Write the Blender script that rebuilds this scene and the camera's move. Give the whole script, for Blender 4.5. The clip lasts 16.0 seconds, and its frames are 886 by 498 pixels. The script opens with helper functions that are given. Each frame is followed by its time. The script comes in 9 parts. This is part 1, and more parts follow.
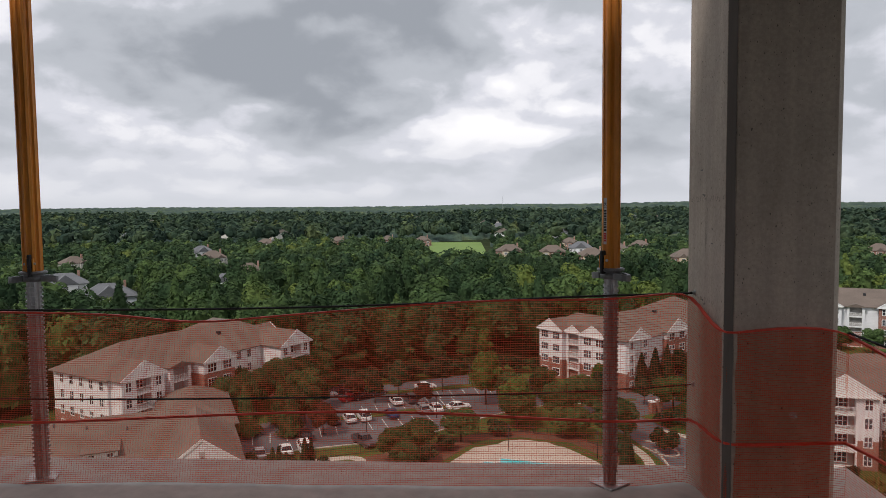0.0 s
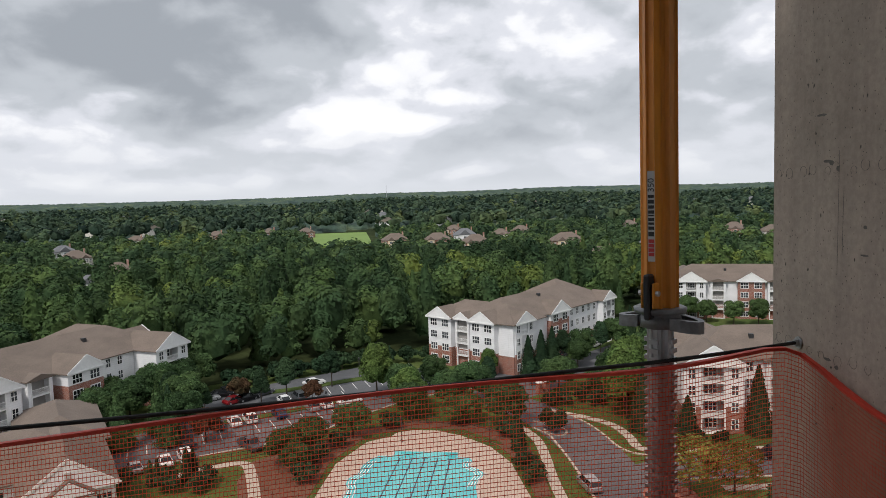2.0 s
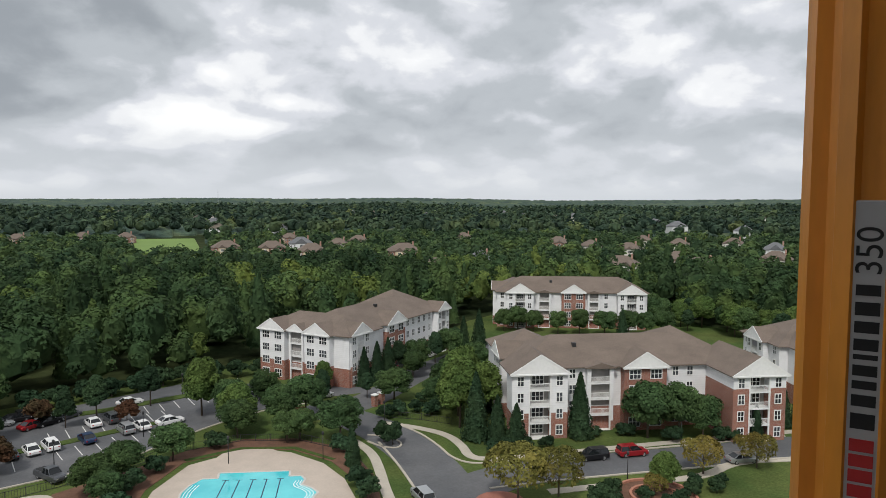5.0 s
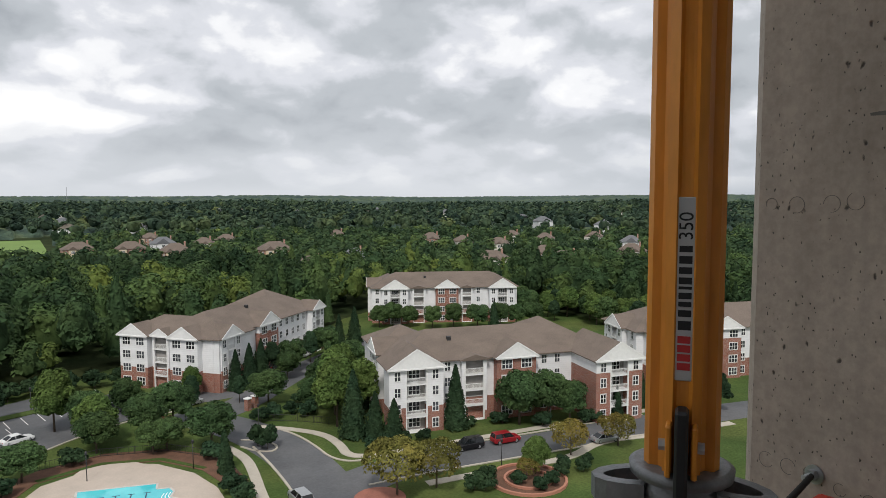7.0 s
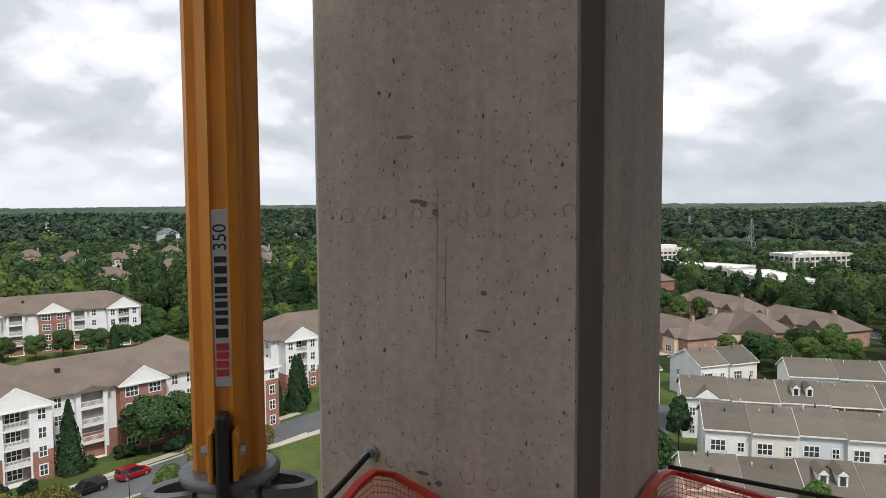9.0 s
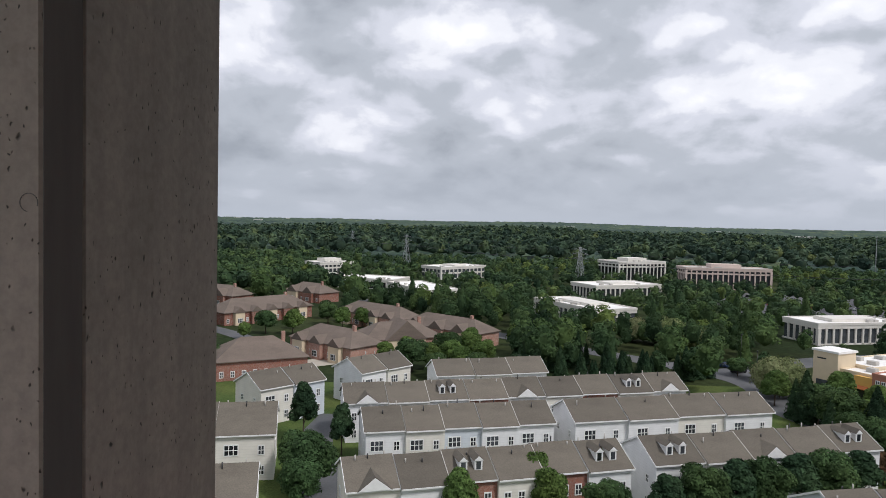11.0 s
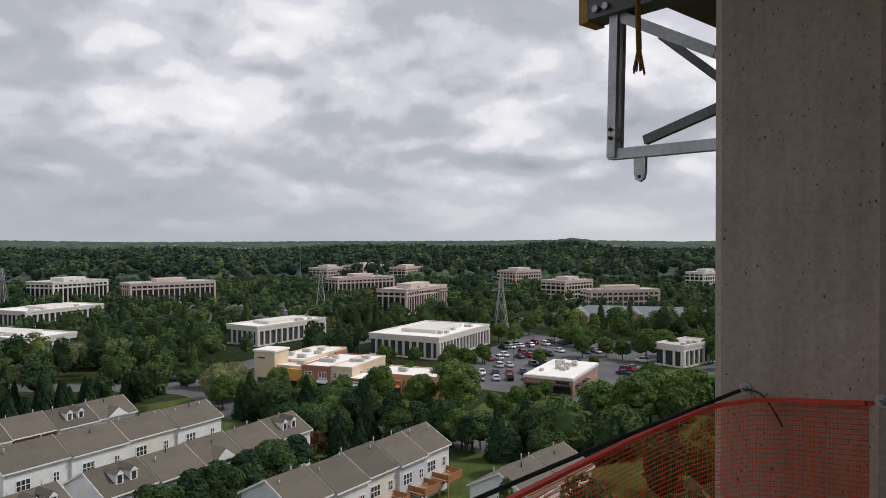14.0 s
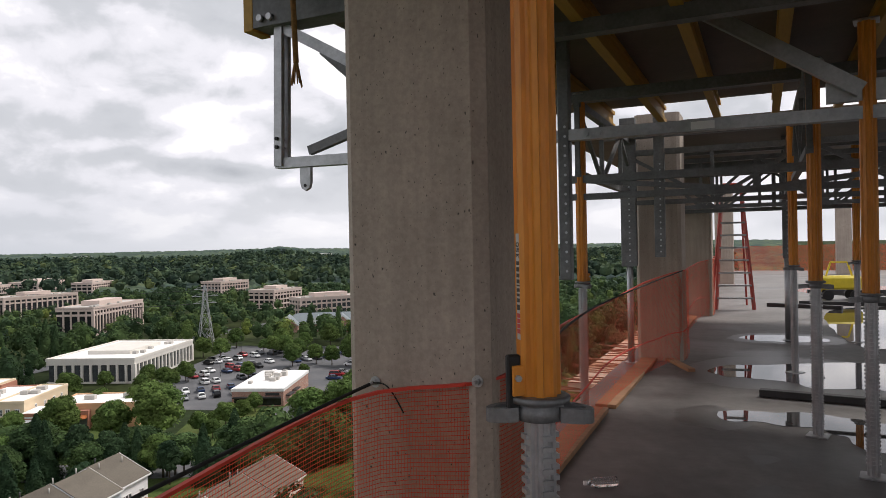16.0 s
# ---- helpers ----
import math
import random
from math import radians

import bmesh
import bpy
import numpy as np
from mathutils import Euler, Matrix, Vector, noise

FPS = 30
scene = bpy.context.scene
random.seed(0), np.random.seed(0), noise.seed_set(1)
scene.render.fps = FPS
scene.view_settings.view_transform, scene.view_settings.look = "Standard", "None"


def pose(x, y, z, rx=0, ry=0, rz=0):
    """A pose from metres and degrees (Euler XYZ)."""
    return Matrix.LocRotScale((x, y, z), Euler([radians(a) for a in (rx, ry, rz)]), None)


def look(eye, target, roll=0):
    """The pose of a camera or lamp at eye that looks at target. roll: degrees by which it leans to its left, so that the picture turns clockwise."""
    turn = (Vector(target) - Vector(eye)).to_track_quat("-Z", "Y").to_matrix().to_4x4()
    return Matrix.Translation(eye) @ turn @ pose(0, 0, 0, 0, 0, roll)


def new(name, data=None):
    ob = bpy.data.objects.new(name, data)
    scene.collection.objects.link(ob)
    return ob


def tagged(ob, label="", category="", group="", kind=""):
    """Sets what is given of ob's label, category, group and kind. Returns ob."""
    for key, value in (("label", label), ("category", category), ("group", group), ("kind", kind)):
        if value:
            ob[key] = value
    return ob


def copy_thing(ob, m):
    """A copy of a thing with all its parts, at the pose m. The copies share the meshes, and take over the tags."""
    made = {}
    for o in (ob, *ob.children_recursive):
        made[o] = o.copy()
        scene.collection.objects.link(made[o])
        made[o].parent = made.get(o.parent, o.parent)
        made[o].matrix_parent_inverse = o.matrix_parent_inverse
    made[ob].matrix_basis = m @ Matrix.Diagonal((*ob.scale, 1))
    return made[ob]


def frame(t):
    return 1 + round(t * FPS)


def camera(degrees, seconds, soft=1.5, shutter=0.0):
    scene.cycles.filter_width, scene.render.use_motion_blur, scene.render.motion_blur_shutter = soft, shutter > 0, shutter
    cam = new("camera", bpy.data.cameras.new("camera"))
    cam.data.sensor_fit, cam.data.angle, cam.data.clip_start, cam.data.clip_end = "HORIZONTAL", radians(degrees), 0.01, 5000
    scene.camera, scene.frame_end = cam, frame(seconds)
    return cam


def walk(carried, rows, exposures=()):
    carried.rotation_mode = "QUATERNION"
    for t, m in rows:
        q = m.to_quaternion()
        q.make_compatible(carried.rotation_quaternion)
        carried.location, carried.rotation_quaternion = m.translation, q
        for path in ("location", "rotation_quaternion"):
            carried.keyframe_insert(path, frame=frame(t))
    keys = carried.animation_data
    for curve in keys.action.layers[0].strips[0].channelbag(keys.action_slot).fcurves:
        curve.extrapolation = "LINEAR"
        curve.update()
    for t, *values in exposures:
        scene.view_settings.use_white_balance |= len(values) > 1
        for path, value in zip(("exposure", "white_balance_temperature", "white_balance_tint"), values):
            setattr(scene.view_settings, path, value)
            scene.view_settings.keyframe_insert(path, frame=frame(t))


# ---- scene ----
cam = camera(65.6, 16.0, soft=0.65)
PATH = [
    (0.0, pose(0.000, 0.000, 1.579, 86.36, 0.59, 3.64)),
    (0.5, pose(-0.088, 0.500, 1.576, 84.72, 2.24, -1.61)),
    (1.0, pose(-0.069, 1.011, 1.565, 84.77, 0.40, 0.16)),
    (1.5, pose(-0.110, 1.507, 1.552, 85.95, 0.21, -4.27)),
    (2.0, pose(-0.130, 1.965, 1.571, 85.25, 1.89, -6.02)),
    (2.5, pose(-0.099, 2.411, 1.585, 85.31, -0.24, -0.54)),
    (3.0, pose(-0.145, 2.766, 1.590, 86.40, 1.38, -7.23)),
    (3.5, pose(-0.264, 3.177, 1.626, 84.39, 2.21, -8.55)),
    (4.0, pose(-0.098, 3.352, 1.619, 84.75, 0.11, -7.47)),
    (4.5, pose(0.138, 3.415, 1.613, 85.05, 1.00, -12.48)),
    (4.7, pose(0.168, 3.426, 1.610, 85.49, 0.59, -15.63)),
    (6.8, pose(-0.121, 3.184, 1.612, 85.26, -0.21, -28.49)),
    (7.0, pose(-0.105, 3.169, 1.612, 85.59, 0.13, -29.95)),
    (7.5, pose(-0.042, 3.136, 1.612, 86.33, -0.43, -34.26)),
    (8.0, pose(-0.026, 3.110, 1.615, 87.13, -0.25, -39.82)),
    (8.5, pose(-0.061, 3.089, 1.616, 86.53, 1.05, -50.60)),
    (8.7, pose(-0.059, 3.078, 1.616, 86.40, 0.83, -54.93)),
    (10.8, pose(0.297, 2.902, 1.591, 87.35, -1.43, -82.36)),
    (11.0, pose(0.308, 2.904, 1.591, 87.67, -1.32, -87.16)),
    (11.5, pose(0.346, 2.918, 1.590, 88.30, -1.06, -98.79)),
    (12.0, pose(0.488, 2.801, 1.593, 88.82, -0.92, -108.03)),
    (12.5, pose(0.670, 2.646, 1.586, 89.49, -0.84, -117.58)),
    (13.0, pose(0.626, 2.654, 1.581, 89.85, -0.03, -124.48)),
    (13.5, pose(0.618, 2.625, 1.586, 89.60, 0.14, -128.99)),
    (14.0, pose(0.616, 2.610, 1.588, 89.34, 0.08, -131.19)),
    (14.5, pose(0.606, 2.599, 1.587, 89.19, 0.22, -133.94)),
    (15.0, pose(0.578, 2.589, 1.584, 88.78, 1.16, -140.57)),
    (15.5, pose(0.532, 2.554, 1.582, 88.85, 2.22, -146.77)),
    (16.0, pose(0.410, 2.511, 1.583, 89.77, 1.10, -155.14)),
]
EXPOSURE = [(0.0, 0.05, 6450, 13), (2.0, 0.18, 6450, 11), (4.0, 0.05, 6450, 9), (7.0, 0.12, 6500, 10), (8.0, 0.12, 6500, 10), (8.5, 0.5, 6500, 10), (9.2, 0.4, 6500, 11), (10.8, 0.08, 6250, 13), (11.6, -0.02, 6200, 13), (12.5, -0.15, 6250, 14), (14.0, -0.1, 6450, 14), (15.0, -0.05, 6500, 13), (16.0, 0.36, 6650, 14)]
walk(cam, PATH, EXPOSURE)

# ---- light: a broken overcast, sun high in the south-west behind cloud ----
G = -37.2          # street level below the construction floor
SUN_EL, SUN_AZ = radians(52), radians(215)   # compass azimuth, clockwise from +y
world = bpy.data.worlds.new("overcast_sky")
scene.world = world
world.use_nodes = True
wn, wl = world.node_tree.nodes, world.node_tree.links
wn.clear()


def wnode(kind, **values):
    n = wn.new(kind)
    for k, v in values.items():
        n.inputs[k].default_value = v
    return n


w_out = wn.new("ShaderNodeOutputWorld")
sky = wn.new("ShaderNodeTexSky")
sky.sky_type, sky.sun_disc, sky.sun_elevation, sky.sun_rotation = "NISHITA", False, SUN_EL, SUN_AZ
sky_dim = wnode("ShaderNodeVectorMath")
sky_dim.operation = "SCALE"
sky_dim.inputs["Scale"].default_value = 0.11
wl.new(sky.outputs[0], sky_dim.inputs[0])
tc = wn.new("ShaderNodeTexCoord")
sep = wn.new("ShaderNodeSeparateXYZ")
wl.new(tc.outputs["Generated"], sep.inputs[0])


def wmath(op, a, b):
    n = wn.new("ShaderNodeMath")
    n.operation = op
    for i, v in enumerate((a, b)):
        if isinstance(v, (int, float)):
            n.inputs[i].default_value = v
        else:
            wl.new(v, n.inputs[i])
    return n.outputs[0]


# clouds lie in the look direction, flattened, and finer towards the horizon
def rise_of(z):
    return 1.55 * max(z, 0.0) ** 0.8


def deck_at(lift):
    up = wmath("MULTIPLY", wmath("POWER", wmath("MAXIMUM", wmath("ADD", sep.outputs[2], lift), 0.0), 0.8), 1.55)
    uv = wn.new("ShaderNodeCombineXYZ")
    wl.new(sep.outputs[0], uv.inputs[0])
    wl.new(sep.outputs[1], uv.inputs[1])
    wl.new(up, uv.inputs[2])
    return uv.outputs[0]


def wnoise(vec, scale, detail, rough, offset, distortion=0.0):
    m = wn.new("ShaderNodeMapping")
    m.inputs["Location"].default_value = offset
    wl.new(vec, m.inputs[0])
    n = wnode("ShaderNodeTexNoise", Scale=scale, Detail=detail, Roughness=rough, Distortion=distortion)
    wl.new(m.outputs[0], n.inputs[0])
    return n.outputs[0]


def wramp(source, stops):
    r = wn.new("ShaderNodeValToRGB")
    r.color_ramp.interpolation = "EASE"
    while len(r.color_ramp.elements) < len(stops):
        r.color_ramp.elements.new(0.5)
    for e, (p, c) in zip(r.color_ramp.elements, stops):
        e.position, e.color = p, (*c, 1)
    wl.new(source, r.inputs[0])
    return r.outputs[0]


def bank(vec, bearing, elevation, size, amount):
    """One broad cloud bank (or, with a negative amount, a bright thin place)."""
    b, e = radians(bearing), radians(elevation)
    d = wn.new("ShaderNodeVectorMath")
    d.operation = "DISTANCE"
    wl.new(vec, d.inputs[0])
    d.inputs[1].default_value = (-math.sin(b) * math.cos(e), math.cos(b) * math.cos(e), rise_of(math.sin(e)))
    r = wn.new("ShaderNodeMapRange")
    r.interpolation_type = "SMOOTHSTEP"
    r.inputs[1].default_value, r.inputs[2].default_value, r.inputs[3].default_value, r.inputs[4].default_value = 0.0, size, amount, 0.0
    wl.new(d.outputs["Value"], r.inputs[0])
    return r.outputs[0]


def puffs(vec, scale, offset):
    """Rounded cauliflower heads: smooth cells, lower where a head bulges."""
    m = wn.new("ShaderNodeMapping")
    m.inputs["Location"].default_value = offset
    wl.new(vec, m.inputs[0])
    bend = wnode("ShaderNodeTexNoise", Scale=scale * 0.9, Detail=3.0, Roughness=0.55)
    wl.new(m.outputs[0], bend.inputs[0])
    push = wn.new("ShaderNodeVectorMath")
    push.operation = "MULTIPLY_ADD"
    wl.new(bend.outputs["Color"], push.inputs[0])
    push.inputs[1].default_value = (0.7 / scale,) * 3
    wl.new(m.outputs[0], push.inputs[2])
    v = wn.new("ShaderNodeTexVoronoi")
    v.feature = "SMOOTH_F1"
    v.inputs["Scale"].default_value, v.inputs["Smoothness"].default_value, v.inputs["Detail"].default_value, v.inputs["Roughness"].default_value = scale, 0.55, 1.5, 0.45
    wl.new(push.outputs[0], v.inputs["Vector"])
    return v.outputs["Distance"]


def thickness(vec):
    d = wmath("MULTIPLY", wnoise(vec, 3.4, 3, 0.5, (3.1, 7.4, 0.0), 0.2), 0.50)
    d = wmath("ADD", d, wmath("MULTIPLY", puffs(vec, 5.5, (0.4, 1.9, 0.0)), 0.34))
    d = wmath("ADD", d, wmath("MULTIPLY", wnoise(vec, 11.0, 6, 0.55, (5.3, 0.2, 1.0), 0.2), 0.26))
    for b in ((15, 12, 0.30, 0.26), (7, 14, 0.2, 0.12), (-27, 8, 0.2, 0.10), (-14, 8, 0.15, 0.07), (-3, 8.5, 0.17, -0.14), (-18, 13, 0.19, -0.17), (23, 4, 0.2, -0.08), (-36, 13, 0.2, -0.12), (-73, 7, 0.2, 0.08), (-96, 14, 0.16, 0.08), (-130, 9.5, 0.15, 0.09), (-108, 13, 0.15, -0.12)):
        d = wmath("ADD", d, bank(vec, *b))
    return d


here, above = thickness(deck_at(0.0)), thickness(deck_at(0.016))
edge = wmath("MULTIPLY", wmath("SUBTRACT", here, above), 1.65)
cloud = wramp(wmath("SUBTRACT", here, edge), [(0.38, (1.12, 1.12, 1.12)), (0.50, (0.955, 0.965, 0.99)), (0.58, (0.75, 0.772, 0.825)), (0.70, (0.545, 0.58, 0.62)), (0.92, (0.36, 0.392, 0.43))])
# pale grey air near the horizon
low = wramp(sep.outputs[2], [(0.0, (1, 1, 1)), (0.025, (0.62, 0.62, 0.62)), (0.13, (0, 0, 0))])
hazed = wn.new("ShaderNodeMix")
hazed.data_type = "RGBA"
wl.new(low, hazed.inputs["Factor"])
wl.new(cloud, hazed.inputs[6])
# (the eastern sky is heavier down to the skyline)
wl.new(wramp(sep.outputs[0], [(0.55, (0.70, 0.73, 0.77)), (0.88, (0.53, 0.57, 0.62))]), hazed.inputs[7])
gap = wramp(here, [(0.235, (0.15, 0.15, 0.15)), (0.30, (1, 1, 1))])
final = wn.new("ShaderNodeMix")
final.data_type = "RGBA"
wl.new(gap, final.inputs["Factor"])
wl.new(sky_dim.outputs[0], final.inputs[6])
wl.new(hazed.outputs[2], final.inputs[7])
bg = wnode("ShaderNodeBackground", Strength=0.90)
wl.new(final.outputs[2], bg.inputs[0])
wl.new(bg.outputs[0], w_out.inputs[0])

sun = new("sun", bpy.data.lights.new("sun", "SUN"))
sun.data.energy, sun.data.angle, sun.data.color = 2.3, radians(10), (1.0, 0.96, 0.89)
sun.matrix_world = look((0, 0, 60), (-math.sin(SUN_AZ) * math.cos(SUN_EL), -math.cos(SUN_AZ) * math.cos(SUN_EL), 60 - math.sin(SUN_EL)))

# ---- small builders ----
def mesh_of(bm, name="mesh"):
    me = bpy.data.meshes.new(name)
    bmesh.ops.recalc_face_normals(bm, faces=bm.faces)
    bm.to_mesh(me)
    bm.free()
    return me


def thing(name, m, label, category, group="", kind=""):
    """An empty at a thing's base; its parts are built in its own frame."""
    ob = new(name)
    ob.empty_display_size = 0.2
    ob.matrix_world = m
    return tagged(ob, label, category, group, kind)


def put(name, me, mat, parent=None, m=None, label="", category="", kind="", group=""):
    """A mesh object under a parent, in the parent's frame. Alike pieces share the mesh."""
    if not me.materials:
        for k in (mat if isinstance(mat, (list, tuple)) else [mat]):
            me.materials.append(k)
    ob = new(name, me)
    if parent:
        ob.parent = parent
    if m is not None:
        ob.matrix_basis = m
    return tagged(ob, label, category, group, kind)


def part(name, bm, mat, parent=None, label="", category="", kind="", smooth=False, group=""):
    me = mesh_of(bm, name)
    if smooth:
        for p in me.polygons:
            p.use_smooth = True
    return put(name, me, mat, parent, None, label, category, kind, group)


def box(bm, x0, y0, z0, x1, y1, z1, bevel=0.0, mi=0):
    v = [bm.verts.new(p) for p in ((x0, y0, z0), (x1, y0, z0), (x1, y1, z0), (x0, y1, z0), (x0, y0, z1), (x1, y0, z1), (x1, y1, z1), (x0, y1, z1))]
    fs = [bm.faces.new([v[i] for i in q]) for q in ((3, 2, 1, 0), (4, 5, 6, 7), (0, 1, 5, 4), (1, 2, 6, 5), (2, 3, 7, 6), (3, 0, 4, 7))]
    for f in fs:
        f.material_index = mi
    if bevel:
        es = {e for f in fs for e in f.edges}
        bmesh.ops.bevel(bm, geom=list(es), offset=bevel, segments=1, affect="EDGES", profile=0.5)


def prism(bm, pts, z0, z1, mi=0):
    """An upright prism over a flat outline."""
    a = [bm.verts.new((x, y, z0)) for x, y in pts]
    b = [bm.verts.new((x, y, z1)) for x, y in pts]
    n = len(pts)
    fs = [bm.faces.new(a[::-1]), bm.faces.new(b)] + [bm.faces.new((a[i], a[(i + 1) % n], b[(i + 1) % n], b[i])) for i in range(n)]
    for f in fs:
        f.material_index = mi


def solid(bm, verts, faces, mi=0):
    v = [bm.verts.new(p) for p in verts]
    for q in faces:
        bm.faces.new([v[i] for i in q]).material_index = mi


def tube(bm, p0, p1, r, seg=8, r1=None):
    """A closed round bar between two points, tapered if r1 is given."""
    p0, p1 = Vector(p0), Vector(p1)
    q = (p1 - p0).to_track_quat("Z", "Y")
    rings = []
    for p, rr in ((p0, r), (p1, r if r1 is None else r1)):
        rings.append([bm.verts.new(p + q @ Vector((rr * math.cos(a * math.tau / seg), rr * math.sin(a * math.tau / seg), 0))) for a in range(seg)])
    for i in range(seg):
        f = bm.faces.new((rings[0][i], rings[0][(i + 1) % seg], rings[1][(i + 1) % seg], rings[1][i]))
        f.smooth = seg > 6
    bm.faces.new(rings[0][::-1])
    bm.faces.new(rings[1])


def bar(bm, p0, p1, w, h):
    """A square-section bar between two points."""
    p0, p1 = Vector(p0), Vector(p1)
    q = (p1 - p0).to_track_quat("Z", "Y")
    rings = [[bm.verts.new(p + q @ Vector((sx * w / 2, sy * h / 2, 0))) for sx, sy in ((-1, -1), (1, -1), (1, 1), (-1, 1))] for p in (p0, p1)]
    for i in range(4):
        bm.faces.new((rings[0][i], rings[0][(i + 1) % 4], rings[1][(i + 1) % 4], rings[1][i]))
    bm.faces.new(rings[0][::-1])
    bm.faces.new(rings[1])


def strap(bm, pts, w, h):
    """A flat bar bent along a level line: w thick, h high."""
    pts = [Vector(p) for p in pts]
    rings = []
    for i, p in enumerate(pts):
        d = (pts[min(i + 1, len(pts) - 1)] - pts[max(i - 1, 0)]).normalized()
        side = Vector((-d.y, d.x, 0)) * w / 2
        up = Vector((0, 0, h / 2))
        rings.append([bm.verts.new(q) for q in (p - side - up, p + side - up, p + side + up, p - side + up)])
    for a, b in zip(rings, rings[1:]):
        for i in range(4):
            bm.faces.new((a[i], a[(i + 1) % 4], b[(i + 1) % 4], b[i]))
    bm.faces.new(rings[0][::-1])
    bm.faces.new(rings[-1])


def lathe(bm, profile, seg=24, cx=0.0, cy=0.0):
    """Turned shape from (radius, height) steps, closed at both ends."""
    rings = [[bm.verts.new((cx + r * math.cos(i * math.tau / seg), cy + r * math.sin(i * math.tau / seg), z)) for i in range(seg)] for r, z in profile]
    for a, b in zip(rings, rings[1:]):
        for i in range(seg):
            bm.faces.new((a[i], a[(i + 1) % seg], b[(i + 1) % seg], b[i])).smooth = True
    bm.faces.new(rings[0][::-1])
    bm.faces.new(rings[-1])


def raw_mesh(name, verts, faces):
    """A mesh from arrays: verts (n, 3), faces all triangles or all quads."""
    me = bpy.data.meshes.new(name)
    k = faces.shape[1]
    me.vertices.add(len(verts))
    me.vertices.foreach_set("co", np.ascontiguousarray(verts, dtype=np.float32).ravel())
    me.loops.add(faces.size)
    me.loops.foreach_set("vertex_index", np.ascontiguousarray(faces, dtype=np.int32).ravel())
    me.polygons.add(len(faces))
    me.polygons.foreach_set("loop_start", np.arange(0, faces.size, k, dtype=np.int32))
    me.update(calc_edges=True)
    return me


# ---- materials ----
def material(name, base, rough=0.8, metal=0.0, var=0.0, scale=1.0, var2=0.0, scale2=20.0, bump=0.0, bump_scale=None, tint=None,
             island=0.0, per_object=0.0, stretch=(1, 1, 1), spec=0.5, coords="Object"):
    """A Principled surface: base colour, blotches at two scales, relief, and light and dark differences from piece to piece."""
    m = bpy.data.materials.new(name)
    m.use_nodes = True
    nt = m.node_tree
    n, l = nt.nodes, nt.links
    b = n["Principled BSDF"]
    b.inputs["Roughness"].default_value, b.inputs["Metallic"].default_value = rough, metal
    b.inputs["Specular IOR Level"].default_value = spec
    c = n.new("ShaderNodeTexCoord")
    mp = n.new("ShaderNodeMapping")
    mp.inputs["Scale"].default_value = stretch
    if coords == "World":
        geo = n.new("ShaderNodeNewGeometry")
        l.new(geo.outputs["Position"], mp.inputs[0])
    else:
        l.new(c.outputs[coords], mp.inputs[0])
    col = n.new("ShaderNodeRGB")
    col.outputs[0].default_value = (*base, 1)
    out = col.outputs[0]

    def noise_fac(sc, detail=6):
        t = n.new("ShaderNodeTexNoise")
        t.inputs["Scale"].default_value, t.inputs["Detail"].default_value, t.inputs["Roughness"].default_value = sc, detail, 0.6
        l.new(mp.outputs[0], t.inputs[0])
        return t.outputs[0]

    def vary(out, fac, amount, dark=None):
        r = n.new("ShaderNodeMapRange")
        r.inputs[1].default_value, r.inputs[2].default_value = 0.3, 0.7
        r.inputs[3].default_value, r.inputs[4].default_value = 1 - amount, 1 + amount
        l.new(fac, r.inputs[0])
        v = n.new("ShaderNodeVectorMath")
        v.operation = "SCALE"
        l.new(out, v.inputs[0])
        l.new(r.outputs[0], v.inputs["Scale"])
        return v.outputs[0]

    if tint:
        mix = n.new("ShaderNodeMix")
        mix.data_type = "RGBA"
        rr = n.new("ShaderNodeMapRange")
        rr.inputs[1].default_value, rr.inputs[2].default_value = 0.42, 0.62
        l.new(noise_fac(scale * 0.7), rr.inputs[0])
        l.new(rr.outputs[0], mix.inputs["Factor"])
        l.new(out, mix.inputs[6])
        mix.inputs[7].default_value = (*tint, 1)
        out = mix.outputs[2]
    if var:
        out = vary(out, noise_fac(scale), var)
    if var2:
        out = vary(out, noise_fac(scale2, 3), var2)
    if island:
        g = n.new("ShaderNodeNewGeometry")
        rr = n.new("ShaderNodeMapRange")
        rr.inputs[3].default_value, rr.inputs[4].default_value = 1 - island, 1 + island
        l.new(g.outputs["Random Per Island"], rr.inputs[0])
        v = n.new("ShaderNodeVectorMath")
        v.operation = "SCALE"
        l.new(out, v.inputs[0])
        l.new(rr.outputs[0], v.inputs["Scale"])
        out = v.outputs[0]
    if per_object:
        g = n.new("ShaderNodeObjectInfo")
        rr = n.new("ShaderNodeMapRange")
        rr.inputs[3].default_value, rr.inputs[4].default_value = 1 - per_object, 1 + per_object
        l.new(g.outputs["Random"], rr.inputs[0])
        v = n.new("ShaderNodeVectorMath")
        v.operation = "SCALE"
        l.new(out, v.inputs[0])
        l.new(rr.outputs[0], v.inputs["Scale"])
        out = v.outputs[0]
    l.new(out, b.inputs["Base Color"])
    if bump:
        bp = n.new("ShaderNodeBump")
        bp.inputs["Strength"].default_value = bump
        bp.inputs["Distance"].default_value = 0.05 if (bump_scale or scale2) < 10 else 0.01
        l.new(noise_fac(bump_scale or scale2), bp.inputs["Height"])
        l.new(bp.outputs[0], b.inputs["Normal"])
    return m

# ---- the construction floor: surfaces ----
def node_mat(name):
    m = bpy.data.materials.new(name)
    m.use_nodes = True
    return m, m.node_tree.nodes, m.node_tree.links, m.node_tree.nodes["Principled BSDF"]


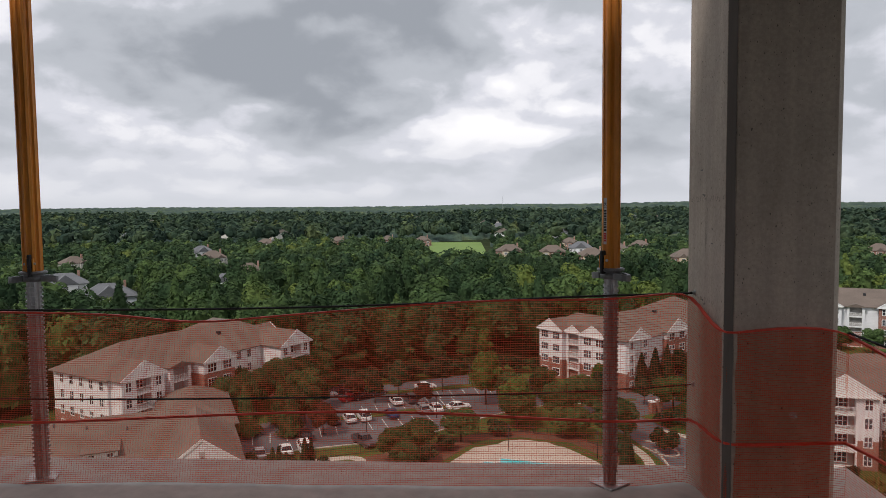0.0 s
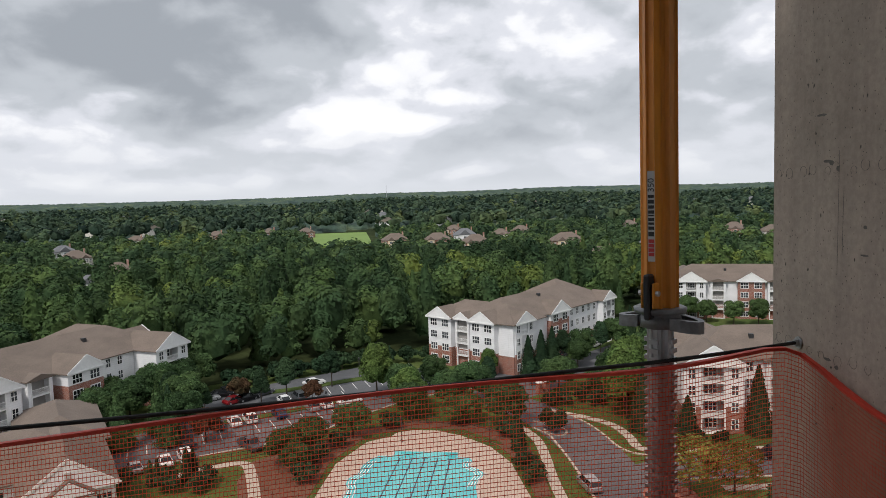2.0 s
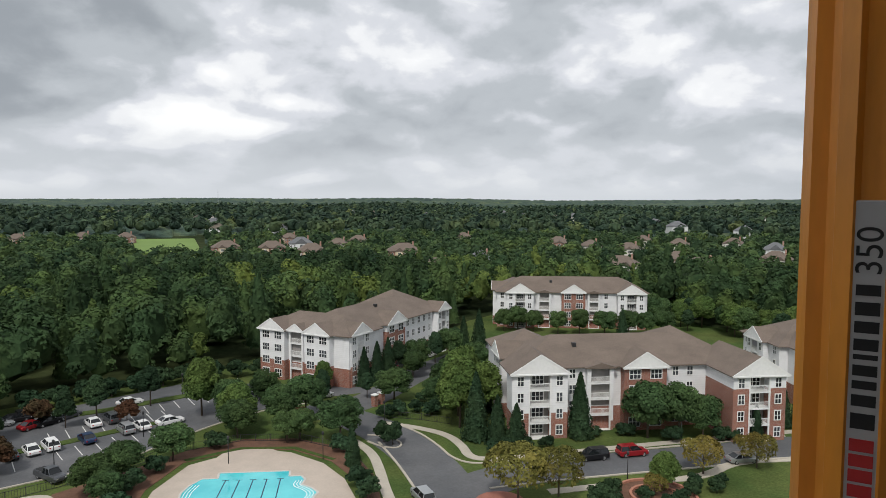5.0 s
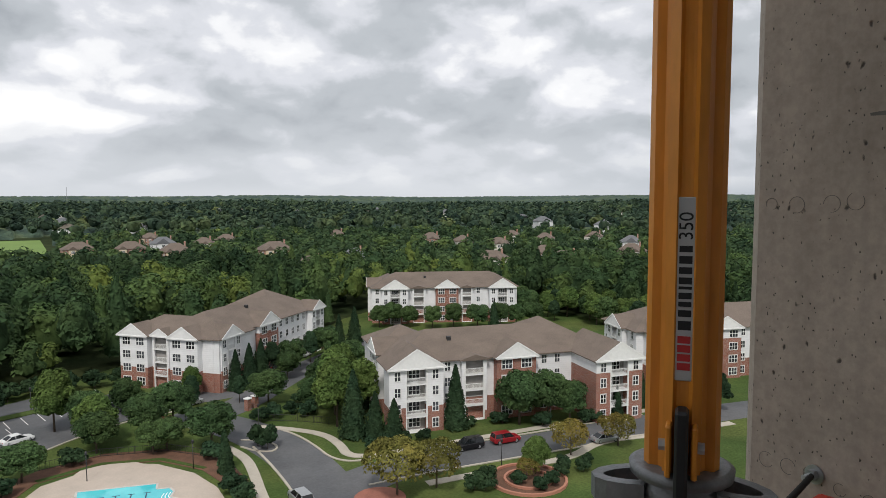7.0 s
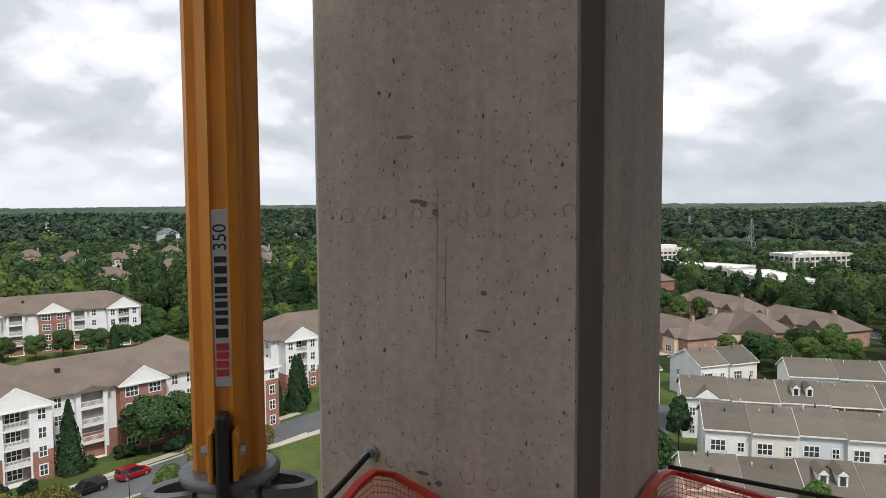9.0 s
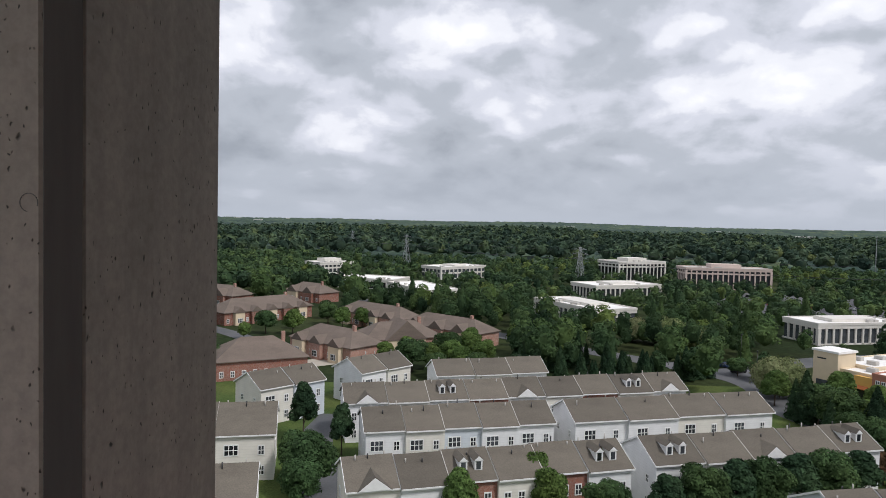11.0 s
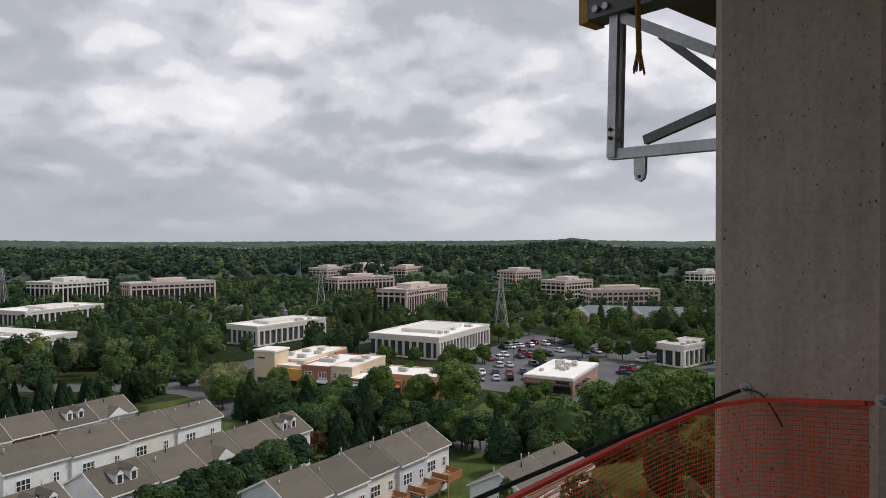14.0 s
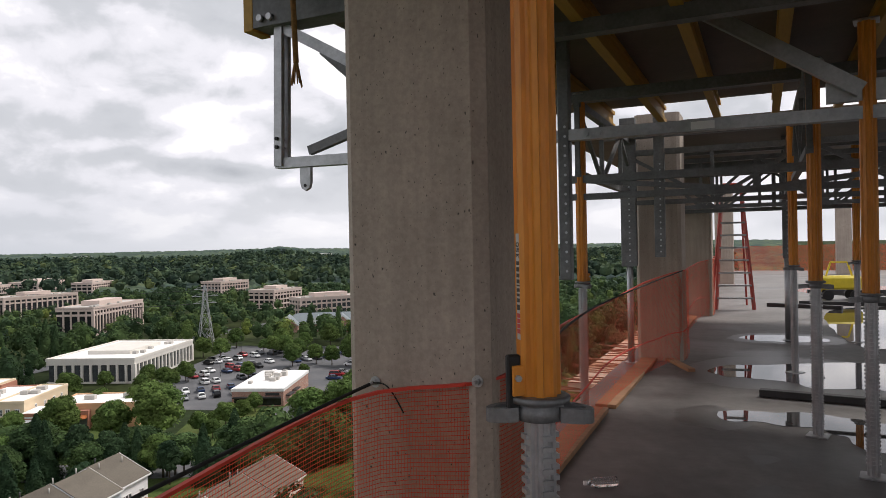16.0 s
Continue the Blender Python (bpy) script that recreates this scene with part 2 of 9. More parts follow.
def noise_node(n, l, vec, scale, detail=6, rough=0.6):
    t = n.new("ShaderNodeTexNoise")
    t.inputs["Scale"].default_value, t.inputs["Detail"].default_value, t.inputs["Roughness"].default_value = scale, detail, rough
    l.new(vec, t.inputs[0])
    return t.outputs[0]


def ramp_node(n, l, fac, stops):
    r = n.new("ShaderNodeValToRGB")
    while len(r.color_ramp.elements) < len(stops):
        r.color_ramp.elements.new(0.5)
    for e, (p, c) in zip(r.color_ramp.elements, stops):
        e.position, e.color = p, (*(c if isinstance(c, tuple) else (c, c, c)), 1)
    l.new(fac, r.inputs[0])
    return r.outputs[0]


def mul_node(n, l, a, b, fac=1.0, blend="MULTIPLY"):
    x = n.new("ShaderNodeMix")
    x.data_type, x.blend_type = "RGBA", blend
    x.inputs["Factor"].default_value = fac
    l.new(a, x.inputs[6])
    l.new(b, x.inputs[7])
    return x.outputs[2]


def cast_concrete():
    """Formed concrete with bug holes, faint runs and a pour line."""
    m, n, l, b = node_mat("cast_concrete")
    c = n.new("ShaderNodeTexCoord").outputs["Object"]
    tone = ramp_node(n, l, noise_node(n, l, c, 1.6, 8), [(0.3, (0.355, 0.294, 0.244)), (0.7, (0.490, 0.410, 0.342))])
    runs = n.new("ShaderNodeMapping")
    runs.inputs["Scale"].default_value = (14, 14, 0.7)
    l.new(c, runs.inputs[0])
    tone = mul_node(n, l, tone, ramp_node(n, l, noise_node(n, l, runs.outputs[0], 1.0, 4), [(0.35, 0.80), (0.6, 1.0)]), 0.7)
    # air bubbles: fine pits nearly everywhere, larger ones here and there
    warp = n.new("ShaderNodeMapping")
    warp.inputs["Scale"].default_value = (1, 1, 0.62)
    l.new(c, warp.inputs[0])
    wob = n.new("ShaderNodeVectorMath")
    wob.operation = "MULTIPLY_ADD"
    wn_ = n.new("ShaderNodeTexNoise")
    wn_.inputs["Scale"].default_value = 55
    l.new(c, wn_.inputs[0])
    l.new(wn_.outputs["Color"], wob.inputs[0])
    wob.inputs[1].default_value = (0.012,) * 3
    l.new(warp.outputs[0], wob.inputs[2])
    holes = None
    for scale, lo, share in ((24, 0.075, 0.92), (45, 0.095, 0.78), (85, 0.12, 0.5)):
        v = n.new("ShaderNodeTexVoronoi")
        v.inputs["Scale"].default_value = scale
        l.new(wob.outputs[0], v.inputs[0])
        pick = n.new("ShaderNodeSeparateXYZ")
        l.new(v.outputs["Color"], pick.inputs[0])
        mr = n.new("ShaderNodeMapRange")
        mr.inputs[1].default_value, mr.inputs[2].default_value, mr.inputs[3].default_value, mr.inputs[4].default_value = share - 0.15, share, 0.0, 0.5
        l.new(pick.outputs[0], mr.inputs[0])
        add = n.new("ShaderNodeMath")
        add.operation = "ADD"
        l.new(v.outputs["Distance"], add.inputs[0])
        l.new(mr.outputs[0], add.inputs[1])
        h = ramp_node(n, l, add.outputs[0], [(lo * 0.6, 0.20), (lo * 1.35, 1.0)])
        holes = h if holes is None else mul_node(n, l, holes, h)
    tone = mul_node(n, l, tone, holes)
    tone = mul_node(n, l, tone, ramp_node(n, l, noise_node(n, l, c, 60, 3), [(0.35, 0.88), (0.65, 1.06)]))
    l.new(tone, b.inputs["Base Color"])
    b.inputs["Roughness"].default_value = 0.82
    bp = n.new("ShaderNodeBump")
    bp.inputs["Strength"].default_value, bp.inputs["Distance"].default_value = 0.5, 0.006
    l.new(holes, bp.inputs["Height"])
    l.new(bp.outputs[0], b.inputs["Normal"])
    return m


def wet_slab():
    """Trowelled slab with damp stains and standing water."""
    m, n, l, b = node_mat("wet_slab")
    c = n.new("ShaderNodeTexCoord").outputs["Object"]
    tone = ramp_node(n, l, noise_node(n, l, c, 0.9, 8), [(0.3, (0.115, 0.110, 0.108)), (0.72, (0.195, 0.187, 0.180))])
    # the last metre before the north edge is painted paler, standing for skylight
    sp = n.new("ShaderNodeSeparateXYZ")
    l.new(c, sp.inputs[0])
    sky_lit = n.new("ShaderNodeMapRange")
    sky_lit.inputs[1].default_value, sky_lit.inputs[2].default_value = 3.0, 3.9
    rim = n.new("ShaderNodeMath")
    rim.operation = "ADD"
    l.new(sp.outputs[1], rim.inputs[0])
    l.new(noise_node(n, l, c, 2.2, 5), rim.inputs[1])
    l.new(rim.outputs[0], sky_lit.inputs[0])
    pale = n.new("ShaderNodeMix")
    pale.data_type = "RGBA"
    l.new(sky_lit.outputs[0], pale.inputs["Factor"])
    l.new(tone, pale.inputs[6])
    pale.inputs[7].default_value = (0.44, 0.405, 0.375, 1)
    tone = pale.outputs[2]
    tone = mul_node(n, l, tone, ramp_node(n, l, noise_node(n, l, c, 7, 6), [(0.3, 0.8), (0.7, 1.08)]))
    mp = n.new("ShaderNodeMapping")
    mp.inputs["Scale"].default_value = (0.55, 0.9, 1)
    mp.inputs["Location"].default_value = (0.35, 2.1, 0)
    l.new(c, mp.inputs[0])
    wet = noise_node(n, l, mp.outputs[0], 0.75, 5, 0.45)
    damp = ramp_node(n, l, wet, [(0.56, 1.0), (0.66, 0.62)])
    tone = mul_node(n, l, tone, damp)
    l.new(tone, b.inputs["Base Color"])
    l.new(ramp_node(n, l, wet, [(0.52, 0.66), (0.66, 0.42)]), b.inputs["Roughness"])
    flat = ramp_node(n, l, wet, [(0.52, 0.35), (0.66, 0.2)])
    bp = n.new("ShaderNodeBump")
    bp.inputs["Distance"].default_value = 0.004
    l.new(flat, bp.inputs["Strength"])
    l.new(noise_node(n, l, c, 25, 5), bp.inputs["Height"])
    l.new(bp.outputs[0], b.inputs["Normal"])
    return m


def netting():
    """Red-orange debris netting: fine knotted strands with holes between."""
    m, n, l, b = node_mat("red_netting")
    b.inputs["Base Color"].default_value = (0.58, 0.06, 0.03, 1)
    b.inputs["Roughness"].default_value = 0.7
    uv = n.new("ShaderNodeTexCoord").outputs["UV"]
    w = []
    for axis in (0, 1):
        s = n.new("ShaderNodeSeparateXYZ")
        l.new(uv, s.inputs[0])
        fr = n.new("ShaderNodeMath")
        fr.operation = "PINGPONG"
        fr.inputs[1].default_value = 0.5
        sc = n.new("ShaderNodeMath")
        sc.operation = "MULTIPLY"
        sc.inputs[1].default_value = (105, 72)[axis]
        l.new(s.outputs[axis], sc.inputs[0])
        l.new(sc.outputs[0], fr.inputs[0])
        th = n.new("ShaderNodeMath")
        th.operation = "LESS_THAN"
        th.inputs[1].default_value = (0.058, 0.086)[axis]
        l.new(fr.outputs[0], th.inputs[0])
        w.append(th.outputs[0])
    mx = n.new("ShaderNodeMath")
    mx.operation = "MAXIMUM"
    l.new(w[0], mx.inputs[0])
    l.new(w[1], mx.inputs[1])
    tr = n.new("ShaderNodeBsdfTransparent")
    tr.inputs[0].default_value = (1.0, 0.84, 0.77, 1)
    tl = n.new("ShaderNodeBsdfTranslucent")
    tl.inputs[0].default_value = (0.75, 0.10, 0.05, 1)
    strand = n.new("ShaderNodeMixShader")
    strand.inputs[0].default_value = 0.45
    l.new(b.outputs[0], strand.inputs[1])
    l.new(tl.outputs[0], strand.inputs[2])
    mix = n.new("ShaderNodeMixShader")
    l.new(mx.outputs[0], mix.inputs[0])
    l.new(tr.outputs[0], mix.inputs[1])
    l.new(strand.outputs[0], mix.inputs[2])
    l.new(mix.outputs[0], n["Material Output"].inputs[0])
    return m


CONCRETE = cast_concrete()
SLAB = wet_slab()
NET = netting()
NET_HEM = material("red_hem", (0.62, 0.05, 0.025), 0.6, var=0.15, scale=6)
ORANGE = material("orange_paint", (0.72, 0.27, 0.025), 0.42, var=0.16, scale=5, var2=0.08, scale2=40, tint=(0.58, 0.20, 0.03), stretch=(1, 1, 0.25), bump=0.1, bump_scale=60)
GALV = material("galvanised_steel", (0.42, 0.43, 0.44), 0.42, 0.75, var=0.22, scale=4, var2=0.1, scale2=35)
STEEL_GREY = material("grey_steel", (0.17, 0.175, 0.18), 0.55, 0.35, var=0.25, scale=5, var2=0.1, scale2=40)
CAST_GREY = material("cast_iron_grey", (0.20, 0.205, 0.21), 0.5, 0.5, var=0.2, scale=8, var2=0.15, scale2=50, bump=0.25, bump_scale=70)
BLACK = material("black_rubber", (0.012, 0.012, 0.013), 0.55, var=0.2, scale=10)
SILVER_LABEL = material("silver_label", (0.50, 0.50, 0.50), 0.45, 0.2, var=0.1, scale=12)
LABEL_RED = material("label_red", (0.50, 0.03, 0.03), 0.5, var=0.1, scale=30)
YELLOW_BEAM = material("yellow_timber_beam", (0.46, 0.26, 0.04), 0.6, var=0.22, scale=2, stretch=(1, 0.1, 1), var2=0.1, scale2=30)
PLYWOOD = material("formwork_plywood", (0.115, 0.085, 0.066), 0.6, var=0.2, scale=1.2, var2=0.1, scale2=18)
TIMBER = material("scrap_timber", (0.34, 0.19, 0.10), 0.8, var=0.25, scale=3, stretch=(1, 0.15, 1), var2=0.12, scale2=40)
ROPE = material("black_rope", (0.015, 0.015, 0.014), 0.8, var=0.3, scale=60)
HEMP = material("hemp_rope", (0.28, 0.15, 0.05), 0.9, var=0.25, scale=50)
RUST = material("rusty_rebar", (0.20, 0.085, 0.045), 0.85, var=0.3, scale=8)
YELLOW = material("yellow_plastic", (0.70, 0.55, 0.03), 0.5, var=0.12, scale=5)
LADDER_RED = material("fibreglass_red", (0.36, 0.05, 0.035), 0.5, var=0.15, scale=6)
HOLE_DAYLIGHT = material("pale_hole", (0.55, 0.57, 0.6), 0.6, var=0.05, scale=9)
CLEAR_PLASTIC = bpy.data.materials.new("clear_plastic")
CLEAR_PLASTIC.use_nodes = True
CLEAR_PLASTIC.node_tree.nodes["Principled BSDF"].inputs["Transmission Weight"].default_value = 1.0
CLEAR_PLASTIC.node_tree.nodes["Principled BSDF"].inputs["Roughness"].default_value = 0.08

EAST, NORTH = 2.12, 4.13      # slab edges
SOUTH, WEST = -37.0, -24.0


def slab_outline():
    return [(WEST, SOUTH), (EAST, SOUTH), (EAST, NORTH), (WEST, NORTH)]


bm = bmesh.new()
prism(bm, slab_outline(), -0.24, 0.0)
part("floor", bm, SLAB, None, "bare wet concrete slab with puddles", "floor", "structure")

# the storeys below stand on the street
for k in range(1, 12):
    bm = bmesh.new()
    z = -0.24 - 3.3 * k
    prism(bm, slab_outline(), z, z + 0.24)
    part("floor_slab", bm, CONCRETE, None, "concrete floor slab of the storey below", "floor", "structure")
bm = bmesh.new()
box(bm, WEST + 3, SOUTH + 3, G, EAST - 6, NORTH - 7, -0.24)
part("wall_core", bm, CONCRETE, None, "bare concrete core of the tower", "wall", "structure")


def column(x0, y0, x1, y1, z1=3.3):
    """A square cast column with chamfered corners and form-joint rings."""
    c = 0.04
    m = pose((x0 + x1) / 2, (y0 + y1) / 2, 0)
    a, b = (x1 - x0) / 2, (y1 - y0) / 2
    bm = bmesh.new()
    prism(bm, [(-a + c, -b), (a - c, -b), (a, -b + c), (a, b - c), (a - c, b), (-a + c, b), (-a, b - c), (-a, -b + c)], 0, z1)
    ob = part("column", bm, CONCRETE, None, "square cast concrete column with chamfered corners and bug holes", "column", "structure")
    ob.matrix_world = m
    return ob


COLUMNS = [(1.17, 3.43, 1.72, 4.115), (1.19, -0.06, 1.71, 0.52), (1.37, -7.62, 1.95, -7.02), (1.37, -13.6, 1.95, -13.0)]
for c in COLUMNS:
    column(*c)
for c in ((1.3, -24.0, 1.9, -23.4), (-3.2, -33.0, -2.6, -32.4), (-9.0, -22.0, -8.4, -21.4), (-9.0, -8.0, -8.4, -7.4), (-9.0, 2.6, -8.4, 3.2)):
    column(*c)

# ---- props ----
def prop_section(r):
    """Outline of the ribbed outer tube: four flat lobes with grooves between."""
    pts = []
    for k in range(4):
        a0 = k * math.tau / 4
        for da, rr in ((-34, 0.90), (-30, 1.0), (-14, 1.04), (-10, 0.90), (-5, 0.88), (5, 0.88), (10, 0.90), (14, 1.04), (30, 1.0), (34, 0.90), (39, 0.80), (51, 0.80)):
            a = a0 + radians(da)
            pts.append((r * rr * math.cos(a), r * rr * math.sin(a)))
    return pts


def build_prop(x, y, collar_z, top_z, turn, group, label_side=True, nut_turn=0):
    p = thing("prop", pose(x, y, 0, 0, 0, turn), "orange ribbed aluminium shoring prop with a toothed grey inner tube", "shoring prop", group)
    bm = bmesh.new()
    prism(bm, prop_section(0.051), collar_z, top_z - 0.01)
    part("outer_tube", bm, ORANGE, p)
    bm = bmesh.new()
    sec = [(q[0] * 0.72, q[1] * 0.72) for q in prop_section(0.051)]
    prism(bm, sec, 0.012, collar_z)
    z = 0.08
    while z < collar_z - 0.09:
        for s in (-1, 1):
            box(bm, -0.014, s * 0.035 - 0.009, z, 0.014, s * 0.035 + 0.009, z + 0.012)
            box(bm, s * 0.035 - 0.009, -0.014, z, s * 0.035 + 0.009, 0.014, z + 0.012)
        z += 0.026
    part("inner_tube", bm, GALV, p, "galvanised toothed inner tube")
    bm = bmesh.new()
    box(bm, -0.08, -0.08, 0, 0.08, 0.08, 0.012, 0.003)
    part("base_plate", bm, GALV, p)
    # ring nut with two cast handles
    bm = bmesh.new()
    lathe(bm, [(0.044, collar_z - 0.062), (0.057, collar_z - 0.058), (0.059, collar_z - 0.030), (0.054, collar_z - 0.026), (0.054, collar_z - 0.020), (0.072, collar_z - 0.016), (0.074, collar_z - 0.004), (0.066, collar_z)], 28)
    nut = part("ring_nut", bm, CAST_GREY, p, "grey cast-iron ring nut")
    for s in (-1, 1):
        bm = bmesh.new()
        loop = [(s * (0.048 + 0.072 * math.sin(a)), 0.034 * math.cos(a) * (1.0 if abs(math.cos(a)) > 0.2 else 0.9), collar_z - 0.042 - 0.008 * math.sin(a)) for a in (i * math.pi / 8 for i in range(9))]
        strap(bm, loop, 0.018, 0.034)
        part("nut_handle", bm, CAST_GREY, nut).matrix_basis = pose(0, 0, 0, 0, 0, nut_turn)
    # latch: two orange ears and a black lever
    for s in (-1, 1):
        bm = bmesh.new()
        box(bm, s * 0.017 - 0.004, -0.076, collar_z + 0.002, s * 0.017 + 0.004, -0.044, collar_z + 0.074, 0.002)
        ear = part("latch_ear", bm, ORANGE, p)
        bm = bmesh.new()
        tube(bm, (s * 0.016, -0.064, collar_z + 0.045), (s * 0.030, -0.064, collar_z + 0.045), 0.008, 6)
        part("bolt", bm, GALV, ear)
    bm = bmesh.new()
    box(bm, -0.009, -0.084, collar_z - 0.03, 0.009, -0.050, collar_z + 0.098, 0.004)
    part("latch_lever", bm, BLACK, p, "black latch lever")
    # head plate
    bm = bmesh.new()
    box(bm, -0.075, -0.075, top_z - 0.012, 0.075, 0.075, top_z, 0.002)
    part("head_plate", bm, GALV, p)
    if label_side:
        bm = bmesh.new()
        box(bm, -0.0125, -0.0490, collar_z + 0.132, 0.0125, -0.0440, collar_z + 0.385, 0.001)
        lab = part("label_strip", bm, SILVER_LABEL, p, "silver label strip with black and red marks")
        bm = bmesh.new()
        zz = collar_z + 0.203
        for i, h in enumerate((0.019, 0.014, 0.010, 0.013, 0.006, 0.014, 0.014, 0.016, 0.013)):
            box(bm, -0.0085, -0.0498, zz, 0.0085, -0.0488, zz + h * 0.66)
            zz += h * 0.86 + 0.002
        part("lettering", bm, BLACK, lab, "black lettering bars")
        bm = bmesh.new()
        for i in range(4):
            box(bm, -0.0085, -0.0498, collar_z + 0.147 + i * 0.0125, 0.0085, -0.0488, collar_z + 0.157 + i * 0.0125)
        part("red_mark", bm, LABEL_RED, lab, "red maker's mark")
        cu = bpy.data.curves.new("size_number", "FONT")
        cu.body, cu.size, cu.extrude = "350", 0.026, 0.0004
        cu.align_x, cu.align_y = "LEFT", "CENTER"
        t_ob = new("size_number", cu)
        dg = bpy.context.evaluated_depsgraph_get()
        me = bpy.data.meshes.new_from_object(t_ob.evaluated_get(dg))
        bpy.data.objects.remove(t_ob)
        num = put("size_number", me, BLACK, lab, Matrix.Translation((0.0005, -0.0496, collar_z + 0.326)) @ pose(0, 0, 0, 90, 0, 0) @ pose(0, 0, 0, 0, 0, 90), "black number 350")
    return p


PROP_TOP = 3.02
build_prop(0.683, 3.842, 1.225, PROP_TOP, -50, "props along the edge")
build_prop(-2.62, 3.80, 1.225, PROP_TOP, 20, "props along the edge", False)
build_prop(0.90, 0.92, 1.225, PROP_TOP, 132, "props along the edge", True, -115)
for x, y, cz in ((-0.24, -2.79, 1.22), (0.02, -3.75, 1.25), (0.07, -6.64, 1.28), (1.98, -4.06, 1.22), (-0.9, -9.6, 1.25), (-2.2, -5.2, 1.25), (-2.4, -11.0, 1.25), (-0.6, -13.2, 1.25)):
    build_prop(x, y, cz, PROP_TOP, random.uniform(-60, 0), "props under the formwork", False)

# ---- netting, cables and ties ----
def net_strip(name, pts, bottom, label):
    """A hanging net along a line of (x, y, top z), with a hem on top."""
    rows = 9
    fine = []
    for (a, b) in zip(pts, pts[1:]):
        k = max(2, int((Vector(b) - Vector(a)).length / 0.12))
        fine += [Vector(a).lerp(Vector(b), i / k) for i in range(k)]
    fine.append(Vector(pts[-1]))
    # soften the kinks of the hand-hung top edge
    for _ in range(3):
        fine = [fine[0]] + [(a + b * 2 + c) / 4 for a, b, c in zip(fine, fine[1:], fine[2:])] + [fine[-1]]
    bm = bmesh.new()
    uvl = bm.loops.layers.uv.new("UVMap")
    run, s = [0.0], 0.0
    for a, b in zip(fine, fine[1:]):
        s += (b - a).length
        run.append(s)
    grid = []
    for i, p in enumerate(fine):
        col = []
        for j in range(rows + 1):
            f = j / rows
            d = fine[min(i + 1, len(fine) - 1)] - fine[max(i - 1, 0)]
            side = Vector((-d.y, d.x, 0)).normalized()
            w = 0.018 * noise.noise(Vector((run[i] * 2.2, f * 3, 1.7))) * (1 if 0 < j else 0.2)
            q = Vector((p.x, p.y, p.z * (1 - f) + bottom * f)) + side * w
            col.append(bm.verts.new(q))
        grid.append(col)
    for i in range(len(fine) - 1):
        for j in range(rows):
            f = bm.faces.new((grid[i][j], grid[i + 1][j], grid[i + 1][j + 1], grid[i][j + 1]))
            f.smooth = True
            for lp, (ii, jj) in zip(f.loops, ((i, j), (i + 1, j), (i + 1, j + 1), (i, j + 1))):
                lp[uvl].uv = (run[ii], 1.1 * jj / rows)
    ob = part(name, bm, NET, None, label, "safety net")
    bm = bmesh.new()
    for a, b in zip(fine, fine[1:]):
        bar(bm, a + Vector((0, 0, 0.002)), b + Vector((0, 0, 0.002)), 0.016, 0.010)
    part("hem", bm, NET_HEM, ob, "red top hem")
    bm = bmesh.new()
    for i in range(len(fine) - 1):
        sag = [0.40 + 0.03 * math.sin(run[k] * 1.7) for k in (i, i + 1)]
        for_a = fine[i].copy()
        for_b = fine[i + 1].copy()
        for_a.z, for_b.z = sag
        bar(bm, for_a, for_b, 0.012, 0.012)
    part("band", bm, NET_HEM, ob, "red band at mid height")
    return ob


N_TOP = [(-9.0, 3.90, 0.96), (-4.2, 3.85, 1.0), (-2.65, 3.67, 1.0), (-2.08, 3.74, 0.98), (-1.66, 3.74, 0.92), (-1.24, 3.74, 0.965), (-0.78, 3.74, 1.0), (-0.24, 3.75, 1.042), (0.17, 3.76, 1.057), (0.60, 3.765, 1.052), (0.80, 3.78, 1.065), (1.03, 3.85, 1.083), (1.145, 3.90, 1.075), (1.150, 3.72, 0.98), (1.152, 3.46, 0.93), (1.19, 3.41, 0.93), (1.40, 3.415, 0.97), (1.66, 3.41, 0.97), (1.74, 3.40, 0.93)]
net_strip("safety_net", N_TOP, 0.01, "red debris netting hung along the slab edge, tied to the column")
E_TOP = [(1.74, 3.40, 0.93), (1.78, 2.7, 0.84), (1.76, 1.7, 0.93), (1.66, 0.9, 1.07), (1.59, 0.535, 1.12), (1.30, 0.54, 1.135), (1.185, 0.545, 1.16), (1.175, 0.30, 1.15), (1.18, -0.05, 1.13), (1.25, -0.10, 1.10), (1.6, -1.2, 1.02), (1.74, -2.6, 1.0), (1.78, -4.0, 1.0), (1.70, -6.0, 1.1), (1.50, -6.99, 1.17), (1.345, -7.0, 1.2), (1.34, -7.66, 1.2), (1.60, -9.5, 1.1), (1.6, -12.9, 1.15), (1.35, -12.98, 1.2), (1.35, -13.65, 1.2), (1.75, -17, 1.1), (1.8, -23.3, 1.1), (1.9, -36, 1.1)]
net_strip("safety_net", E_TOP, 0.01, "red debris netting hung along the slab edge past the columns")


def cable(name, pts, r, mat, label, category="cable"):
    cu = bpy.data.curves.new(name, "CURVE")
    cu.dimensions, cu.bevel_depth, cu.bevel_resolution, cu.use_fill_caps = "3D", r, 2, True
    sp = cu.splines.new("NURBS")
    sp.points.add(len(pts) - 1)
    for q, p in zip(sp.points, pts):
        q.co = (*p, 1)
    sp.use_endpoint_u, sp.order_u = True, 3
    t_ob = new(name, cu)
    me = bpy.data.meshes.new_from_object(t_ob.evaluated_get(bpy.context.evaluated_depsgraph_get()))
    bpy.data.objects.remove(t_ob)
    return put(name, me, mat, None, None, label, category)


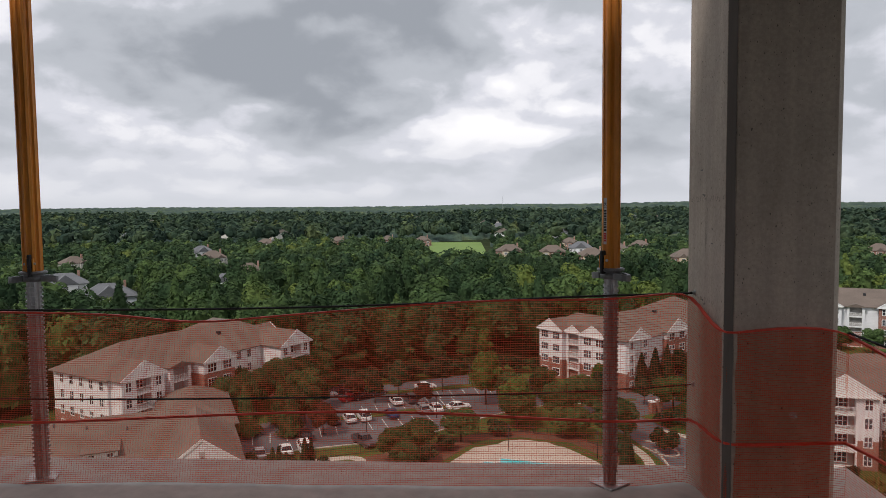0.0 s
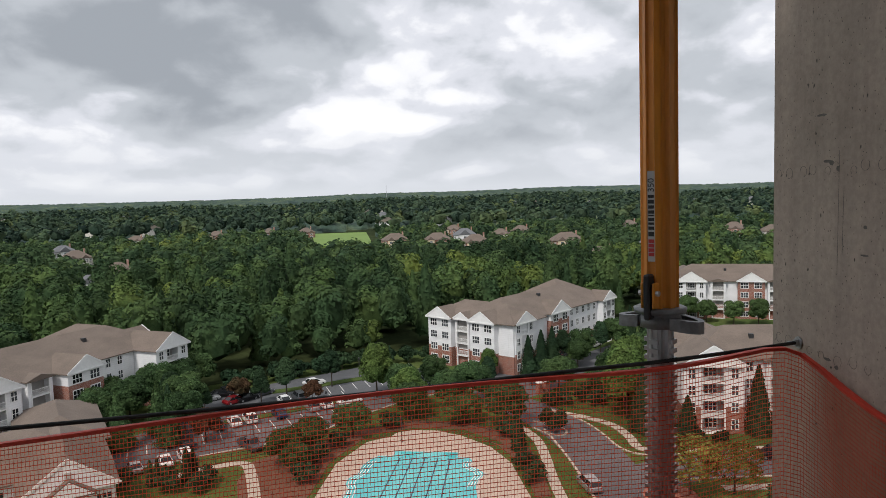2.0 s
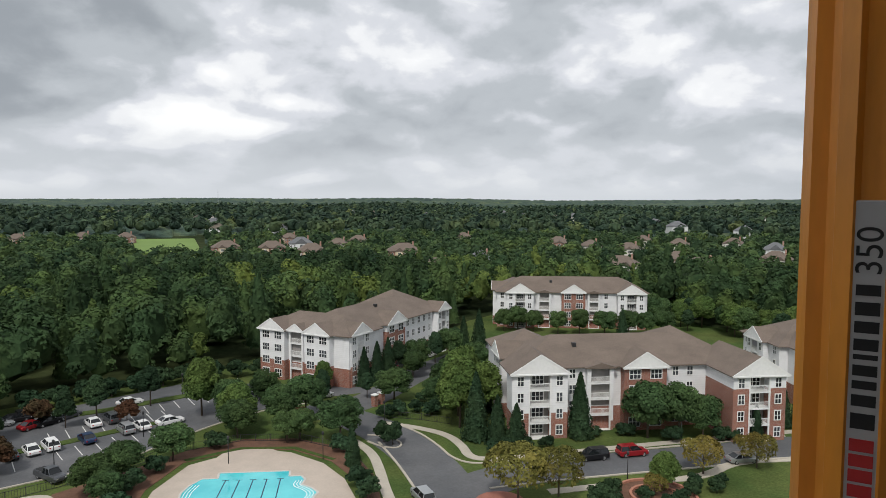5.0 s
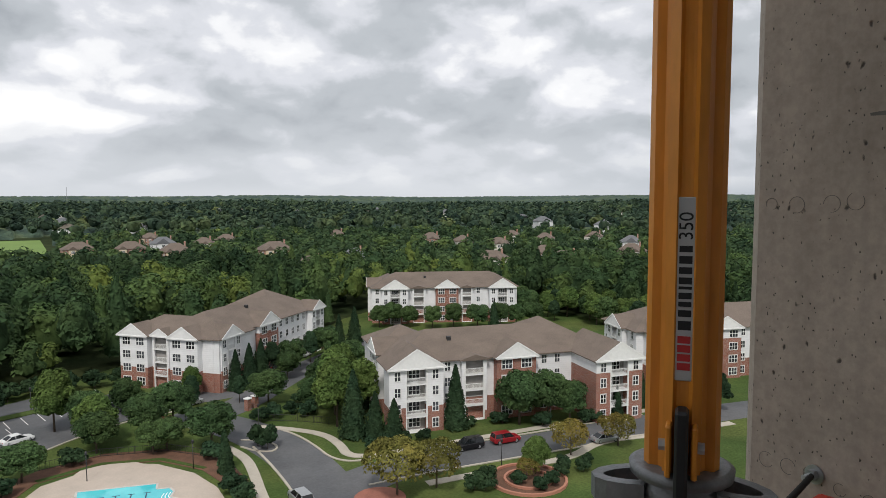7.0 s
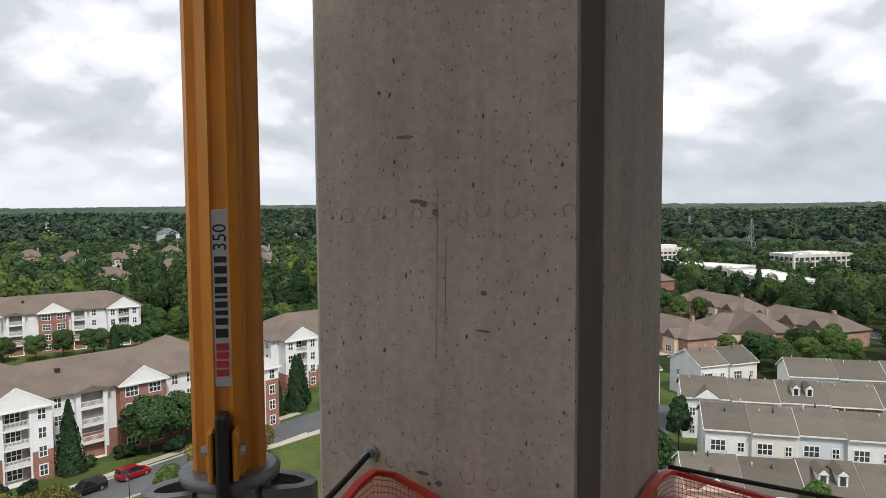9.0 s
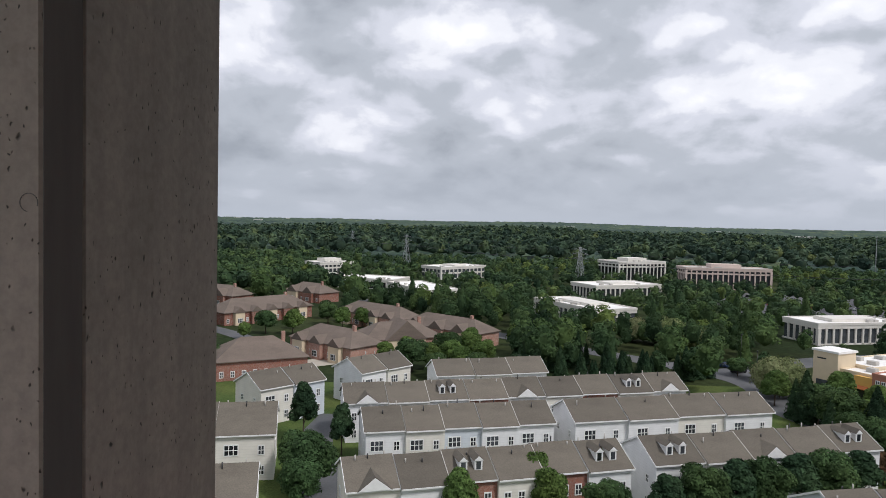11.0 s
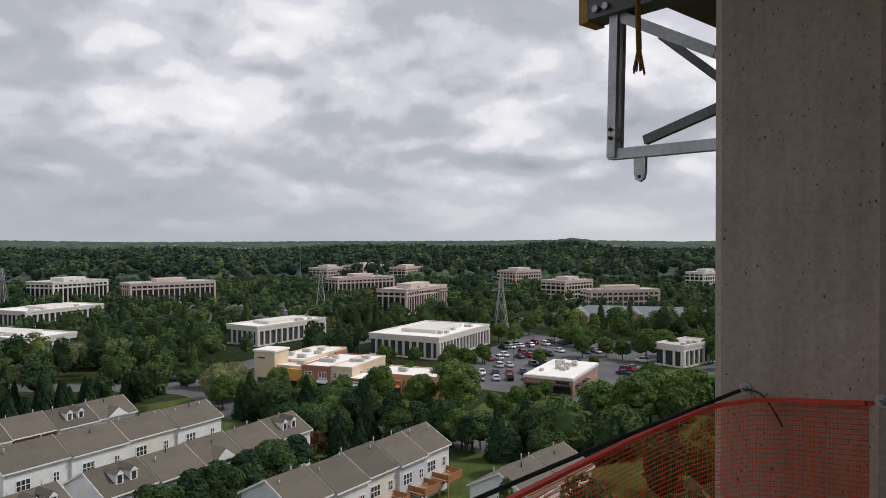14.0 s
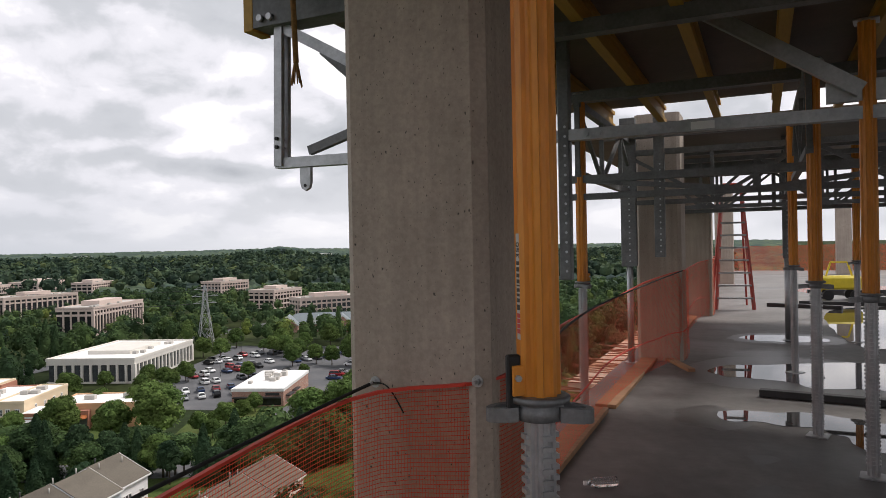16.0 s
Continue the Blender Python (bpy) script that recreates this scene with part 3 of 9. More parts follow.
cable("guard_cable", [(-9, 3.95, 1.0), (-4, 3.88, 0.98), (-2.65, 3.70, 1.01), (-1.2, 3.75, 1.01), (-0.08, 3.755, 1.048), (0.4, 3.775, 1.07), (0.72, 3.785, 1.078), (1.16, 3.934, 1.071)], 0.006, ROPE, "black wire guard rope stretched along the slab edge")
cable("guard_cable", [(-9, 3.95, 0.5), (-4, 3.85, 0.48), (-2.65, 3.70, 0.49), (-0.25, 3.77, 0.515), (0.70, 3.78, 0.55), (1.16, 3.93, 0.55)], 0.005, ROPE, "black wire guard rope stretched along the slab edge")
cable("guard_cable", [(1.589, 0.54, 1.134), (1.70, 1.2, 1.05), (1.80, 2.4, 0.90), (1.75, 3.42, 0.94)], 0.006, ROPE, "black wire guard rope stretched along the slab edge")
cable("guard_cable", [(1.589, 0.545, 1.134), (1.54, 0.56, 1.145), (1.49, 0.575, 1.11), (1.46, 0.57, 1.05)], 0.0025, ROPE, "loose black rope end hanging from the tie")
cable("guard_cable", [(1.25, -0.07, 1.12), (1.6, -2.0, 1.05), (1.75, -4.2, 1.05), (1.36, -7.0, 1.2)], 0.008, ROPE, "black wire guard rope stretched along the slab edge")
for x, y, z, d in ((1.172, 3.934, 1.071, (-1, 0)), (1.172, 3.927, 0.55, (-1, 0)), (1.589, 0.52, 1.134, (0, 1)), (1.22, 0.52, 1.16, (0, 1)), (1.50, 3.436, 0.53, (0, -1))):
    a = thing("anchor_bolt", pose(x, y, z, 0, 0, math.degrees(math.atan2(d[1], d[0]))), "zinc anchor bolt in the concrete column", "bolt")
    bm = bmesh.new()
    tube(bm, (-0.02, 0, 0), (0.04, 0, 0), 0.006, 8)
    part("stud", bm, GALV, a)
    bm = bmesh.new()
    tube(bm, (0.004, 0, 0), (0.007, 0, 0), 0.019, 14)
    part("washer", bm, GALV, a)
    bm = bmesh.new()
    tube(bm, (0.007, 0, 0), (0.019, 0, 0), 0.0115, 6)
    part("nut", bm, GALV, a)

# ---- formwork deck overhead, its beams and the hanging bracket ----
DECK_Z = 3.24
bm = bmesh.new()
box(bm, -13.0, -6.1, DECK_Z, 3.25, 3.2, DECK_Z + 0.3)
box(bm, -13.0, -14.0, DECK_Z, 3.25, -7.66, DECK_Z + 0.05)
part("ceiling", bm, PLYWOOD, None, "dark formwork plywood deck overhead", "ceiling", "structure")
beam_me = None
for i in range(20):
    x = 2.1 - i * 0.62
    bm = bmesh.new()
    L = 8.9
    box(bm, -0.04, -L, 0, 0.04, 0, 0.04)
    box(bm, -0.014, -L, 0.04, 0.014, 0, 0.16)
    box(bm, -0.04, -L, 0.16, 0.04, 0, 0.20)
    b_ob = part("formwork_beam", bm, YELLOW_BEAM, None, "yellow timber formwork beam under the deck", "formwork beam", group="formwork beams")
    b_ob.matrix_world = pose(x, 2.6, DECK_Z - 0.204)


def bracket():
    b = thing("platform_bracket", pose(2.97, -0.78, 2.09), "galvanised steel bracket hanging below the formwork edge", "bracket")
    def piece(name, segs, w, h, mat=GALV, label=""):
        bm = bmesh.new()
        for p, q in segs:
            bar(bm, p, q, w, h)
        return part(name, bm, mat, b, label)
    for dy in (-0.03, 0.03):
        piece("post", [((0, dy, -0.02), (-0.02, dy, 0.80))], 0.03, 0.055)
    rail = piece("bottom_rail", [((0.03, 0, 0), (-1.6, 0, -0.02))], 0.06, 0.06)
    piece("top_rail", [((-0.02, 0, 0.80), (-0.62, 0, 0.46)), ((-0.62, 0, 0.46), (-1.5, 0, 0.40))], 0.06, 0.06)
    piece("brace", [((-0.20, 0, 0.06), (-1.5, 0, 0.42))], 0.04, 0.05, STEEL_GREY)
    piece("brace", [((-0.30, 0, 0.62), (-0.95, 0, 0.05))], 0.03, 0.04, STEEL_GREY)
    bm = bmesh.new()
    prism(bm, [(-0.038, 0.0), (0.038, 0.0), (0.036, -0.15), (0.026, -0.185), (0.0, -0.20), (-0.026, -0.185), (-0.036, -0.15)], -0.012, 0.012)
    plate = part("lug_plate", bm, GALV, b, "rounded steel lug with a hole")
    plate.matrix_basis = pose(-0.17, 0, 0.03, 90, 0, 0)
    bm = bmesh.new()
    tube(bm, (0, -0.17, -0.014), (0, -0.17, 0.014), 0.010, 10)
    part("pin", bm, BLACK, plate)
    for z in (0.09, 0.14):
        bm = bmesh.new()
        tube(bm, (-0.002, -0.0595, z), (-0.002, 0.0595, z), 0.011, 10)
        part("hole", bm, BLACK, b)
    beam = piece("edge_beam", [((0.16, 0, 0.88), (-1.6, 0, 0.88))], 0.16, 0.17, STEEL_GREY)
    bm = bmesh.new()
    box(bm, 0.13, -0.083, 0.78, 0.20, 0.083, 1.0, 0.004)
    cap = part("beam_end", bm, YELLOW_BEAM, b, "yellow beam end cap")
    for dx in (0.05, -0.02):
        bm = bmesh.new()
        tube(bm, (dx + 0.02, 0.078, 0.84), (dx + 0.02, 0.105, 0.84), 0.02, 10)
        part("bolt", bm, GALV, b)


bracket()
tassel = thing("rope_tassel", pose(2.50, -0.30, 2.45), "frayed hemp rope end hanging from the formwork", "rope")
bm = bmesh.new()
tube(bm, (0, 0, 0.06), (0.02, 0.0, 0.62), 0.014, 8)
part("rope", bm, HEMP, tassel)
bm = bmesh.new()
for i in range(14):
    a = i * 2.4
    tube(bm, (0, 0, 0.09), (0.028 * math.cos(a), 0.028 * math.sin(a), random.uniform(-0.07, -0.03)), 0.006, 5, 0.003)
part("frayed_end", bm, HEMP, tassel)

# ---- land ----
GRASS = material("lawn_grass", (0.054, 0.086, 0.024), 0.95, spec=0.1, var=0.25, scale=0.12, var2=0.25, scale2=2.5, tint=(0.085, 0.108, 0.032), coords="World", bump=0.6, bump_scale=6)
FLOOR_WOOD = material("woodland_floor", (0.022, 0.034, 0.014), 0.95, spec=0.05, var=0.35, scale=0.03, var2=0.3, scale2=0.5, tint=(0.04, 0.05, 0.02), coords="World")
ASPHALT = material("asphalt", (0.085, 0.088, 0.095), 0.85, var=0.16, scale=0.12, var2=0.12, scale2=3.0, tint=(0.115, 0.115, 0.12), coords="World", bump=0.2, bump_scale=12)
PAVING = material("pale_concrete_paving", (0.42, 0.38, 0.32), 0.85, var=0.1, scale=0.4, var2=0.08, scale2=6, coords="World")
POOL_DECK = material("pool_deck_concrete", (0.46, 0.39, 0.33), 0.8, var=0.08, scale=0.3, var2=0.05, scale2=4, coords="World")
MULCH = material("bark_mulch", (0.13, 0.065, 0.04), 0.95, var=0.25, scale=0.5, var2=0.25, scale2=8, coords="World")
LINE = material("road_paint", (0.62, 0.62, 0.6), 0.7, var=0.15, scale=1)
BRICKPAVE = material("red_brick_paving", (0.30, 0.12, 0.085), 0.85, var=0.15, scale=1.0, var2=0.15, scale2=9, coords="World")
DUSTY = material("dusty_concrete", (0.48, 0.38, 0.31), 0.9, var=0.25, scale=0.35, var2=0.2, scale2=3, tint=(0.36, 0.20, 0.12), coords="World")
SOIL = material("orange_soil", (0.33, 0.16, 0.09), 0.95, var=0.25, scale=0.2, var2=0.2, scale2=3, coords="World")


def height(r, az):
    """Street level near by, rolling land beyond, rising to the skyline."""
    t = np.clip((r - 650) / 4100, 0, 1)
    base = G + 24.0 * t ** 0.8
    roll = np.clip((r - 700) / 900, 0, 1) * (3.5 * np.sin(az * 9 + r * 0.0021) + 2.5 * np.sin(az * 23 + r * 0.0043 + 1.0))
    hill = 22 * np.exp(-((az - radians(-141.5)) / 0.055) ** 2 - ((r - 1900) / 300) ** 2)
    far = 9 * np.exp(-((r - 4500) / 500) ** 2) * (0.4 + 0.6 * np.sin(az * 5 + 0.6) * np.sin(az * 13 + 2))
    return base + roll + hill + far


radii = np.concatenate([[0.5], np.linspace(40, 640, 16), np.geomspace(720, 4950, 26)])
bear = np.linspace(0, math.tau, 181)[:-1]
RR, AA = np.meshgrid(radii, bear, indexing="ij")
V = np.stack([-np.sin(AA) * RR, np.cos(AA) * RR, height(RR, np.where(AA > math.pi * 0.35, AA - math.tau, AA))], -1).reshape(-1, 3)
nb = len(bear)
F = np.array([(i * nb + j, i * nb + (j + 1) % nb, (i + 1) * nb + (j + 1) % nb, (i + 1) * nb + j) for i in range(len(radii) - 1) for j in range(nb)])
me = raw_mesh("ground", V, F[:, ::-1])
put("ground", me, FLOOR_WOOD, None, None, "dark green wooded land reaching to the horizon", "ground", "structure")


def sheet(name, pts, mat, lift, label, category, kind="structure"):
    """A flat piece of ground with a real edge."""
    bm = bmesh.new()
    prism(bm, pts, G - 0.1, G + lift)
    bmesh.ops.triangulate(bm, faces=[f for f in bm.faces if len(f.verts) > 4])
    return part(name, bm, mat, None, label, category, kind)


def path_sheet(name, pts, width, mat, lift, label, category, ends=True):
    """A ribbon along a smoothed line."""
    p = [Vector(q) for q in pts]
    for _ in range(3):
        p = [p[0]] + [c for a, b in zip(p, p[1:]) for c in (a.lerp(b, 0.25), a.lerp(b, 0.75))] + [p[-1]]
    left, right = [], []
    for i, q in enumerate(p):
        d = (p[min(i + 1, len(p) - 1)] - p[max(i - 1, 0)]).normalized()
        nrm = Vector((-d.y, d.x)) * width / 2
        left.append(q + nrm)
        right.append(q - nrm)
    bm = bmesh.new()
    top = [[bm.verts.new((v.x, v.y, G + lift)) for v in s] for s in (left, right)]
    low = [[bm.verts.new((v.x, v.y, G - 0.1)) for v in s] for s in (left, right)]
    for i in range(len(p) - 1):
        bm.faces.new((top[0][i], top[1][i], top[1][i + 1], top[0][i + 1]))
        bm.faces.new((top[0][i], top[0][i + 1], low[0][i + 1], low[0][i]))
        bm.faces.new((top[1][i + 1], top[1][i], low[1][i], low[1][i + 1]))
    return part(name, bm, mat, None, label, category, "structure")


# lawns of the apartment grounds and the other open ground
sheet("lawn", [(-95, 50), (-88, 120), (-64, 152), (-36, 147), (-20, 154), (-4, 161), (10, 172), (35, 194), (66, 190), (80, 206), (92, 214), (142, 192), (160, 130), (160, 40), (60, 20), (-30, 20)], GRASS, 0.02, "mown lawn of the apartment grounds", "lawn")
sheet("lawn", [(60, 40), (160, 40), (170, -20), (170, -80), (100, -110), (55, -90), (50, -20)], GRASS, 0.026, "lawn round the townhouse rows", "lawn")
sheet("lawn", [(172, -62), (150, -104), (128, -118), (112, -100), (128, -70), (150, -58)], GRASS, 0.03, "sunny lawn in front of the shops", "lawn")
sheet("lawn", [(92, -79), (58, -95), (62, -150), (92, -240), (132, -234), (104, -150), (122, -120), (111, -100), (126, -71)], GRASS, 0.022, "rough grass beside the approach road", "lawn")
sheet("golf_field", [(-42, 520), (0, 530), (-6, 694), (-60, 697)], material("golf_grass", (0.14, 0.22, 0.05), 0.95, var=0.12, scale=0.02, var2=0.1, scale2=0.3, coords="World"), 1.3, "pale green mown golf course", "field")

# car park of the apartments
sheet("car_park", [(-45, 100), (-26, 107.5), (-12, 112), (-4, 121), (8, 131), (24, 136), (34, 137), (24, 147), (10, 149), (-3, 156), (-22, 146), (-40, 134), (-36, 124), (-46, 112)], ASPHALT, 0.04, "grey asphalt car park with white bay lines", "car park")
path_sheet("road", [(18, 131), (22, 126), (27, 117), (30, 106), (31, 97), (30.5, 86), (30, 60), (30, 30)], 8.6, ASPHALT, 0.045, "asphalt entrance road with a gate", "road")
path_sheet("road", [(22, 126), (30, 131), (38, 140), (50, 153), (62, 162), (74, 172)], 7.5, ASPHALT, 0.043, "asphalt road behind the gate", "road")
path_sheet("road", [(28, 84), (40, 90), (56, 88.3), (70, 86.5), (88, 85), (110, 82), (150, 72)], 8.0, ASPHALT, 0.047, "asphalt street beside the apartment house", "road")
sheet("brick_circle", [(35.6 + 3.4 * math.cos(i * math.tau / 18), 81.6 + 3.4 * math.sin(i * math.tau / 18)) for i in range(18)], BRICKPAVE, 0.09, "red brick paved island", "paving")
path_sheet("pavement", [(22.6, 110), (24.2, 104), (23.6, 97), (22.6, 90), (21.9, 80), (21.5, 60)], 1.5, PAVING, 0.105, "pale concrete footpath", "pavement")
path_sheet("pavement", [(29.5, 117), (34, 113), (37.8, 108), (38.3, 102), (37.5, 97.5), (40, 95.5), (48, 94.6), (62, 93.5), (78, 92), (96, 90)], 1.5, PAVING, 0.10, "pale concrete footpath", "pavement")
path_sheet("pavement", [(43, 82.5), (56, 81.2), (66, 79.6), (74, 83), (84, 80.5), (100, 78)], 1.6, PAVING, 0.10, "pale concrete footpath", "pavement")
path_sheet("pavement", [(-31.5, 98), (-26, 101.2), (-20.0, 103.2), (-18.6, 99), (-17, 92), (-15.5, 84)], 1.6, PAVING, 0.115, "pale concrete footpath", "pavement")


def kerb(pts, w=0.35):
    path_sheet("kerb", pts, w, PAVING, 0.16, "pale concrete kerb", "kerb")


kerb([(26.2, 108), (26.6, 100), (26.6, 92), (26, 80)])
kerb([(25.3, 112), (27.8, 110.6), (29.8, 106.8), (28.6, 104.4), (26.3, 105.6), (24.6, 109)])
kerb([(31.4, 115.5), (33.8, 110), (34.8, 103), (34.9, 98), (37, 94.6), (42, 94.2), (56, 92.6), (72, 90.8), (90, 89)])
kerb([(36, 86), (44, 85.6), (56, 84.2), (70, 82.4), (88, 81)])
kerb([(-45, 99.7), (-26, 107.2), (-12, 111.8), (-4, 120.7), (8, 130.6), (19, 133)])
sheet("car_park_island", [(-31, 119.5), (-22, 122.5), (-12, 127.2), (-4.0, 130.4), (-3.6, 131.6), (-12.4, 129.2), (-22, 124.6), (-31, 121.6)], GRASS, 0.18, "planted strip between parking rows", "planting bed")
sheet("car_park_island", [(-24, 137.5), (-16, 139.4), (-2, 144.8), (6, 147.2), (6, 148.4), (-3, 147), (-17, 141.6), (-25, 139.6)], GRASS, 0.18, "grassed strip between parking rows", "planting bed")
sheet("planting_bed", [(-20, 96), (-19, 103), (-13.5, 106.5), (-8, 110), (-2.5, 114), (6, 116.5), (14, 114), (21.0, 107), (22.4, 96), (21, 84), (19, 84), (19.5, 95), (17.6, 102.6), (12.8, 109.2), (5.4, 111.6), (-3, 109), (-7.6, 100.5), (-9.6, 90), (-12, 84), (-17.5, 84)], MULCH, 0.085, "bark mulch bed round the pool terrace", "planting bed")
sheet("lawn_strip", [(-3.0, 110.2), (5.4, 112.7), (13.4, 110.2), (18.4, 103.2), (17.8, 102.9), (12.9, 109.4), (5.4, 111.8), (-2.6, 109.2)], GRASS, 0.13, "thin strip of grass behind the pool terrace", "lawn")

# pool
sheet("pool_terrace", [(-9.6, 84), (-8.6, 90.5), (-6.7, 99.6), (-2.3, 107.6), (1.6, 109.4), (2.6, 111), (5.3, 111.6), (9.4, 111), (10.6, 109.2), (12.4, 108), (16.4, 102), (18.2, 95.4), (18.4, 84), (18, 74), (-9, 74)], POOL_DECK, 0.12, "pale pink concrete pool terrace", "terrace")
pool = thing("swimming_pool", pose(0, 0, G), "turquoise swimming pool with dark lane lines and curved corner steps", "pool")
POOL_OUT = [(1.8, 103.1), (11.4, 100.7), (11.1, 98.8), (12.7, 98.4), (13.0, 97.0), (12.3, 95.4), (13.4, 93.9), (14.0, 92.2), (12.9, 90.4), (12.2, 88.6), (11.4, 80.0), (-6.4, 82.8), (-4.8, 90.8), (-5.2, 92.2), (-4.9, 94.0), (-3.4, 95.8), (-3.1, 97.8), (-2.1, 99.9), (-0.5, 101.7), (1.6, 101.2)]
WATER = bpy.data.materials.new("pool_water")
WATER.use_nodes = True
wb = WATER.node_tree.nodes["Principled BSDF"]
wb.inputs["Roughness"].default_value = 0.06
_n, _l = WATER.node_tree.nodes, WATER.node_tree.links
_p = _n.new("ShaderNodeNewGeometry").outputs["Position"]
_c = ramp_node(_n, _l, noise_node(_n, _l, _p, 0.22, 3), [(0.35, (0.07, 0.50, 0.56)), (0.65, (0.11, 0.60, 0.64))])
_l.new(_c, wb.inputs["Base Color"])
_b = _n.new("ShaderNodeBump")
_b.inputs["Strength"].default_value, _b.inputs["Distance"].default_value = 0.15, 0.05
_l.new(noise_node(_n, _l, _p, 1.6, 3), _b.inputs["Height"])
_l.new(_b.outputs[0], wb.inputs["Normal"])
bm = bmesh.new()
prism(bm, POOL_OUT, -0.02, 0.135)
bmesh.ops.triangulate(bm, faces=[f for f in bm.faces if len(f.verts) > 4])
part("water", bm, WATER, pool, "turquoise water")
bm = bmesh.new()
for a, b in zip(POOL_OUT, POOL_OUT[1:] + POOL_OUT[:1]):
    bar(bm, (*a, 0.14), (*b, 0.14), 0.30, 0.06)
part("coping", bm, material("pool_coping", (0.52, 0.50, 0.47), 0.7, var=0.08, scale=2), pool)
LANE = material("lane_tiles", (0.02, 0.07, 0.12), 0.4, var=0.1, scale=3)
for i in range(5):
    x0, y0, x1, y1 = 2.6 + 1.8 * i, 100.1 - 0.45 * i, -0.3 + 1.9 * i, 88.2 - 0.45 * i
    bm = bmesh.new()
    bar(bm, (x0, y0, 0.140), (2 * x1 - x0 + (x0 - x1) * 0.6, 2 * y1 - y0 + (y0 - y1) * 0.6, 0.140), 0.16, 0.012)
    bar(bm, (x0 - 0.45, y0 + 0.1, 0.140), (x0 + 0.45, y0 - 0.12, 0.140), 0.16, 0.012)
    part("lane_line", bm, LANE, pool, "dark lane line")
STEPS = material("pool_step_edge", (0.75, 0.82, 0.82), 0.5, var=0.05, scale=3)
for rim, dx, dy in ((POOL_OUT[11:18], 0.42, -0.10), (POOL_OUT[4:10], -0.42, -0.02)):
    for k in range(1, 4):
        bm = bmesh.new()
        arc = [Vector((x + dx * k, y + dy * k, 0.143)) for x, y in rim]
        for _ in range(2):
            arc = [arc[0]] + [c for a, b in zip(arc, arc[1:]) for c in (a.lerp(b, 0.25), a.lerp(b, 0.75))] + [arc[-1]]
        for a, b in zip(arc, arc[1:]):
            bar(bm, a, b, 0.12, 0.012)
        part("step_edge", bm, STEPS, pool, "white step edge")

# white bay lines
def bays(x0, y0, x1, y1, n, length, slant):
    bm = bmesh.new()
    d = Vector((x1 - x0, y1 - y0)).normalized()
    nrm = Vector((-d.y, d.x))
    for i in range(n + 1):
        p = Vector((x0, y0)).lerp(Vector((x1, y1)), i / n)
        q = p + nrm * length + d * slant
        bar(bm, (p.x, p.y, G + 0.048), (q.x, q.y, G + 0.048), 0.14, 0.012)
    part("bay_lines", bm, LINE, None, "white painted bay lines", "road marking", "structure")


bays(-41, 106.5, -25.5, 113.2, 6, 4.8, 0.5)
bays(-20, 116.0, -5, 123.5, 6, 5.0, 0.5)
bays(-23, 125.0, -6, 132.2, 7, 5.0, 0.5)
bays(-12, 135.0, 6, 141.5, 7, 5.0, 0.5)
bays(-2, 148.0, 8, 151.6, 4, 4.6, 0.5)

# ---- foliage ----
def leaf_mat(name, base, tint, var=0.3, toned=False, island=0.34):
    m = material(name, base, 0.75, var=var, scale=0.16, var2=0.22, scale2=1.3, tint=tint, island=island, per_object=0.20, coords="World", spec=0.06)
    n, l = m.node_tree.nodes, m.node_tree.links
    b = n["Principled BSDF"]
    t = n.new("ShaderNodeBsdfTranslucent")
    if toned:
        # each tree of a wood has a tone of its own, from dark blue-green to yellow-green
        at = n.new("ShaderNodeAttribute")
        at.attribute_name = "tone"
        src = [lk.from_socket for lk in l if lk.to_socket == b.inputs["Base Color"]][0]
        l.new(mul_node(n, l, src, ramp_node(n, l, at.outputs["Fac"], [(0.0, (0.34, 0.42, 0.52)), (0.45, (0.78, 0.84, 0.90)), (0.8, (1.15, 1.15, 1.0)), (1.0, (1.9, 1.6, 1.1))])), b.inputs["Base Color"])
    for lk in list(l):
        if lk.to_socket == b.inputs["Base Color"]:
            l.new(lk.from_socket, t.inputs[0])
            break
    mix = n.new("ShaderNodeMixShader")
    mix.inputs[0].default_value = 0.18
    l.new(b.outputs[0], mix.inputs[1])
    l.new(t.outputs[0], mix.inputs[2])
    l.new(mix.outputs[0], n["Material Output"].inputs[0])
    return m


LEAF_WOOD = leaf_mat("woodland_leaves", (0.074, 0.124, 0.036), (0.104, 0.152, 0.042), 0.30)
LEAF_TONED = leaf_mat("mixed_woodland_leaves", (0.046, 0.078, 0.031), (0.070, 0.104, 0.037), 0.30, True, 0.2)
LEAF_GREEN = leaf_mat("green_leaves", (0.046, 0.084, 0.034), (0.070, 0.112, 0.040))
LEAF_DARK = leaf_mat("dark_evergreen_leaves", (0.026, 0.052, 0.027), (0.040, 0.070, 0.032))
LEAF_YELLOW = leaf_mat("yellow_green_leaves", (0.135, 0.130, 0.035), (0.175, 0.135, 0.035))
LEAF_PALE = leaf_mat("pale_flowering_leaves", (0.12, 0.15, 0.06), (0.20, 0.21, 0.11))
LEAF_RED = leaf_mat("red_brown_leaves", (0.10, 0.05, 0.03), (0.06, 0.05, 0.025))
BARK = material("bark", (0.10, 0.075, 0.055), 0.95, var=0.3, scale=3, stretch=(1, 1, 0.3))
rng = np.random.default_rng(7)


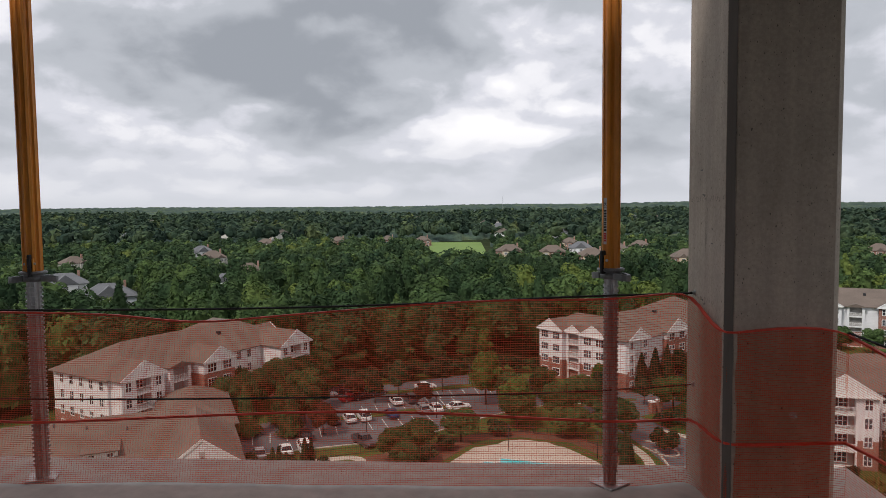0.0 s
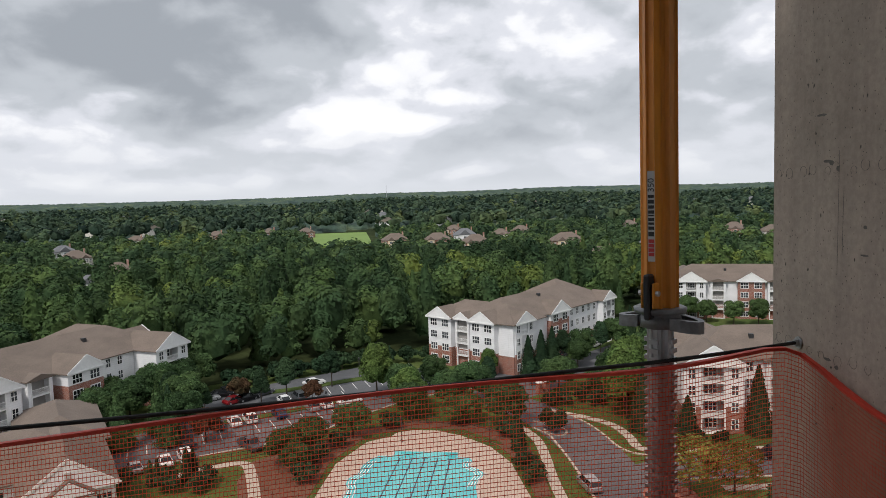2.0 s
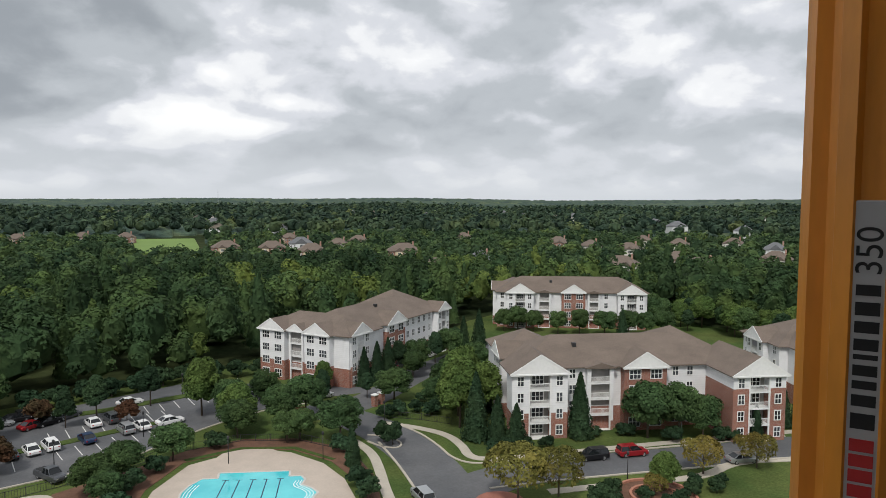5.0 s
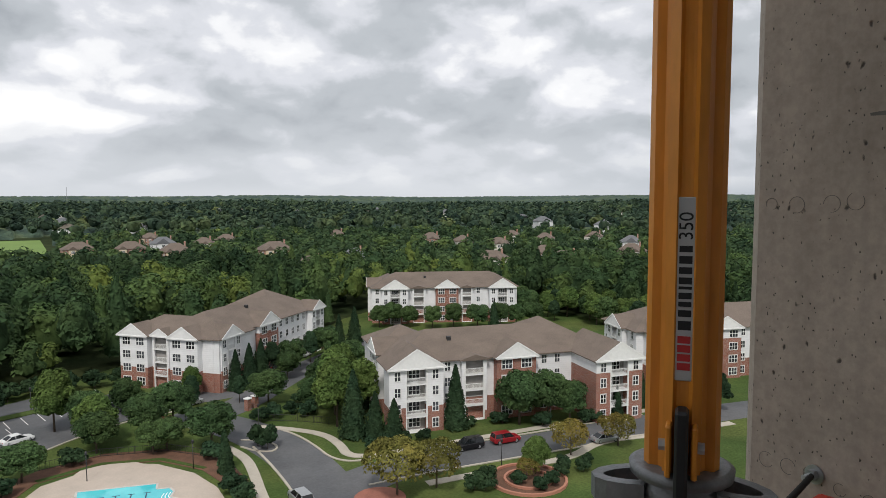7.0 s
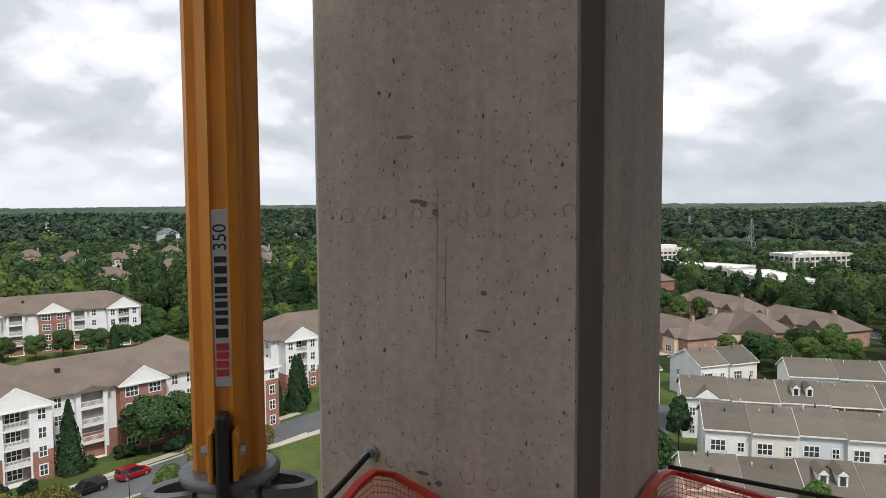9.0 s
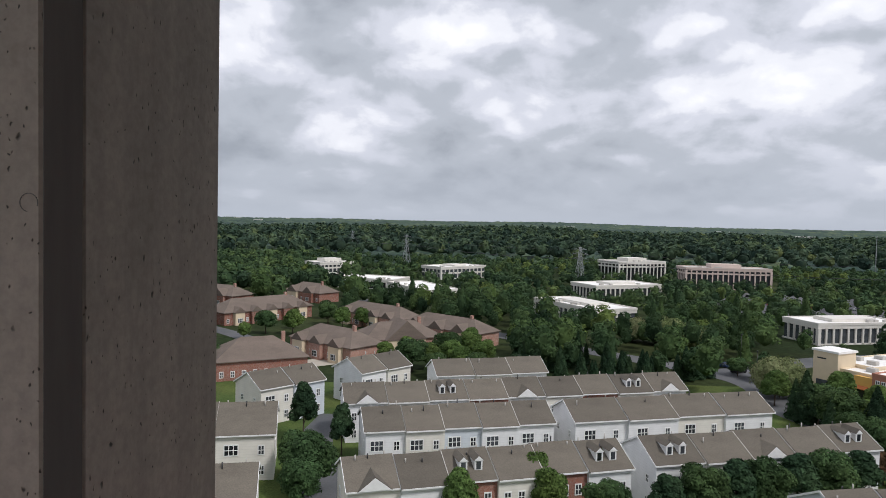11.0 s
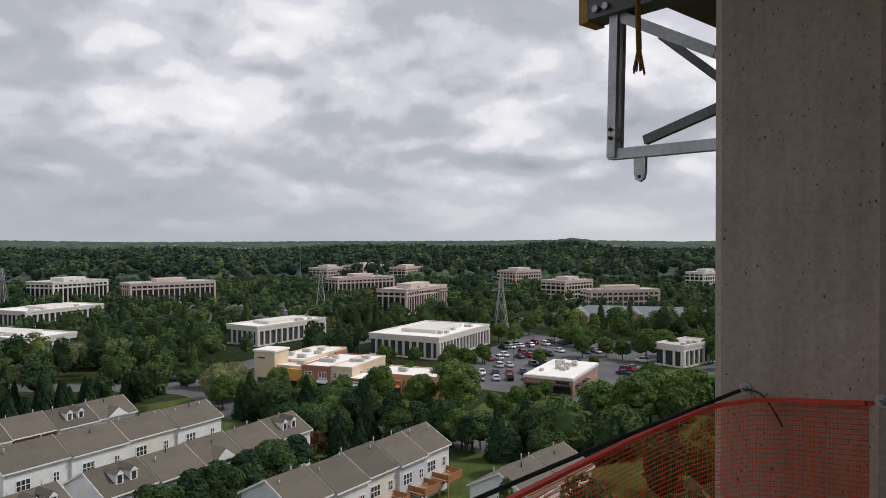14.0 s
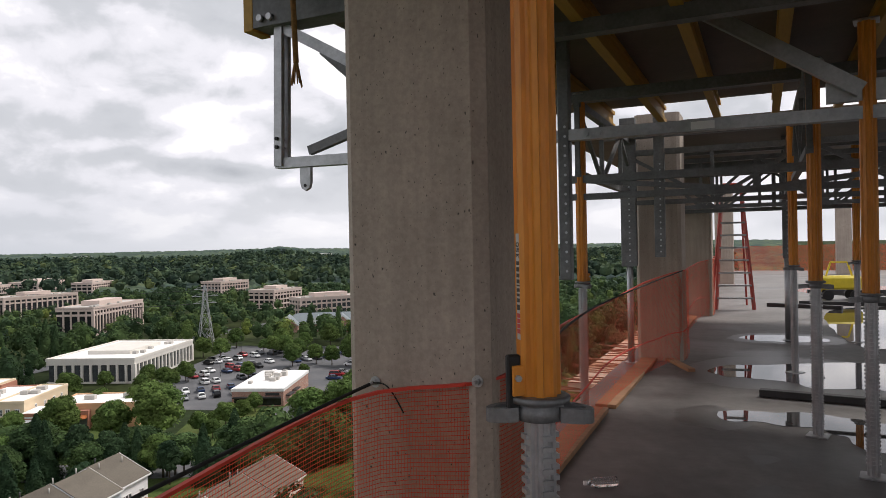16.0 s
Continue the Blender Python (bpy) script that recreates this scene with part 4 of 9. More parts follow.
def leaves_at(p, nrm, size, spread=0.34):
    """Leaf clumps: small triangles at p facing roughly along nrm."""
    k = len(p)
    nrm = nrm + rng.normal(0, spread, (k, 3))
    nrm /= np.linalg.norm(nrm, axis=1, keepdims=True) + 1e-9
    a = np.cross(nrm, rng.normal(0, 1, (k, 3)))
    a /= np.linalg.norm(a, axis=1, keepdims=True) + 1e-9
    b = np.cross(nrm, a)
    s = size * rng.uniform(0.55, 1.3, (k, 1))
    w = s * rng.uniform(0.55, 1.0, (k, 1))
    v = np.stack([p - a * s - b * w, p + a * s - b * w * 0.6 + nrm * s * 0.2, p + b * w * 1.4 - nrm * s * 0.2], 1)
    return v.reshape(-1, 3), np.arange(3 * k).reshape(-1, 3)


def tris(f):
    return np.concatenate([f[:, [0, 1, 2]], f[:, [0, 2, 3]]])


def ball(c, r, squash=1.0, k=3):
    """A closed shell, to fill a crown's inside."""
    u = np.linspace(-1, 1, k + 1)
    g = np.array([(x, y) for x in u for y in u])
    vs, fs = [], []
    for ax in range(3):
        for s in (-1, 1):
            p = np.zeros((len(g), 3))
            p[:, ax], p[:, (ax + 1) % 3], p[:, (ax + 2) % 3] = s, g[:, 0], g[:, 1] * s
            p /= np.linalg.norm(p, axis=1, keepdims=True)
            o = sum(len(q) for q in vs)
            vs.append(p)
            m = k + 1
            fs += [(o + i * m + j, o + (i + 1) * m + j, o + (i + 1) * m + j + 1, o + i * m + j + 1) for i in range(k) for j in range(k)]
    v = np.concatenate(vs)
    return np.array(c) + v * np.array((r, r, r * squash)), tris(np.array(fs))


def join(sets):
    vs, fs, o = [], [], 0
    for v, f in sets:
        vs.append(v)
        fs.append(f + o)
        o += len(v)
    return np.concatenate(vs), np.concatenate(fs)


def round_crown(lobes, leaves, size, height_, radius, base, core=2, taper=0.0, lobe=(0.34, 0.5), spread=0.34):
    """A crown of overlapping lobes covered in leaf clumps; taper narrows the top."""
    mid = base + (height_ - base) * 0.5
    hh = (height_ - base) / 2
    cs, rs = [], []
    for i in range(lobes):
        a = i * 2.4 + rng.uniform(-0.5, 0.5)
        t = -0.8 + 1.7 * (i + 0.5) / lobes if i else 0.0
        slim = 1 - taper * (t + 0.8) / 1.7
        reach = radius * 0.64 * slim * math.sqrt(max(0.08, 1 - t * t)) * (rng.uniform(0.6, 1.05) if i else 0)
        cs.append((math.cos(a) * reach, math.sin(a) * reach, mid + t * hh * 0.72))
        rs.append(radius * (rng.uniform(*lobe) * (1 - 0.45 * taper * (t + 0.8) / 1.7) if i else 0.58))
    cs, rs = np.array(cs), np.array(rs)
    n = leaves * 3
    who = rng.choice(lobes, n, p=rs ** 2 / (rs ** 2).sum())
    d = rng.normal(0, 1, (n, 3))
    d /= np.linalg.norm(d, axis=1, keepdims=True)
    d[:, 2] = np.where(d[:, 2] < -0.25, -d[:, 2], d[:, 2])
    p = cs[who] + d * (rs[who] * rng.uniform(0.82, 1.10, n))[:, None] * np.array((1, 1, 0.92))
    away = np.linalg.norm(p[:, None] - cs[None], axis=2) / rs[None]
    away[np.arange(n), who] = 9
    ok = np.where(away.min(1) > 0.86)[0][:leaves]
    out = [leaves_at(p[ok], d[ok] + np.array((0, 0, 0.15)), size, spread)]
    if core == 1:
        out.append(ball((0, 0, mid), radius * 0.62, hh / radius * 1.05, 2))
    elif core:
        out += [ball(c, r * 0.70, 0.9, core) for c, r in zip(cs, rs)]
    return join(out)


def cone_crown(leaves, size, height_, radius, base, power=0.85):
    """A narrow evergreen: leaf clumps on a cone, tips turned up."""
    t = rng.uniform(0, 1, leaves) ** 1.25
    a = rng.uniform(0, math.tau, leaves)
    r = radius * (1 - t) ** power * (0.9 + 0.16 * np.sin(a * 5 + t * 19)) * rng.uniform(0.86, 1.08, leaves) + 0.05
    p = np.stack([np.cos(a) * r, np.sin(a) * r, base + (height_ - base) * t], 1)
    nrm = np.stack([np.cos(a), np.sin(a), np.full(leaves, 0.35)], 1)
    rings = []
    k = 8
    for i in range(7):
        tt = i / 6
        rr = 0.82 * radius * (1 - tt) ** power + 0.02
        rings.append(np.stack([rr * np.cos(np.arange(k) * math.tau / k), rr * np.sin(np.arange(k) * math.tau / k), np.full(k, base + (height_ - base) * tt)], 1))
    f = np.array([(i * k + j, i * k + (j + 1) % k, (i + 1) * k + (j + 1) % k, (i + 1) * k + j) for i in range(6) for j in range(k)])
    return join([(np.concatenate(rings), tris(f)), leaves_at(p, nrm, size, 0.4)])


def trunk_mesh(height_, r, spread, limbs=5):
    bm = bmesh.new()
    tube(bm, (0, 0, -0.2), (0.1, 0, height_ * 0.55), r, 7, r * 0.6)
    for i in range(limbs):
        a = i * 2.4 + 0.5
        z = height_ * (0.28 + 0.05 * i)
        tube(bm, (0.05, 0, z), (spread * 0.6 * math.cos(a), spread * 0.6 * math.sin(a), z + height_ * 0.30), r * 0.45, 5, r * 0.15)
    return mesh_of(bm, "trunk")


class Kind:
    """One build of a tree; its copies share the meshes."""
    def __init__(self, name, crown, trunk, leaf, label, category):
        self.name, self.leaf, self.label, self.category = name, leaf, label, category
        self.crown = raw_mesh("crown", *crown)
        self.trunk = trunk


KINDS = {
    "oak": [Kind("tree", round_crown(19, 3000, 0.21, 9, 4.1, 1.4), trunk_mesh(9, 0.22, 4), LEAF_GREEN, "round-crowned green shade tree", "tree") for _ in range(3)],
    "bright": [Kind("tree", round_crown(19, 3000, 0.21, 9.4, 3.9, 1.2, 2, 0.35), trunk_mesh(9, 0.2, 4), LEAF_WOOD, "leafy tree with a mid-green crown", "tree") for _ in range(3)],
    "oval": [Kind("tree", round_crown(19, 3000, 0.18, 9.4, 3.0, 1.5, 2, 0.6, (0.36, 0.46)), trunk_mesh(9, 0.16, 2.6), LEAF_DARK, "dark green oval tree on a short trunk", "tree") for _ in range(2)],
    "conifer": [Kind("conifer", cone_crown(2700, 0.21, 11, 2.5, 0.3, 0.8), trunk_mesh(8, 0.16, 0.5, 2), LEAF_DARK, "dark green conical evergreen tree", "conifer") for _ in range(2)],
    "column": [Kind("conifer", cone_crown(900, 0.15, 5, 0.85, 0.1, 0.6), trunk_mesh(4, 0.07, 0.2, 1), LEAF_DARK, "narrow columnar dark green evergreen", "conifer")],
    "pine": [Kind("conifer", cone_crown(1600, 0.30, 11, 3.3, 0.8, 1.0), trunk_mesh(9, 0.18, 1.5, 4), LEAF_GREEN, "airy pale green pine tree", "conifer")],
    "yellow": [Kind("tree", round_crown(22, 2600, 0.19, 6.4, 4.5, 1.5, 0, 0.0, (0.22, 0.36)), trunk_mesh(6, 0.16, 4, 8), LEAF_YELLOW, "spreading yellow-green street tree", "tree") for _ in range(2)],
    "pale": [Kind("tree", round_crown(24, 3400, 0.26, 8, 6.5, 0.4), trunk_mesh(7, 0.2, 4), LEAF_PALE, "broad tree covered in pale flowers", "tree")],
    "red": [Kind("tree", round_crown(11, 1300, 0.22, 6, 3.0, 1.0), trunk_mesh(6, 0.13, 3), LEAF_RED, "small red-brown ornamental tree", "tree")],
    "bush": [Kind("shrub", round_crown(7, 500, 0.12, 1.5, 1.1, 0.05), trunk_mesh(0.8, 0.05, 0.5, 3), LEAF_DARK, "rounded dark green clipped shrub", "shrub")],
}
PLANTED = []


def plant(kind, x, y, size=1.0, wide=1.0, group=""):
    k = KINDS[kind][len(PLANTED) % len(KINDS[kind])]
    PLANTED.append((x, y))
    spin = (len(PLANTED) * 137.5) % 360
    t = thing(k.name, pose(x, y, G, 0, 0, spin), k.label, k.category, group)
    t.scale = (size * wide, size * wide, size)
    put("trunk", k.trunk, BARK, t)
    put("crown", k.crown, k.leaf, t)


# ---- woods: one mass of many crowns, then the far canopy ----
CLEAR = []      # (x, y, radius) kept free of trees


def keep_clear(x, y, r):
    CLEAR.append((x, y, r))


def keep_line(x0, y0, x1, y1, r):
    k = max(1, int(math.hypot(x1 - x0, y1 - y0) / r))
    for i in range(k + 1):
        CLEAR.append((x0 + (x1 - x0) * i / k, y0 + (y1 - y0) * i / k, r))


def inside(px, py, poly):
    hit = np.zeros(len(px), bool)
    for (x0, y0), (x1, y1) in zip(poly, poly[1:] + poly[:1]):
        cond = (y0 > py) != (y1 > py)
        hit ^= cond & (px < (x1 - x0) * (py - y0) / (y1 - y0 + 1e-9) + x0)
    return hit

# ---- buildings: surfaces ----
def brick_mat(name, a, b, mortar):
    m, n, l, bs = node_mat(name)
    c = n.new("ShaderNodeTexCoord").outputs["Object"]
    sw = n.new("ShaderNodeSeparateXYZ")
    l.new(c, sw.inputs[0])
    add = n.new("ShaderNodeMath")
    add.operation = "ADD"
    l.new(sw.outputs[0], add.inputs[0])
    l.new(sw.outputs[1], add.inputs[1])
    cb = n.new("ShaderNodeCombineXYZ")
    l.new(add.outputs[0], cb.inputs[0])
    l.new(sw.outputs[2], cb.inputs[1])
    t = n.new("ShaderNodeTexBrick")
    t.inputs["Scale"].default_value = 1.0
    t.inputs["Brick Width"].default_value, t.inputs["Row Height"].default_value, t.inputs["Mortar Size"].default_value = 0.22, 0.075, 0.008
    t.inputs["Color1"].default_value, t.inputs["Color2"].default_value, t.inputs["Mortar"].default_value = (*a, 1), (*b, 1), (*mortar, 1)
    l.new(cb.outputs[0], t.inputs[0])
    o = mul_node(n, l, t.outputs[0], ramp_node(n, l, noise_node(n, l, c, 0.5, 5), [(0.3, 0.8), (0.7, 1.12)]))
    l.new(o, bs.inputs["Base Color"])
    bs.inputs["Roughness"].default_value = 0.9
    return m


def siding_mat(name, base):
    m, n, l, bs = node_mat(name)
    c = n.new("ShaderNodeTexCoord").outputs["Object"]
    w = n.new("ShaderNodeTexWave")
    w.wave_type, w.bands_direction, w.wave_profile = "BANDS", "Z", "SAW"
    w.inputs["Scale"].default_value = 0.8
    l.new(c, w.inputs[0])
    rgb = n.new("ShaderNodeRGB")
    rgb.outputs[0].default_value = (*base, 1)
    o = mul_node(n, l, rgb.outputs[0], ramp_node(n, l, w.outputs["Fac"], [(0.0, 0.82), (0.12, 1.0)]))
    o = mul_node(n, l, o, ramp_node(n, l, noise_node(n, l, c, 0.6, 5), [(0.3, 0.9), (0.7, 1.04)]))
    l.new(o, bs.inputs["Base Color"])
    bs.inputs["Roughness"].default_value = 0.65
    return m


def shingle_mat(name, base, per_object=0.0):
    return material(name, base, 0.95, var=0.10, scale=0.25, var2=0.16, scale2=5.0, tint=tuple(c * 0.86 for c in base), stretch=(1, 1, 3), bump=0.3, bump_scale=9, per_object=per_object)


BRICK = brick_mat("red_brick", (0.30, 0.105, 0.065), (0.24, 0.08, 0.055), (0.36, 0.30, 0.26))
BRICK_PINK = brick_mat("pale_brick", (0.42, 0.22, 0.16), (0.34, 0.16, 0.12), (0.45, 0.38, 0.33))
SIDING = siding_mat("white_siding", (0.76, 0.76, 0.77))
SIDING_CREAM = siding_mat("cream_siding", (0.72, 0.69, 0.63))
SIDING_BLUE = siding_mat("pale_blue_siding", (0.60, 0.64, 0.69))
TRIM = material("white_trim_paint", (0.76, 0.76, 0.75), 0.5, var=0.05, scale=2)
SHINGLE = shingle_mat("brown_shingles", (0.158, 0.124, 0.102))
SHINGLE_TH = shingle_mat("taupe_shingles", (0.122, 0.106, 0.085), 0.20)
SHINGLE_GREY = shingle_mat("grey_shingles", (0.15, 0.155, 0.165))
PANE = material("dark_window_glass", (0.045, 0.050, 0.056), 0.06, var=0.35, scale=0.9, per_object=0.7)
# set-back porch walls: the porch shade is put into this darker colour
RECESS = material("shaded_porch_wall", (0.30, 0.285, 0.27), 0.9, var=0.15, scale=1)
PRECAST = material("pink_precast_concrete", (0.58, 0.47, 0.42), 0.8, var=0.07, scale=0.15, var2=0.05, scale2=2)
PRECAST_WHITE = material("white_precast_concrete", (0.66, 0.63, 0.58), 0.8, var=0.06, scale=0.15, var2=0.05, scale2=2)
ROOF_WHITE = material("white_membrane_roof", (0.82, 0.80, 0.77), 0.7, var=0.07, scale=0.12, var2=0.05, scale2=1.5)
ROOF_PALE = material("pale_grey_roof", (0.46, 0.44, 0.41), 0.8, var=0.1, scale=0.12)
STUCCO_CREAM = material("cream_stucco", (0.68, 0.56, 0.40), 0.85, var=0.06, scale=0.3)
STUCCO_OCHRE = material("ochre_stucco", (0.68, 0.40, 0.11), 0.85, var=0.06, scale=0.3)
STUCCO_PEACH = material("peach_stucco", (0.62, 0.37, 0.22), 0.85, var=0.06, scale=0.3)
AWNING = material("orange_awning", (0.50, 0.16, 0.05), 0.8, var=0.1, scale=1)
STUCCO_TERRA = material("terracotta_stucco", (0.40, 0.18, 0.12), 0.85, var=0.06, scale=0.3)
DECK_WOOD = material("stained_deck_timber", (0.36, 0.17, 0.075), 0.8, var=0.2, scale=1.5, var2=0.1, scale2=12)
METAL_DARK = material("dark_metal", (0.05, 0.05, 0.052), 0.5, 0.5, var=0.15, scale=3)


def window_meshes(w, h):
    """Frame with a cross of bars, all of one piece, and its pane, on a wall that faces -y."""
    n = 3 if w > 1.4 else 2
    g = w / n
    xs = [-w / 2 - 0.10, -w / 2 + 0.03]
    for i in range(1, n):
        xs += [-w / 2 + g * i - 0.05, -w / 2 + g * i + 0.05]
    xs += [w / 2 - 0.03, w / 2 + 0.10]
    zs = (-0.10, 0.03, h * 0.5 - 0.045, h * 0.5 + 0.045, h - 0.03, h + 0.12)
    bm = bmesh.new()
    v = {(i, j): bm.verts.new((x, 0.0, z)) for i, x in enumerate(xs) for j, z in enumerate(zs)}
    fs = [bm.faces.new((v[i, j], v[i + 1, j], v[i + 1, j + 1], v[i, j + 1])) for i in range(len(xs) - 1) for j in range(5) if not (i % 2 and j % 2)]
    ex = bmesh.ops.extrude_face_region(bm, geom=fs)
    bmesh.ops.translate(bm, verts=[g for g in ex["geom"] if isinstance(g, bmesh.types.BMVert)], vec=(0, -0.07, 0))
    f = mesh_of(bm, "window_frame")
    bm = bmesh.new()
    box(bm, -w / 2, -0.03, 0, w / 2, 0.0, h)
    return f, mesh_of(bm, "pane")


WIN = {k: window_meshes(*k) for k in ((1.0, 1.5), (1.9, 1.5), (0.8, 1.3), (1.6, 1.3), (0.7, 1.0))}
FACE = {"s": 0, "e": 90, "n": 180, "w": 270}


def window(parent, x, y, z, face, size=(1.0, 1.5), frame_mat=None):
    f, p = WIN[size]
    w = put("window", f, frame_mat or TRIM, parent, pose(x, y, z, 0, 0, FACE[face]))
    put("pane", p, PANE, w)


def hip_roof(bm, x0, y0, x1, y1, z, slope=0.5, over=0.5, gable=None):
    """A hipped roof over a rectangle; gable 'x' or 'y' leaves the ends upright along that ridge."""
    x0, y0, x1, y1 = x0 - over, y0 - over, x1 + over, y1 + over
    wx, wy = x1 - x0, y1 - y0
    along_x = gable == "x" or (gable is None and wx >= wy)
    rise = slope * (wy if along_x else wx) / 2
    inset = 0.0 if gable else (wy if along_x else wx) / 2
    t = 0.18
    if along_x:
        ym = (y0 + y1) / 2
        r0, r1 = (x0 + inset, ym, z + rise), (x1 - inset, ym, z + rise)
    else:
        xm = (x0 + x1) / 2
        r0, r1 = (xm, y0 + inset, z + rise), (xm, y1 - inset, z + rise)
    e = [(x0, y0, z), (x1, y0, z), (x1, y1, z), (x0, y1, z)]
    b = [(p[0], p[1], z - t) for p in e]
    vs = e + b + [r0, r1]
    if along_x:
        fs = [(0, 1, 9, 8), (2, 3, 8, 9), (3, 0, 8), (1, 2, 9)]
    else:
        fs = [(1, 2, 9, 8), (3, 0, 8, 9), (0, 1, 8), (2, 3, 9)]
    solid(bm, vs, fs + [(7, 6, 5, 4), (0, 4, 5, 1), (1, 5, 6, 2), (2, 6, 7, 3), (3, 7, 4, 0)])
    return z + rise


RAIL = {}


def railing(parent, x, y, z, face, w):
    k = round(w, 2)
    if k not in RAIL:
        bm = bmesh.new()
        box(bm, -w / 2, -0.04, 0.95, w / 2, 0.04, 1.03)
        box(bm, -w / 2, -0.03, 0.08, w / 2, 0.03, 0.14)
        i = -w / 2 + 0.03
        while i < w / 2:
            box(bm, i - 0.02, -0.02, 0.14, i + 0.02, 0.02, 0.95)
            i += 0.16
        RAIL[k] = mesh_of(bm, "railing")
    return put("railing", RAIL[k], TRIM, parent, pose(x, y, z, 0, 0, FACE[face]))


STOREY = 2.7


def wall_box(b, x0, y0, x1, y1, h, brick, mat=SIDING, brick_mat_=None):
    """A block of walls: brick below, boards above, with a white band between."""
    if brick > 0:
        bm = bmesh.new()
        box(bm, x0, y0, 0, x1, y1, brick)
        part("brick_wall", bm, brick_mat_ or BRICK, b, "red brick lower wall")
    if brick < h:
        bm = bmesh.new()
        box(bm, x0 + 0.03, y0 + 0.03, brick, x1 - 0.03, y1 - 0.03, h)
        part("wall", bm, mat, b)
        bm = bmesh.new()
        box(bm, x0 - 0.03, y0 - 0.03, brick - 0.12, x1 + 0.03, y1 + 0.03, brick + 0.02)
        part("band", bm, TRIM, b, "white band course")


def bay(b, xc, w, y_front, y_back, brick, pediment=True, side=0.30, face="s", floors=4):
    """A projecting gabled bay with a stack of porches between two piers (side: a pier's share of the width, 0: no porches); built on the south side and turned by face."""
    h = floors * STOREY
    turn = Matrix.Rotation(radians(FACE[face]), 4, "Z")
    sub = new("bay")
    sub.parent = b
    sub.matrix_basis = turn
    recess = side > 0
    pier = w * side if recess else w / 2
    for s in (-1, 1):
        a, c = (xc - w / 2, xc - w / 2 + pier) if s < 0 else (xc + w / 2 - pier, xc + w / 2)
        for z0, z1, mt, nm in ((0, brick, BRICK, "brick_wall"), (brick, h, SIDING, "wall")):
            if z1 > z0:
                bm = bmesh.new()
                box(bm, a, y_front, z0, c, y_back, z1)
                put(nm, mesh_of(bm, nm), mt, sub)
        for fl in range(floors if pier > 0.9 else 0):
            f, p = WIN[(1.9, 1.5) if pier > 2.8 else (1.0, 1.5)]
            put("window", f, TRIM, sub, pose((a + c) / 2, y_front, fl * STOREY + 0.75))
            put("pane", p, PANE, sub, pose((a + c) / 2, y_front - 0.004, fl * STOREY + 0.75))
    if recess:
        xa, xb = xc - w / 2 + pier, xc + w / 2 - pier
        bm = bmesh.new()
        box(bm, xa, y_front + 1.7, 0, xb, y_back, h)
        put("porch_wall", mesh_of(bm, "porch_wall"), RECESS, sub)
        for fl in range(floors):
            bm = bmesh.new()
            box(bm, xa, y_front - 0.10, fl * STOREY - 0.18 if fl else 0.0, xb, y_front + 1.7, fl * STOREY + 0.06)
            put("porch_floor", mesh_of(bm, "porch_floor"), TRIM, sub)
            f, p = WIN[(1.9, 1.5)]
            put("window", f, TRIM, sub, pose((xa + xb) / 2, y_front + 1.7, fl * STOREY + 0.5))
            put("pane", p, PANE, sub, pose((xa + xb) / 2, y_front + 1.696, fl * STOREY + 0.5))
            if fl:
                railing(sub, (xa + xb) / 2, y_front - 0.02, fl * STOREY + 0.06, "s", xb - xa)
            for s in (xa + 0.1, xb - 0.1):
                bm = bmesh.new()
                box(bm, s - 0.12, y_front - 0.05, fl * STOREY + 0.06, s + 0.12, y_front + 0.19, (fl + 1) * STOREY - 0.18)
                put("post", mesh_of(bm, "post"), TRIM, sub)
        bm = bmesh.new()
        box(bm, xa, y_front, h - 0.18, xb, y_front + 1.7, h)
        put("porch_ceiling", mesh_of(bm, "porch_ceiling"), TRIM, sub)
    bm = bmesh.new()
    hip_roof(bm, xc - w / 2, y_front, xc + w / 2, y_back + w * 0.4, h, 0.62 if pediment else 0.3, 0.45, "y")
    put("roof", mesh_of(bm, "roof"), SHINGLE, sub)
    if pediment:
        rise = (w / 2 + 0.45) * 0.62
        bm = bmesh.new()
        solid(bm, [(xc - w / 2 - 0.3, y_front - 0.48, h - 0.02), (xc + w / 2 + 0.3, y_front - 0.48, h - 0.02), (xc, y_front - 0.48, h + rise - 0.12),
                   (xc - w / 2 - 0.3, y_front - 0.40, h - 0.02), (xc + w / 2 + 0.3, y_front - 0.40, h - 0.02), (xc, y_front - 0.40, h + rise - 0.12)],
              [(0, 1, 2), (5, 4, 3), (0, 3, 4, 1), (1, 4, 5, 2), (2, 5, 3, 0)])
        put("pediment", mesh_of(bm, "pediment"), TRIM, sub)
        bm = bmesh.new()
        for s in (-1, 1):
            bar(bm, (xc + s * (w / 2 + 0.45), y_front - 0.50, h - 0.05), (xc, y_front - 0.50, h + rise), 0.10, 0.26)
        bar(bm, (xc - w / 2 - 0.4, y_front - 0.50, h - 0.06), (xc + w / 2 + 0.4, y_front - 0.50, h - 0.06), 0.10, 0.26)
        put("fascia", mesh_of(bm, "fascia"), TRIM, sub)
    return sub


